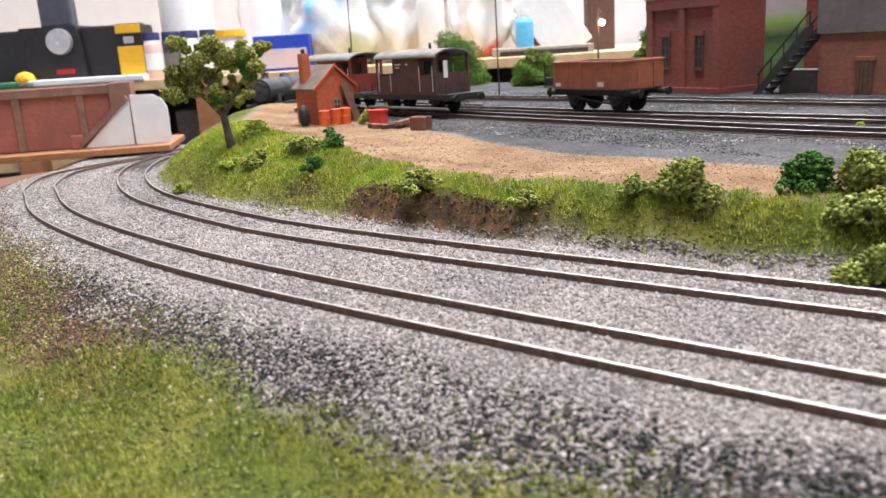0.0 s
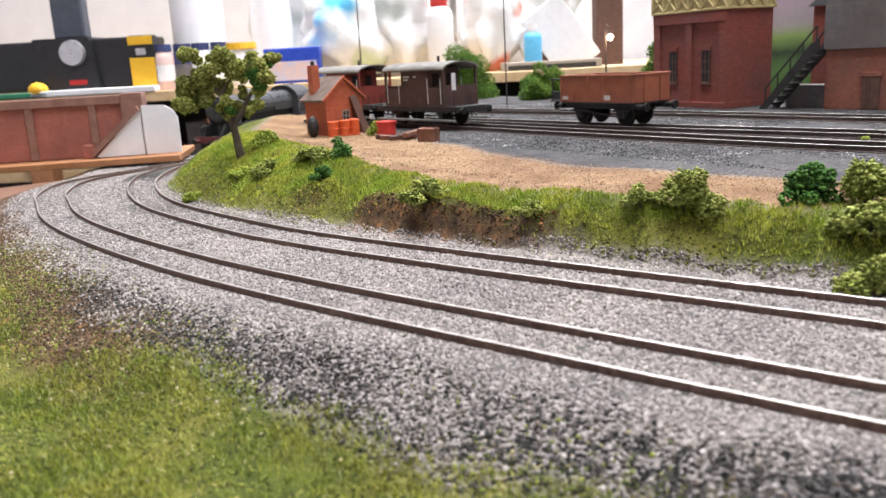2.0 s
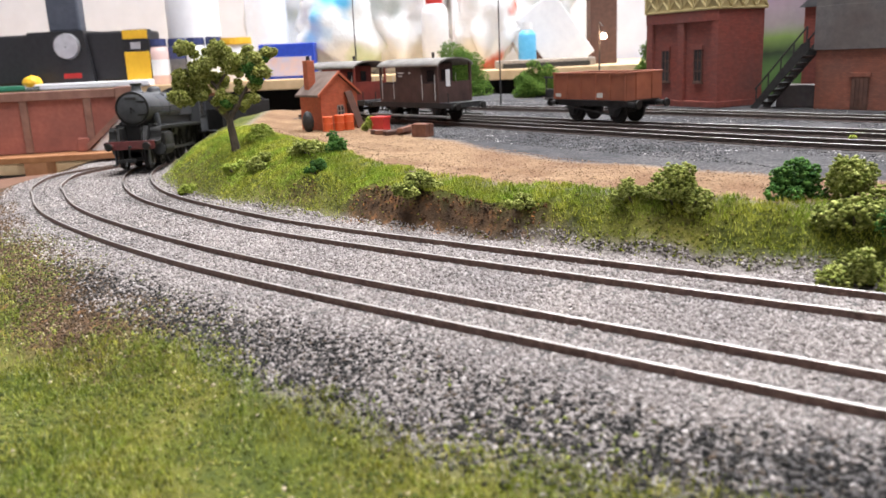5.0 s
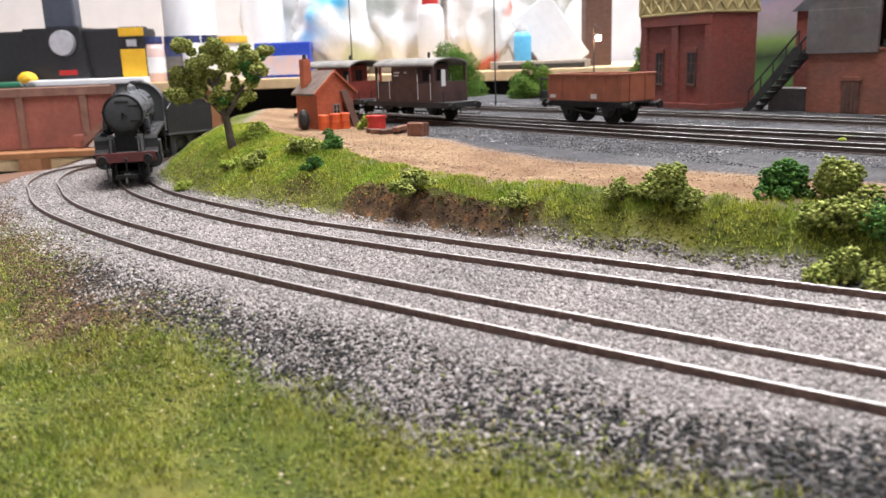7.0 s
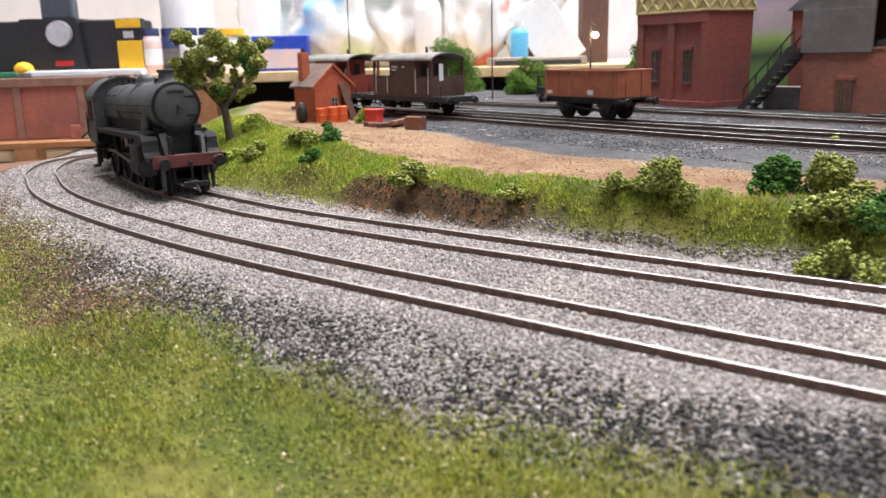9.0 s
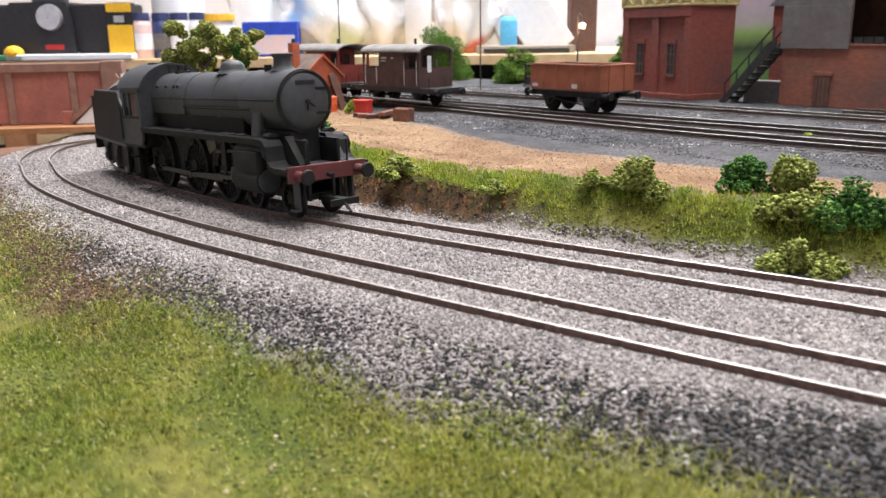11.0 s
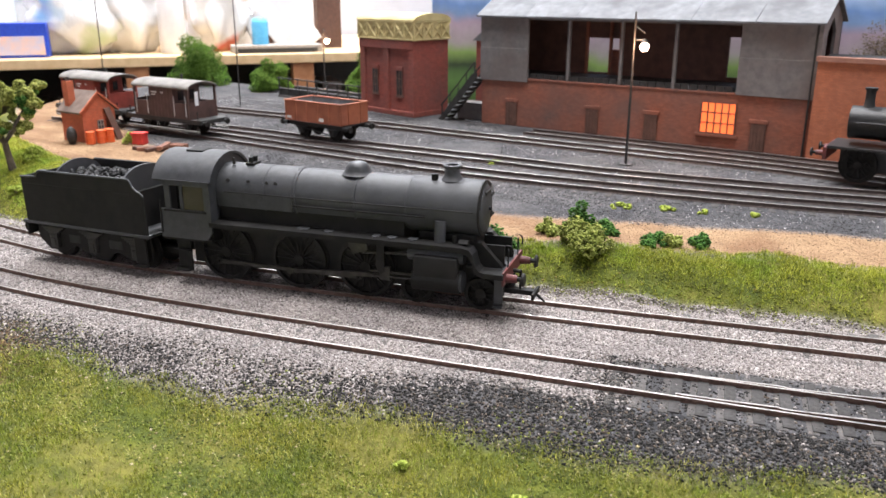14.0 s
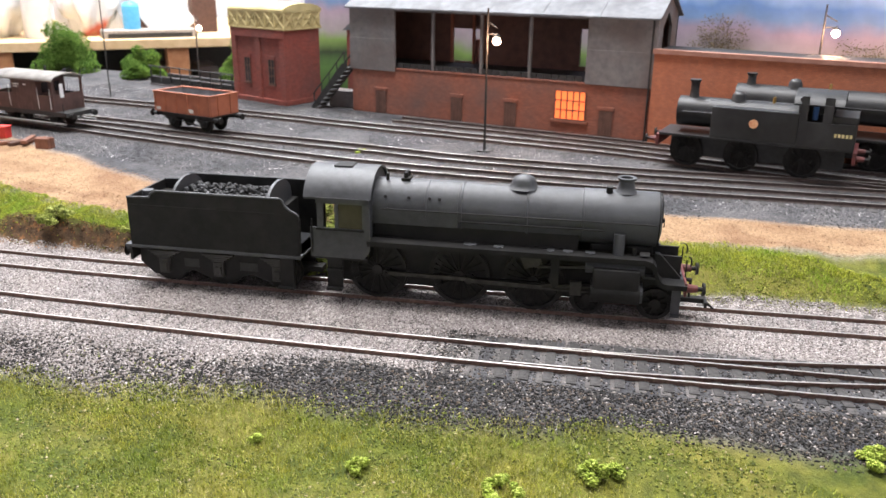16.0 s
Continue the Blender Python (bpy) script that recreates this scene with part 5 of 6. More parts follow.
        rod(bm, (-10.5, s * 8, 9.6), (-10.5, s * 8, 1.5), 0.6, 0.4, seg=6)
        part("guard_iron", bm, LOCO_LOW, e)
    bm = B()
    box(bm, -49, -16, -5.5, 5.5, 5.2, 7.6, 0.3)
    part("bogie_frame", bm, LOCO_LOW, e)
    wheels = [(spoked_wheelset(e, x, DR, 18), x, DR) for x in DRIVERS] + [(spoked_wheelset(e, x, BR, 10, False), x, BR) for x in BOGIE]
    rods = []
    for s in (-1, 1):
        bm = B()
        bar(bm, (DRIVERS[2] - DRIVERS[1], 0), (0, 0), 0.8, 0.5, s * 10.6)
        bar(bm, (0, 0), (DRIVERS[0] - DRIVERS[1], 0), 0.8, 0.5, s * 10.6)
        rods.append(part("coupling_rod", bm, ROD_STEEL, e))
    conn, cross = [], []
    for s in (-1, 1):
        bm = B()
        bar(bm, (0, 0), (42, 0), 0.9, 0.55, s * 11.9)
        conn.append(part("connecting_rod", bm, ROD_STEEL, e))
        bm = B()
        box(bm, -2.2, 2.2, s * 12.6 - 0.9, s * 12.6 + 0.9, -1.6, 4.0, 0.2)
        rod(bm, (0, s * 12.9, 0), (14, s * 12.9, 0), 0.5, seg=8)
        cross.append(part("crosshead", bm, ROD_STEEL, e))
    settle(e, [-163, -131, -78.5, -37.5, -25, -7, 6], [-158.5, -131, -72.5, -33.7, -21, -9, 4],
           [0, 5, 9.6, 15, 20, 22.2, 26.1, 47.1, 60], [0, 5, 12.6, 18.2, 24.2, 26.6, 27.6, 48.8, 61.7],
           ("driving_wheelset", "carrying_wheelset", "coupling_rod", "connecting_rod", "crosshead", "slide_bar", "bogie_frame", "cylinder", "valve_chest", "cylinder_cover"))
    return wheels, rods, conn, cross


def build_tender(e):
    bm = B()
    box(bm, -238, -160.5, -16, 16, 14.2, 15.6, 0.2)
    part("footplate", bm, LOCO, e)
    for s in (-1, 1):
        bm = B()
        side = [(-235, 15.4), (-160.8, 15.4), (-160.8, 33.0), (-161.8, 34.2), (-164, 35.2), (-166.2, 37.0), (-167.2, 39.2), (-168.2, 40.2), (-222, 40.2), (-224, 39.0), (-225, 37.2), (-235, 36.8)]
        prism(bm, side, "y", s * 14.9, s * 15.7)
        part("tank_side", bm, LOCO_LOW, e, "plain deep black tender side")
        bm = B()
        top = [(-160.8, 33.0), (-161.8, 34.2), (-164, 35.2), (-166.2, 37.0), (-167.2, 39.2), (-168.2, 40.2), (-222, 40.2), (-224, 39.0), (-225, 37.2), (-235, 36.8)]
        for a, b in zip(top, top[1:]):
            rod(bm, (a[0], s * 15.6, a[1]), (b[0], s * 15.6, b[1]), 0.5, seg=6)
        part("side_beading", bm, LOCO, e)
        bm = B()
        rod(bm, (-235, s * 15.75, 33.6), (-168, s * 15.75, 33.6), 0.18, seg=5)
        part("panel_seam", bm, LOCO_LOW, e)
        bm = B()
        frame_ = [(-234, 14.2), (-164, 14.2), (-164, 4.5), (-168, 4), (-176, 3.4), (-184, 6), (-193, 3.4), (-203, 3.4), (-210, 6), (-218, 3.4), (-228, 3.4), (-234, 8)]
        prism(bm, frame_, "y", s * 10.9, s * 11.7)
        part("outside_frame", bm, LOCO_LOW, e)
        for x in TENDER_AXLES:
            bm = B()
            box(bm, x - 2.3, x + 2.3, s * 12.4 - 1.2, s * 12.4 + 1.3, 4.6, 10.2, 0.4)
            box(bm, x - 1.4, x + 1.4, s * 13.4 - 0.8, s * 13.4 + 0.6, 5.6, 8.6, 0.3)
            for k in range(4):
                box(bm, x - 7 + k * 1.4, x + 7 - k * 1.4, s * 12.8 - 0.8, s * 12.8 + 0.8, 12.4 - k * 0.7, 13.0 - k * 0.7)
            part("axlebox", bm, AXLE_GREY, e)
        for a, b in ((-189, -181), (-214, -207)):
            bm = B()
            box(bm, a, b, s * 11.75 - 0.1, s * 11.75 + 0.15, 7.2, 10.4, 0.1)
            part("frame_slot", bm, BLACK, e)
        bm = B()
        box(bm, -170, -164, s * 14.3 - 0.6, s * 14.3 + 0.6, 3.2, 14, 0.2)
        box(bm, -171, -164, s * 15 - 1.4, s * 15 + 1.0, 3.0, 3.8)
        part("tender_step", bm, LOCO_LOW, e)
        bm = B()
        rod(bm, (-160.4, s * 15.6, 17), (-160.4, s * 15.6, 32), 0.35, seg=6)
        part("tender_handrail", bm, LOCO_LOW, e)
    bm = B()
    box(bm, -235.4, -234.4, -15.4, 15.4, 15.4, 36.8, 0.2)
    part("tank_back", bm, LOCO_LOW, e)
    bm = B()
    box(bm, -234.5, -172, -14.9, 14.9, 15.5, 32.5)
    part("tank_top", bm, LOCO_LOW, e)
    for x, r in ((-216, 11.5), (-175, 12.0)):
        bm = B()
        prism(bm, [(-13.5, 32)] + [(-13.5 * math.cos(a), 34.5 + 9.0 * math.sin(a)) for a in np.linspace(0, math.pi, 17)] + [(13.5, 32)], "x", x - 0.6, x + 0.6)
        part("coal_bulkhead", bm, LOCO, e)
    bm = B()
    rod(bm, (-229, -9, 32), (-229, -9, 38.6), 2.4, seg=14)
    part("water_filler", bm, LOCO, e)
    bm = B()
    lumps = random.Random(5)
    for k in range(260):
        x, y = lumps.uniform(-214, -177), lumps.uniform(-13.5, 13.5)
        bmesh.ops.create_icosphere(bm, subdivisions=1, radius=lumps.uniform(0.8, 1.9), matrix=Matrix.Translation((x, y, 34.5 + 3.6 * (1 - (y / 14) ** 2) + lumps.uniform(-0.8, 0.8))) @ Euler((lumps.uniform(0, 6), lumps.uniform(0, 6), 0)).to_matrix().to_4x4() @ Matrix.Diagonal((1, 0.8, 0.7, 1)))
    part("coal", bm, COAL, e, "heap of glossy black coal")
    bm = B()
    box(bm, -214, -177, -14, 14, 32, 35.5)
    part("coal_bed", bm, COAL, e)
    buffers(e, -235.5, -1, 12.0, LOCO_LOW)
    bm = B()
    box(bm, -236.2, -235.0, -16, 16, 9.6, 15, 0.3)
    part("rear_beam", bm, LOCO_LOW, e)
    bm = B()
    box(bm, -168, -156, -3, 3, 6, 8, 0.2)
    box(bm, -166, -160, -13, 13, 14.8, 15.6, 0.1)
    part("fall_plate", bm, LOCO_LOW, e)
    settle(e, [-240, -150], [-240, -150], [0, 5, 14.2, 15.6, 40.2, 60], [0, 5.4, 16.4, 17.8, 41.6, 61], ())
    return [(small_wheelset(e, x, TR), x, TR) for x in TENDER_AXLES]


E_WHEELS, E_RODS, E_CONN, E_CROSS = build_engine(ENGINE)
T_WHEELS = build_tender(TENDER)


def resting_engine(place, label, tank):
    """An engine standing in the yard, chimney towards -x."""
    t = thing("yard_locomotive", place, label, "locomotive", "yard engines")
    paint = surface("yard_engine_black", (0.004, 0.0042, 0.0046), (0.0095, 0.0098, 0.0105), 300, 0.45, 0, 0.04, (0.03, 0.03, 0.031), 50)
    X = Matrix.Rotation(radians(90), 4, "Y")
    n = 112 if tank else 150
    r, cz = (9.0, 32) if tank else (10.0, 36)
    bm = B()
    lathe(bm, [(2, -0.9), (7, -0.4), (r, 0), (r, n - 40)], 36, Matrix.Translation((12, 0, cz)) @ X)
    part("boiler", bm, paint, t, smooth=40)
    bm = B()
    lathe(bm, [(3.4, 0), (2.9, 1.2), (2.6, 3), (2.5, 9 if tank else 6), (3.2, 9.8 if tank else 6.6), (3.3, 11 if tank else 7.6), (2.4, 11 if tank else 7.6)], 20, Matrix.Translation((20, 0, cz + r - 0.8)))
    part("chimney", bm, paint, t, smooth=50)
    bm = B()
    lathe(bm, [(4.8, 0), (4.2, 1.2), (3.8, 3.2), (2.8, 5), (0.4, 5.6)], 20, Matrix.Translation((46, 0, cz + r - 0.6)))
    part("dome", bm, paint, t, smooth=60)
    bm = B()
    for y in (-1.5, 1.5):
        rod(bm, (66, y, cz + r - 1), (66, y, cz + r + 3), 0.8, seg=8)
    part("safety_valve", bm, surface("brass", (0.4, 0.26, 0.08), (0.55, 0.38, 0.14), 200, 0.35, 0.9), t)
    bm = B()
    box(bm, 4, n, -15.5, 15.5, 18.5, 20, 0.2)
    part("running_plate", bm, paint, t)
    bm = B()
    box(bm, 2.5, 4.5, -16, 16, 12, 19, 0.2)
    part("buffer_beam", bm, BEAM_RED, t, "red buffer beam")
    buffers(t, 2.5, -1, 15, BEAM_RED)
    bm = B()
    box(bm, n, n + 2, -16, 16, 12, 19, 0.2)
    part("rear_beam", bm, BEAM_RED, t)
    buffers(t, n + 2, 1, 15, BEAM_RED)
    bm = B()
    box(bm, 10, n - 4, -6, 6, 6, 19)
    part("frames", bm, BLACK, t)
    for x in ((20, 52, 86) if tank else (24, 60, 96, 126)):
        spoked_wheelset(t, x, 9.5, 14)
    for s in (-1, 1):
        if tank:
            bm = B()
            box(bm, 34, 82, s * 11.5 - 4, s * 11.5 + 4, 20, 38, 0.4)
            side = part("side_tank", bm, paint, t, "plain black side tank")
            bm = B()
            lathe(bm, [(2.6, 0), (2.6, 0.3), (0.1, 0.35)], 16, Matrix.Translation((58, s * 15.6, 30)) @ Matrix.Rotation(radians(-90 * s), 4, "X"))
            part("crest", bm, surface("crest_orange", (0.6, 0.2, 0.06), (0.8, 0.5, 0.3), 700, 0.6), side)
            bm = B()
            box(bm, n - 30, n - 26, s * 15.4 - 0.4, s * 15.4 + 0.4, 34, 48, 0.1)
            box(bm, n - 18, n - 13, s * 15.4 - 0.4, s * 15.4 + 0.4, 34, 48, 0.1)
            box(bm, n - 30, n - 0, s * 15.4 - 0.4, s * 15.4 + 0.4, 20, 34, 0.1)
            part("cab_side", bm, paint, t)
            bm = B()
            for k in range(5):
                box(bm, n - 11 + k * 2.0, n - 9.7 + k * 2.0, s * 15.9, s * 16.0, 26.6, 28.6)
            part("number_bar", bm, CREAM, t)
        else:
            bm = B()
            box(bm, n - 34, n - 4, s * 15.4 - 0.4, s * 15.4 + 0.4, 20, 38, 0.1)
            box(bm, n - 34, n - 28, s * 15.4 - 0.4, s * 15.4 + 0.4, 38, 49, 0.1)
            part("cab_side", bm, paint, t)
            bm = B()
            for k in range(5):
                box(bm, n - 26 + k * 3.4, n - 23.6 + k * 3.4, s * 15.9, s * 16.0, 27, 31)
            part("number_bar", bm, CREAM, t)
        bm = B()
        rod(bm, (16, s * (r + 0.6), cz + 1), (n - 32, s * (r + 0.6), cz + 1), 0.28, seg=5)
        part("handrail", bm, paint, t)
    bm = B()
    arc = [(16.5 * math.sin(a), 41 + 9.5 * math.cos(a)) for a in np.linspace(-1.3, 1.3, 15)]
    prism(bm, arc + [(y * 0.95, z - 0.8) for y, z in reversed(arc)], "x", n - 34, n - 8)
    part("cab_roof", bm, paint, t, smooth=40)
    bm = B()
    box(bm, n - 31, n - 30, -15, 15, 20, 47)
    part("cab_front", bm, paint, t)
    if tank:
        bm = B()
        box(bm, n - 13, n, -14, 14, 20, 38, 0.4)
        part("bunker", bm, paint, t)
        bm = B()
        box(bm, n - 24, n - 21, -9, -6, 34, 43, 0.8)
        part("blue_cloth", bm, surface("blue_cloth", (0.03, 0.09, 0.25), (0.06, 0.16, 0.36), 200, 0.8), t)
    return t


resting_engine(at(154, 497, YZ), "black tank engine with a tall chimney standing in the yard", True)
resting_engine(at(181, 536, YZ), "black tender engine standing against the ramp wall", False)


# ---- plants ----
def cloud(name, blobs, count, size, material, parent, label=""):
    """Foliage of many small ragged pieces on the skin of some blobs (x, y, z, r)."""
    made = stones(10)
    pts = []
    tot = sum(b[3] ** 2 for b in blobs)
    for x, y, z, r in blobs:
        k = int(2.1 * count * r * r / tot) + 4
        v = rng.normal(size=(k, 3))
        v /= np.linalg.norm(v, axis=1)[:, None]
        rr = r * (0.62 + 0.46 * rng.random(k) ** 0.6 + 0.16 * np.sin(v[:, 0] * 5 + x) * np.cos(v[:, 1] * 5 + y))
        p = v * rr[:, None] * np.array([1, 1, 0.9]) + np.array([x, y, z])
        pts.append(np.c_[p, rng.uniform(size * 0.65, size * 1.4, k), rng.uniform(0, 6.28, k)])
    ob = scatter(name, np.concatenate(pts), made, material, label, "")
    for key in ("kind", "category"):
        if key in ob:
            del ob[key]
    ob.parent = parent
    return ob


def leaf(name, lo, mid, hi):
    return islands(name, [(0.0, lo), (0.5, mid), (1.0, hi)], 0.9)


OLIVE = leaf("olive_foliage", (0.09, 0.12, 0.02), (0.26, 0.30, 0.06), (0.45, 0.48, 0.15))
LIME = leaf("lime_foliage", (0.14, 0.2, 0.02), (0.33, 0.42, 0.06), (0.5, 0.56, 0.14))
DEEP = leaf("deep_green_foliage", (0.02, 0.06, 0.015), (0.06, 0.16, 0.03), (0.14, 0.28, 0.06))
TREE_LEAF = leaf("tree_foliage", (0.10, 0.12, 0.022), (0.28, 0.31, 0.065), (0.52, 0.53, 0.18))
BARK = surface("grey_brown_bark", (0.05, 0.04, 0.03), (0.13, 0.10, 0.075), 300, 0.9, 0, 0.4)


def bush(x, y, w, h, mat, label, z=None, count=520, size=0.75, deep=0.0):
    z0 = float(ground_height(np.array([x]), np.array([y]))[0][0]) if z is None else z
    t = thing("bush", at(x, y, z0), label, "bush", "lineside bushes")
    r = random.Random(int(x * 7 + y * 13))
    blobs = []
    k = max(6, min(26, int(w * 0.75)))
    for i in range(k):
        a, q = r.uniform(0, 6.28), r.random() ** 0.6
        br = r.uniform(0.13, 0.22) * min(w, h * 1.5)
        top = h * (1 - 0.75 * q * q) * r.uniform(0.65, 1.05)
        blobs.append((math.cos(a) * q * w * 0.42, math.sin(a) * q * w * 0.42, max(br * 0.6, top - br), br))
        if top > 3 * br:
            blobs.append((math.cos(a) * q * w * 0.36, math.sin(a) * q * w * 0.36, top * 0.45, br * 1.1))
    bm = B()
    for b in blobs[:4]:
        rod(bm, (b[0] * 0.2, b[1] * 0.2, -1.5), (b[0], b[1], b[2]), 0.5, 0.25, seg=5)
    part("stem", bm, BARK, t)
    cloud("foliage", blobs, count, size, mat, t)
    return t


for x, y, w, h, m, c in ((-209, 236, 13, 10, OLIVE, 500), (-258, 217, 11, 6, LIME, 300), (-178, 247, 26, 9, OLIVE, 700), (-166, 252, 14, 10, DEEP, 400), (-149, 234, 11, 6, DEEP, 300), (-76, 233, 18, 9, OLIVE, 700), (-35, 243, 12, 5, OLIVE, 350),
                         (-4, 259, 14, 9, OLIVE, 600), (9, 263, 18, 14, OLIVE, 950), (-230, 232, 14, 6, LIME, 350), (-262, 262, 18, 9, LIME, 420)):
    bush(x, y, w, h, m, "small olive-green lichen bush on the grassy bank" if m is not DEEP else "small dark green bush on the grassy bank", count=c)
for x, y, w, h, m, c in ((33, 283, 15, 13, DEEP, 900), (47, 284, 21, 13, OLIVE, 1000), (67, 281, 21, 14, DEEP, 1100), (64, 262, 19, 11, OLIVE, 900), (55, 273, 18, 11, OLIVE, 800), (78, 309, 14, 8, OLIVE, 500), (90, 317, 16, 15, DEEP, 800), (99, 298, 28, 14, OLIVE, 1400), (101, 319, 13, 9, DEEP, 500), (122, 321, 16, 7, DEEP, 550), (131, 323, 12, 6, OLIVE, 400), (140, 327, 11, 8, DEEP, 400)):
    bush(x, y, w, h, m, "olive-green lichen bush in the clump beside the line" if m is not DEEP else "dark green bush in the clump beside the line", count=c)
for x, y, w, h in ((153, 153, 8, 5), (195, 164, 13, 5), (219, 182, 14, 6), (289, 222, 12, 5), (118, 150, 5, 3)):
    bush(x, y, w, h, LIME, "bright lime-green tuft of foliage on the front grass", count=600, size=0.6)
for x, y, w in ((86, 372, 14), (107, 380, 12), (124, 384, 9), (146, 392, 6), (-23, 425, 12)):
    bush(x, y, w, 2.6, LIME, "low yellow-green weed patch on the yard's edge", z=YARD, count=240, size=0.7)
SOFT = leaf("soft_green_foliage", (0.035, 0.09, 0.012), (0.10, 0.20, 0.028), (0.20, 0.33, 0.06))
for x, y, w, h in ((-522, 602, 62, 68), (-418, 612, 44, 44), (-300, 640, 48, 56), (-275, 620, 30, 34)):
    bush(x, y, w, h, SOFT, "large soft green tree of foam foliage", z=YARD - 4, count=9000, size=1.0)
bush(-268, 336, 13, 10, LIME, "yellow-green bush beside the hut's drums", z=YARD, count=420)


def tree():
    z0 = float(ground_height(np.array([-266.0]), np.array([246.0]))[0][0])
    t = thing("tree", at(-266, 246, z0 - 1), "small model tree with olive foliage and a forked trunk", "tree")
    def px(u, z):
        # across the view, and up
        return (u * 0.36, u * 0.67, z * 0.70)
    bm = B()
    fork = px(0, 26)
    rod(bm, px(3, 0), px(1.5, 12), 2.6, 2.1, seg=9)
    rod(bm, px(1.5, 12), fork, 2.1, 1.9, seg=9)
    limbs = [((-14, 44), 1.5), ((-6, 50), 1.5), ((9, 38), 1.3), ((16, 52), 1.3), ((-24, 44), 0.9), ((24, 60), 0.9), ((2, 62), 0.9), ((-18, 66), 0.9)]
    for (u, z), r in limbs[:4]:
        rod(bm, fork, px(u, z), r, r * 0.7, seg=7)
    for a, b in ((0, 4), (3, 5), (1, 6), (1, 7)):
        rod(bm, px(*limbs[a][0]), px(*limbs[b][0]), 1.0, 0.5, seg=6)
    part("trunk", bm, BARK, t)
    r = random.Random(3)
    blobs = []
    for u, z, b in ((-26, 48, 6.5), (-31, 42, 5.5), (-22, 56, 7), (-16, 66, 7.5), (-10, 74, 6.5), (-20, 76, 5.5), (-4, 66, 7), (-6, 56, 7), (4, 70, 5.5), (-12, 46, 5.5), (-8, 38, 4.5), (0, 44, 4.5), (18, 66, 7), (25, 62, 6.5), (22, 72, 5.5), (29, 70, 4.5), (12, 56, 4.5), (14, 46, 4.5), (9, 40, 4.0), (16, 36, 3.5), (-4, 80, 4)):
        p = px(u, z)
        for _ in range(3):
            blobs.append((p[0] + r.uniform(-7, 7), p[1] + r.uniform(-5, 5), p[2] + r.uniform(-3.5, 3.5), b * r.uniform(0.42, 0.74)))
    cloud("crown", blobs, 8500, 0.85, TREE_LEAF, t)
    # Darker green sunk within the crown, its inner shade put into the leaf colour.
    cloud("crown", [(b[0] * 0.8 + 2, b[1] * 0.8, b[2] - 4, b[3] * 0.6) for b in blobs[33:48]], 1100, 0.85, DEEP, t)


tree()

# ---- left end of the layout: bridge abutment on a plywood board ----
PLY = surface("bare_plywood", (0.30, 0.125, 0.05), (0.42, 0.20, 0.09), 90, 0.7)
WOOD = surface("pale_pine", (0.55, 0.38, 0.2), (0.7, 0.52, 0.3), 70, 0.6)
WHITE_CARD = surface("white_card", (0.74, 0.75, 0.78), (0.82, 0.83, 0.85), 100, 0.7)
WALL_RED = surface("printed_wall_red", (0.32, 0.10, 0.075), (0.42, 0.15, 0.11), 350, 0.75, 0, 0.15, (0.22, 0.085, 0.07), 40)
COPING = surface("brown_coping", (0.2, 0.1, 0.075), (0.3, 0.16, 0.12), 150, 0.7)


def abutment():
    t = thing("bridge_wall", at(-598, 180, -9, 0, 0, 62.4) @ Matrix.Scale(1.16, 4), "red brick-paper bridge wall with piers on bare plywood", "wall")
    bm = B()
    box(bm, -260, 97, 0, 8, 0, 36, 0.3)
    part("wall_panel", bm, WALL_RED, t)
    for x in (-232, -188, -144, -100, -58, -16, 24, 66):
        bm = B()
        box(bm, x - 2.5, x + 2.5, -2, 1, 0, 38, 0.3)
        part("pier", bm, COPING, t)
    bm = B()
    box(bm, -262, 99, -2.5, 9, 36, 42, 0.4)
    part("coping", bm, COPING, t)
    bm = B()
    box(bm, 86, 101, -4, 11, 0, 43, 0.4)
    part("end_pier", bm, COPING, t)
    bm = B()
    prism(bm, [(66, 0), (97, 30), (99, 30), (99, 0)], "y", -7, -5)
    part("wing_panel", bm, WHITE_CARD, t, "unpainted white card wing wall")
    bm = B()
    prism(bm, [(62, 3), (64, 0), (99, 31), (97, 34)], "y", -9, -3)
    part("wing_coping", bm, COPING, t)
    bm = B()
    box(bm, 58, 65, -9, -3, 0, 9, 0.4)
    part("wing_pier", bm, WALL_RED, t)
    bm = B()
    prism(bm, [(100, 0), (124, 0), (124, 24), (121, 30), (115, 33.5), (100, 34)], "y", -6, -4)
    part("card_arch", bm, WHITE_CARD, t, "rounded white card panel")
    return t


abutment()


def board(name, label, x0, x1, y0, y1, z0, z1, mat, place, cat="board"):
    bm = B()
    box(bm, x0, x1, y0, y1, z0, z1, 0.5)
    ob = part(name, bm, mat)
    ob.matrix_basis = place
    return tagged(ob, label, cat)


board("plywood_board", "reddish-brown plywood board under the bridge wall", -380, 145, -26, 60, -14.5, -9.6, PLY, at(-598, 180, 0, 0, 0, 62.4))
board("baseboard", "dark timber frame under the model layout", -540, 468, -158, 640, -60, -22, surface("board_frame", (0.12, 0.06, 0.035), (0.2, 0.1, 0.06), 80, 0.7), at(0, 0, 0))

# ---- workbench behind ----
BENCH = at(-748, 532, 0, 0, 0, 53)


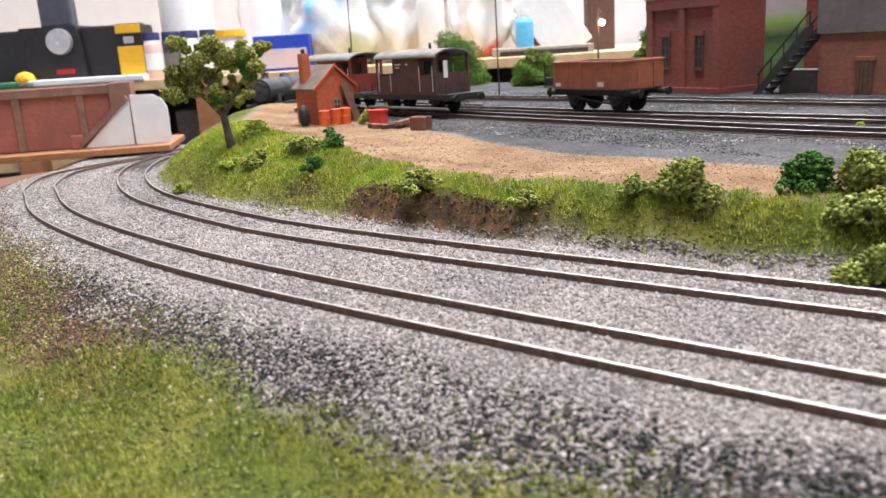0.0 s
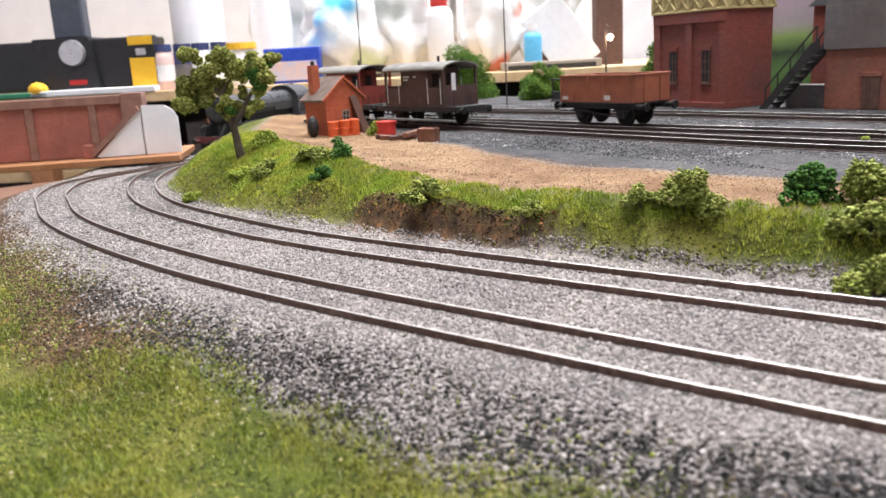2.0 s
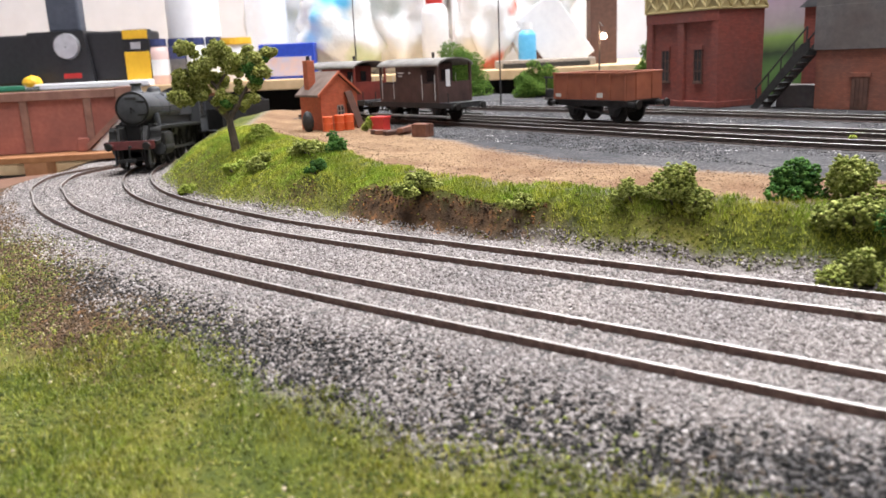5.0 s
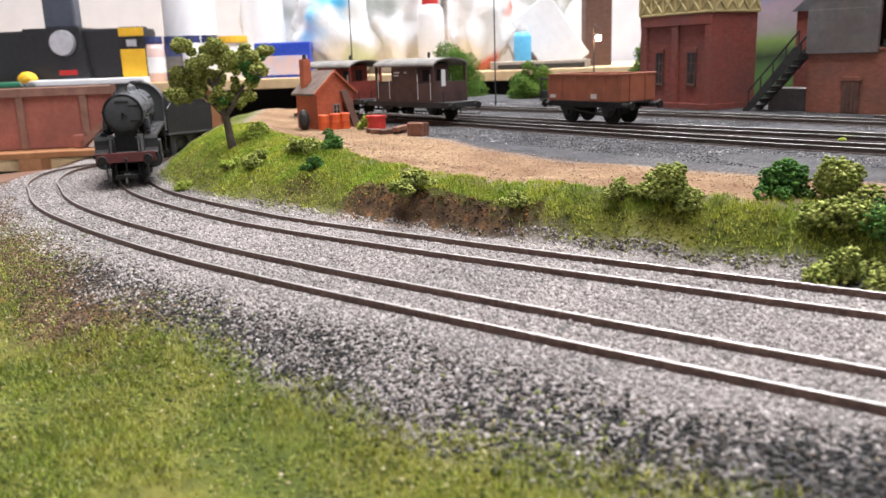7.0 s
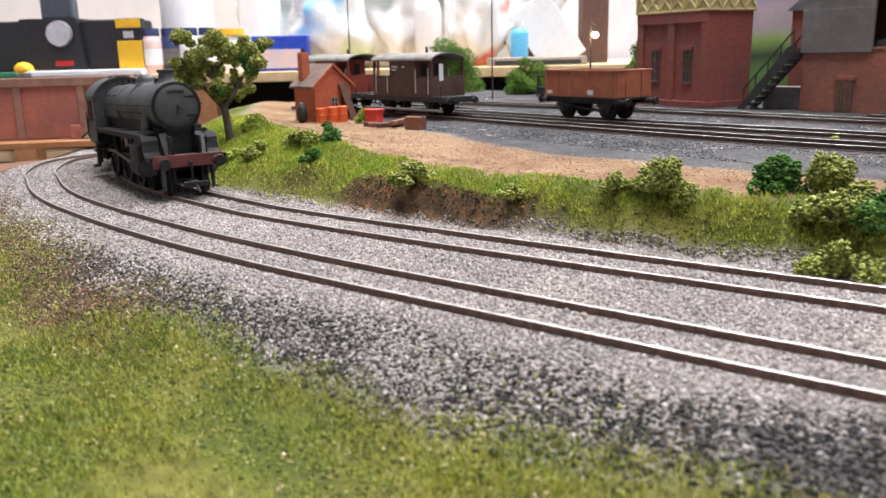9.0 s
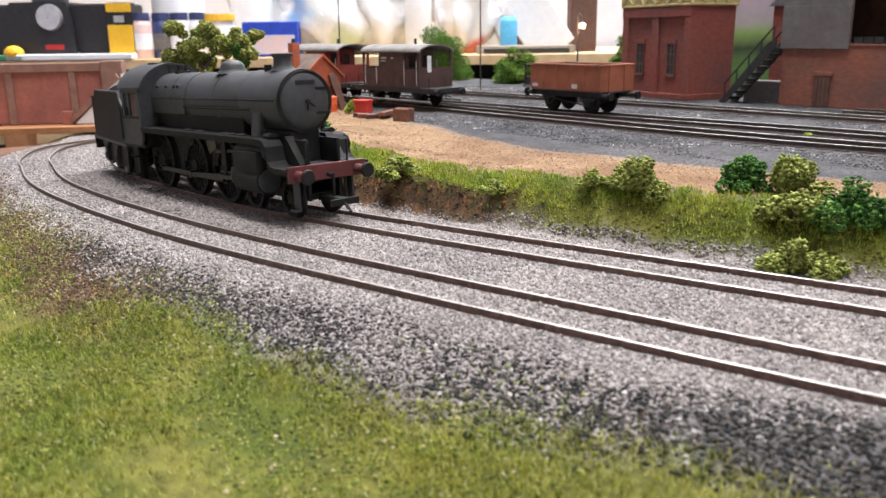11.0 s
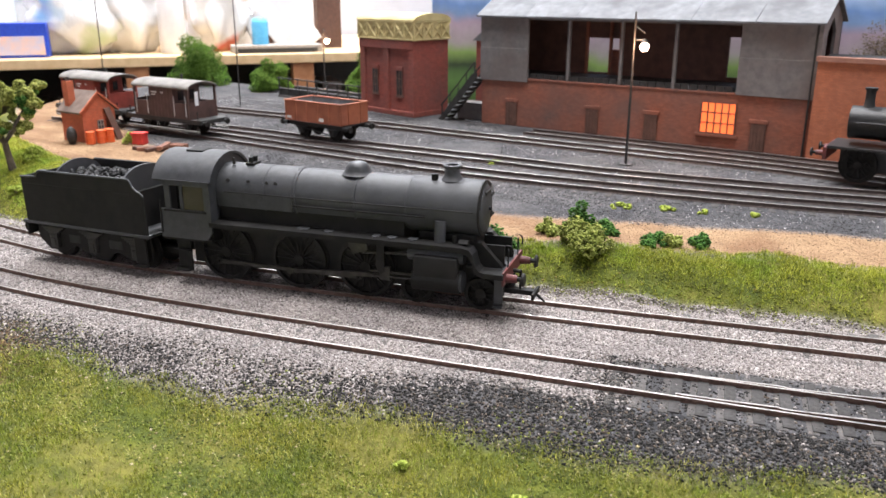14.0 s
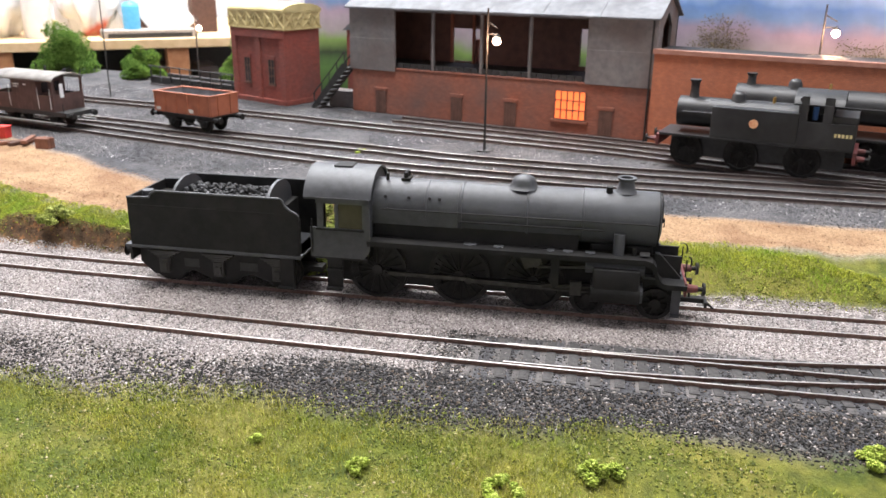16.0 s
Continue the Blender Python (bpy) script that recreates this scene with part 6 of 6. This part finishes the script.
def bench():
    t = thing("workbench", BENCH, "long pine workbench with an open dark shelf below", "workbench")
    bm = B()
    box(bm, -900, 520, 0, 420, 22, 34, 1.0)
    part("bench_top", bm, WOOD, t)
    bm = B()
    box(bm, -900, 520, 30, 420, -70, -58, 1.0)
    part("lower_shelf", bm, WOOD, t)
    for x in (-600, -330, -105, 120, 330, 500):
        bm = B()
        box(bm, x - 14, x + 14, 4, 30, -880, 22, 1.0)
        part("post", bm, PLY, t)
    bm = B()
    box(bm, -900, 520, 300, 310, -400, 22)
    part("back_panel", bm, BLACK, t)
    for k in range(16):
        bm = B()
        x = -560 + k * 66
        box(bm, x, x + random.Random(k).uniform(24, 52), 60, 130, -57, -57 + random.Random(k + 9).uniform(14, 50), 1.5)
        part("stored_box", bm, (BLACK, DOOR_BROWN, SHEET, STONE)[k % 4], t)


bench()


def on_bench(u, v, z=34.0):
    return BENCH @ at(u, v, z)


PLASTIC_BLACK = surface("black_plastic", (0.012, 0.012, 0.014), (0.022, 0.022, 0.025), 200, 0.35)
SILVER = surface("brushed_silver", (0.6, 0.6, 0.62), (0.75, 0.75, 0.78), 150, 0.3, 0.8)
YELLOW = surface("yellow_card", (0.75, 0.42, 0.02), (0.85, 0.5, 0.03), 200, 0.5)
WHITE_PLASTIC = surface("white_plastic", (0.78, 0.78, 0.8), (0.86, 0.86, 0.88), 100, 0.35)
NAVY = surface("navy_plastic", (0.025, 0.035, 0.11), (0.045, 0.06, 0.17), 200, 0.4)
BLUE = surface("blue_card", (0.015, 0.05, 0.42), (0.025, 0.08, 0.55), 200, 0.4)
SKY = surface("sky_blue_plastic", (0.1, 0.45, 0.75), (0.16, 0.55, 0.85), 200, 0.4)
PINK = surface("pink_bottle", (0.6, 0.42, 0.4), (0.7, 0.52, 0.48), 100, 0.3)
GREEN = surface("green_card", (0.02, 0.16, 0.09), (0.04, 0.24, 0.13), 200, 0.5)


def radio():
    t = thing("speaker_dock", on_bench(-300, 34), "black speaker bar with a silver round knob on the bench", "speaker")
    bm = B()
    box(bm, -170, 112, 0, 60, 6, 66, 3)
    part("speaker_body", bm, PLASTIC_BLACK, t)
    bm = B()
    prism(bm, [(-34, 0), (50, 0), (42, 68), (-26, 68)], "y", -8, 58)
    c = part("control_panel", bm, PLASTIC_BLACK, t)
    bm = B()
    rod(bm, (22, -9, 50), (22, -15, 50), 15.5, 14.5, seg=36)
    part("knob", bm, SILVER, c, "silver round knob")
    bm = B()
    box(bm, 12, 34, -8.6, -7.9, 12, 18)
    part("display", bm, glow("red_display", (0.35, 0.012, 0.01), 0.12), c)
    bm = B()
    box(bm, -12, 28, 20, 40, 68, 240, 3)
    part("aerial_stand", bm, surface("slate_plastic", (0.05, 0.06, 0.08), (0.08, 0.09, 0.12), 100, 0.5), t)


radio()


def carton():
    t = thing("battery_pack", on_bench(-192, 15), "upright yellow and black card pack on the bench", "box")
    bm = B()
    box(bm, -14, 16, 0, 14, 0, 66, 0.8)
    part("card", bm, PLASTIC_BLACK, t)
    for z0, z1 in ((1, 40), (55, 65)):
        bm = B()
        box(bm, -14.5, 15.5, -0.8, 6, z0, z1, 0.4)
        part("yellow_panel", bm, YELLOW, t)
    bm = B()
    box(bm, -6, 6, -1, 0, 43, 51, 0.3)
    part("clear_window", bm, SILVER, t)


carton()


def bottle(u, v, r, h, body, cap, label, capr=0.55, band=None):
    t = thing("bottle", on_bench(u, v), label, "bottle", "bottles on the bench")
    bm = B()
    lathe(bm, [(r * 0.94, 0), (r, 1.5), (r, h * 0.7), (r * 0.9, h * 0.78), (r * capr, h * 0.84), (r * capr, h * 0.86)], 22)
    b = part("body", bm, body, t, smooth=40)
    bm = B()
    lathe(bm, [(r * capr * 1.1, h * 0.84), (r * capr * 1.12, h * 0.86), (r * capr * 1.08, h)], 18)
    part("cap", bm, cap, t)
    if band:
        bm = B()
        lathe(bm, [(r * 1.012, h * 0.2), (r * 1.012, h * 0.55)], 22)
        part("label_band", bm, band, b)


bottle(-172, 30, 14, 54, PINK, NAVY, "small pink paint bottle with a navy cap", 0.75, WHITE_CARD)
bottle(-150, 40, 13, 54, NAVY, NAVY, "small navy paint bottle with a dark cap", 0.75, SHEET)
bottle(-128, 42, 13, 54, WHITE_PLASTIC, NAVY, "small clear-white paint bottle with a navy cap", 0.75, WHITE_CARD)
bottle(-106, 44, 12, 54, WHITE_PLASTIC, NAVY, "small white paint bottle with a navy cap", 0.75, WHITE_CARD)
bottle(-80, 50, 18, 52, WHITE_PLASTIC, YELLOW, "squat white tub with a yellow lid", 0.95)
bottle(-146, 105, 33, 190, WHITE_PLASTIC, GREEN, "large white plastic tub with a green and blue label", 0.9, None)
bottle(-55, 130, 28, 150, WHITE_PLASTIC, BLUE, "tall white cleaner bottle with a blue cap", 0.4)
bottle(167, 64, 17, 98, WHITE_PLASTIC, RED, "white squeezy bottle with a red cap", 0.55)
bottle(215, 120, 26, 150, WHITE_PLASTIC, ORANGE, "white bottle with an orange-red cap", 0.5)
bottle(280, 46, 11, 54, SKY, WHITE_PLASTIC, "small sky-blue glue bottle on the bench", 0.5)


def packet(name, label, u, v, w, d, h, mat, tilt=0.0, front=None, turn=0.0):
    t = thing(name, on_bench(u, v) @ at(0, 0, 0, 0, tilt, turn), label, "packet")
    bm = B()
    box(bm, -w / 2, w / 2, 0, d, 0, h, 1.2)
    p = part("carton", bm, mat, t)
    if front:
        bm = B()
        box(bm, -w * 0.44, w * 0.44, -0.6, 1, h * 0.08, h * 0.62, 0.3)
        part("printed_panel", bm, front, p)


packet("blue_packet", "blue foil packet with a pale printed panel", -15, 30, 68, 24, 42, BLUE, 0, surface("printed_panel", (0.45, 0.5, 0.7), (0.75, 0.5, 0.4), 60, 0.5))
packet("white_box", "plain white card box on the bench", 250, 130, 60, 60, 62, WHITE_CARD)
packet("model_kit_box", "half-open white and brown card box leaning back", 312, 80, 60, 30, 60, WHITE_CARD, -24, DOOR_BROWN)
packet("white_sheet", "leaning white card sheet", 345, 76, 58, 4, 92, WHITE_CARD, -35)
packet("dark_tin", "dark upright tin on the bench end", 384, 96, 34, 34, 120, DOOR_BROWN)
packet("paper_pile", "low pile of papers and strips on the bench", -250, -2, 150, 26, 7, WHITE_CARD)
packet("green_strip", "flat dark green card strip", -350, -2, 90, 26, 6, GREEN)
loose("yellow_sponge", "small round yellow sponge on the bench", "sponge", on_bench(-318, 6, 34), YELLOW, lambda bm: ball(bm, (0, 0, 9), 10, 1.2, 1, 0.9))
packet("small_parts_tray", "flat tray of small dark parts", 300, 20, 120, 40, 10, STONE, 0, BLACK)


def bag(u, v, w, d, h, label, mat, seed):
    r = np.random.default_rng(seed)
    bm = B()
    bmesh.ops.create_icosphere(bm, subdivisions=4, radius=1.0)
    for p in bm.verts:
        c = p.co
        n = noise.noise(Vector((c.x * 2.2 + seed, c.y * 2.2, c.z * 2.2))) * 0.3 + abs(noise.noise(Vector((c.x * 6, c.y * 6 + seed, c.z * 6)))) * 0.16
        k = 1 + n
        p.co = Vector((c.x * w / 2 * k, c.y * d / 2 * k, max((c.z * k + 0.85) * h / 1.9, 0)))
    ob = part("plastic_bag", bm, mat, smooth=70)
    ob.matrix_basis = on_bench(u, v)
    bm = B()
    lathe(bm, [(w * 0.10, 0), (w * 0.05, h * 0.06), (w * 0.04, h * 0.09), (w * 0.12, h * 0.17), (w * 0.16, h * 0.22), (w * 0.11, h * 0.18)], 14, Matrix.Translation((w * 0.08, 0, h * 0.96)))
    for p in bm.verts:
        p.co += Vector((noise.noise(p.co * 40), noise.noise(p.co * 40 + Vector((9, 3, 1))), 0)) * w * 0.05
    part("gathered_neck", bm, mat, ob)
    tagged(ob, label, "plastic bag", "bags on the bench")


def film(name, tones, scale):
    m, nt, b = nodes_of(name)
    nt.links.new(ramp(nt, noise_of(nt, scale, 1.5), tones), b.inputs["Base Color"])
    b.inputs["Roughness"].default_value = 0.18
    b.inputs["Coat Weight"].default_value = 0.5
    bump(nt, b, noise_of(nt, 60.0, 4.0), 0.6, 0.004)
    return m


PRINT_BAG = film("printed_film", [(0.32, (0.12, 0.5, 0.8)), (0.42, (0.8, 0.83, 0.84)), (0.6, (0.82, 0.83, 0.83)), (0.68, (0.5, 0.6, 0.35)), (0.75, (0.75, 0.35, 0.35))], 14.0)
CLEAR_BAG = film("clear_film", [(0.32, (0.40, 0.43, 0.41)), (0.44, (0.78, 0.79, 0.80)), (0.7, (0.85, 0.85, 0.84))], 16.0)
RED_BAG = film("red_print_film", [(0.35, (0.85, 0.85, 0.85)), (0.55, (0.84, 0.82, 0.8)), (0.62, (0.75, 0.16, 0.1)), (0.7, (0.8, 0.5, 0.25))], 16.0)
bag(50, 95, 125, 90, 118, "crumpled printed white and blue plastic bag", PRINT_BAG, 2)
bag(112, 100, 90, 80, 130, "crumpled clear plastic bag", CLEAR_BAG, 5)
bag(232, 90, 70, 60, 128, "white plastic bag with red print", RED_BAG, 8)
bag(-20, 170, 120, 90, 200, "large white plastic bag", CLEAR_BAG, 11)
bag(90, 190, 160, 90, 260, "large white plastic bag standing at the back", RED_BAG, 14)
bag(260, 210, 190, 100, 250, "large pale plastic bag standing at the back", CLEAR_BAG, 17)


# turntable girder and small bridge seen beyond the yard
def girder():
    t = thing("turntable_bridge", at(-300, 575, YARD, 0, 0, -6), "dark girder turntable with thin handrails", "turntable")
    bm = B()
    box(bm, -75, 62, -2, 2, 2, 9, 0.3)
    box(bm, -75, 62, 18, 22, 2, 9, 0.3)
    part("girder", bm, BLACK, t)
    bm = B()
    box(bm, -75, 62, -3, 23, 0, 2)
    part("deck", bm, SHEET, t)
    for k in range(10):
        bm = B()
        rod(bm, (-72 + k * 14.5, -3, 4), (-72 + k * 14.5, -3, 20), 0.7, seg=6)
        part("rail_post", bm, BLACK, t)
    bm = B()
    rod(bm, (-75, -3, 19), (62, -3, 19), 0.6, seg=6)
    part("handrail", bm, BLACK, t)


girder()


# ---- painted backdrop board ----
def backdrop():
    m, nt, b = nodes_of("printed_landscape")
    tc = nt.nodes.new("ShaderNodeTexCoord")
    sep = nt.nodes.new("ShaderNodeSeparateXYZ")
    nt.links.new(tc.outputs["Object"], sep.inputs[0])
    wob = noise_of(nt, 9.0, 4.0)
    z = nt.nodes.new("ShaderNodeMath")
    z.operation = "MULTIPLY_ADD"
    z.inputs[1].default_value, z.inputs[2].default_value = 0.05, -0.025
    nt.links.new(wob, z.inputs[0])
    s = nt.nodes.new("ShaderNodeMath")
    s.operation = "ADD"
    nt.links.new(z.outputs[0], s.inputs[0])
    nt.links.new(sep.outputs[2], s.inputs[1])
    mr = add(nt, "ShaderNodeMapRange", From_Min=0.0, From_Max=0.2)
    nt.links.new(s.outputs[0], mr.inputs["Value"])
    c = ramp(nt, mr.outputs[0], [(0.0, (0.05, 0.10, 0.03)), (0.18, (0.10, 0.22, 0.06)), (0.26, (0.03, 0.06, 0.03)), (0.33, (0.22, 0.36, 0.10)), (0.39, (0.40, 0.36, 0.38)), (0.47, (0.42, 0.33, 0.42)), (0.52, (0.20, 0.32, 0.55)), (0.56, (0.16, 0.30, 0.62)), (0.62, (0.45, 0.62, 0.85)), (1.0, (0.62, 0.76, 0.92))])
    c = mix(nt, 0.25, c, ramp(nt, noise_of(nt, 60.0), [(0.35, (0.5, 0.55, 0.5)), (0.65, (1.2, 1.2, 1.2))]), "MULTIPLY")
    nt.links.new(c, b.inputs["Base Color"])
    b.inputs["Roughness"].default_value = 0.6
    bm = B()
    box(bm, 0, 850, 0, 6, 0, 330, 0.5)
    ob = part("backdrop", bm, m)
    ob.matrix_basis = at(-262, 690, YARD - 20, 0, 0, -4)
    tagged(ob, "printed countryside backdrop board with hills and sky", "backdrop", kind="structure")


backdrop()
HAZY = leaf("hazy_foliage", (0.10, 0.085, 0.06), (0.17, 0.145, 0.10), (0.27, 0.22, 0.15))
for x, y, w, h in ((160, 655, 62, 44), (268, 655, 74, 40)):
    bush(x, y, w, h + 48, HAZY, "brown-grey bare winter tree before the backdrop", z=YARD, count=3600, size=0.9)

# ---- the room round the layout ----
WALL = surface("room_wall", (0.57, 0.565, 0.60), (0.63, 0.625, 0.66), 30, 0.9, 0, 0.05)
CEIL = surface("room_ceiling", (0.78, 0.78, 0.77), (0.82, 0.82, 0.81), 30, 0.9, 0, 0.05)


def slab(name, x0, x1, y0, y1, z0, z1, mat, place=Matrix()):
    bm = B()
    box(bm, x0, x1, y0, y1, z0, z1)
    ob = part(name, bm, mat)
    ob.matrix_basis = place
    return tagged(ob, name.replace("_", " ") + " of the hobby room", "room", kind="structure")


slab("wall_behind_bench", -2000, 2600, 440, 470, -900, 1550, WALL, BENCH)
slab("wall_north", -2600, 1600, 1900, 1950, -900, 1550, WALL)
slab("wall_south", -2600, 1600, -1550, -1500, -900, 1550, WALL)
slab("wall_west", -2650, -2600, -1550, 1950, -900, 1550, WALL)
slab("wall_east", 1600, 1650, -1550, 1950, -900, 1550, WALL)
slab("floor", -2650, 1650, -1550, 1950, -950, -900, surface("dark_floor", (0.12, 0.1, 0.09), (0.2, 0.17, 0.15), 20, 0.7))
slab("ceiling", -2650, 1650, -1550, 1950, 1550, 1600, CEIL)


# ---- motions ----
TRAVEL = [(0.0, 422), (1.0, 467), (2.0, 508), (2.5, 531), (3.0, 557), (3.5, 585), (4.0, 612), (5.0, 658), (6.0, 698), (6.5, 717), (7.0, 738), (7.5, 763), (8.0, 791), (9.0, 851), (10.0, 911), (10.5, 944), (11.0, 970), (11.5, 993), (12.0, 1021), (12.5, 1049), (13.0, 1079), (14.0, 1138), (14.5, 1170), (15.0, 1202), (15.5, 1234), (16.0, 1267)]


def lead_at(t):
    """Place along the far line of the engine's leading wheel."""
    ts, ss = [a for a, _ in TRAVEL], [b for _, b in TRAVEL]
    w = np.linspace(-0.3, 0.3, 9)
    return float(np.mean(np.interp(t + w, [-1] + ts + [17], [ss[0] - 39] + ss + [ss[-1] + 66])))


def on_line(s):
    return np.array([np.interp(s, FAR_S, FAR_C[:, 0]), np.interp(s, FAR_S, FAR_C[:, 1])])


def ride(s, a, b):
    """Pose of a vehicle whose front is at s and which rests on the line at a and b behind it."""
    p, q = on_line(s - a), on_line(s - b)
    u = (p - q) / np.linalg.norm(p - q)
    o = p + u * a
    za, zb = float(line_level(p[0])), float(line_level(q[0]))
    dip = math.degrees(math.atan2(za - zb, float(np.linalg.norm(p - q))))
    z = za + (za - zb) / np.linalg.norm(p - q) * a
    return at(o[0], o[1], z, 0, -dip, math.degrees(math.atan2(u[1], u[0])))


def motions():
    times = [k * 0.2 for k in range(81)]
    front = [lead_at(t) + 19.5 for t in times]
    walk(ENGINE, [(t, ride(s, 40, 117)) for t, s in zip(times, front)])
    walk(TENDER, [(t, ride(s, 180, 216)) for t, s in zip(times, front)])
    for ob, x, r in E_WHEELS + T_WHEELS:
        walk(ob, [(t, at(x, 0, r, 0, math.degrees((s - front[0]) / r), 0)) for t, s in zip(times, front)])
    pins = [-(s - front[0]) / DR for s in front]
    pin = [(DRIVERS[1] + 4.3 * math.cos(a), DR + 4.3 * math.sin(a)) for a in pins]
    for ob in E_RODS:
        walk(ob, [(t, at(px, 0, pz)) for t, (px, pz) in zip(times, pin)])
    tilt = [math.asin((11.0 - pz) / 42) for _, pz in pin]
    for ob in E_CONN:
        walk(ob, [(t, at(px, 0, pz, 0, -math.degrees(a), 0)) for t, (px, pz), a in zip(times, pin, tilt)])
    for ob in E_CROSS:
        walk(ob, [(t, at(px + 42 * math.cos(a), 0, 11.0)) for t, (px, pz), a in zip(times, pin, tilt)])


motions()
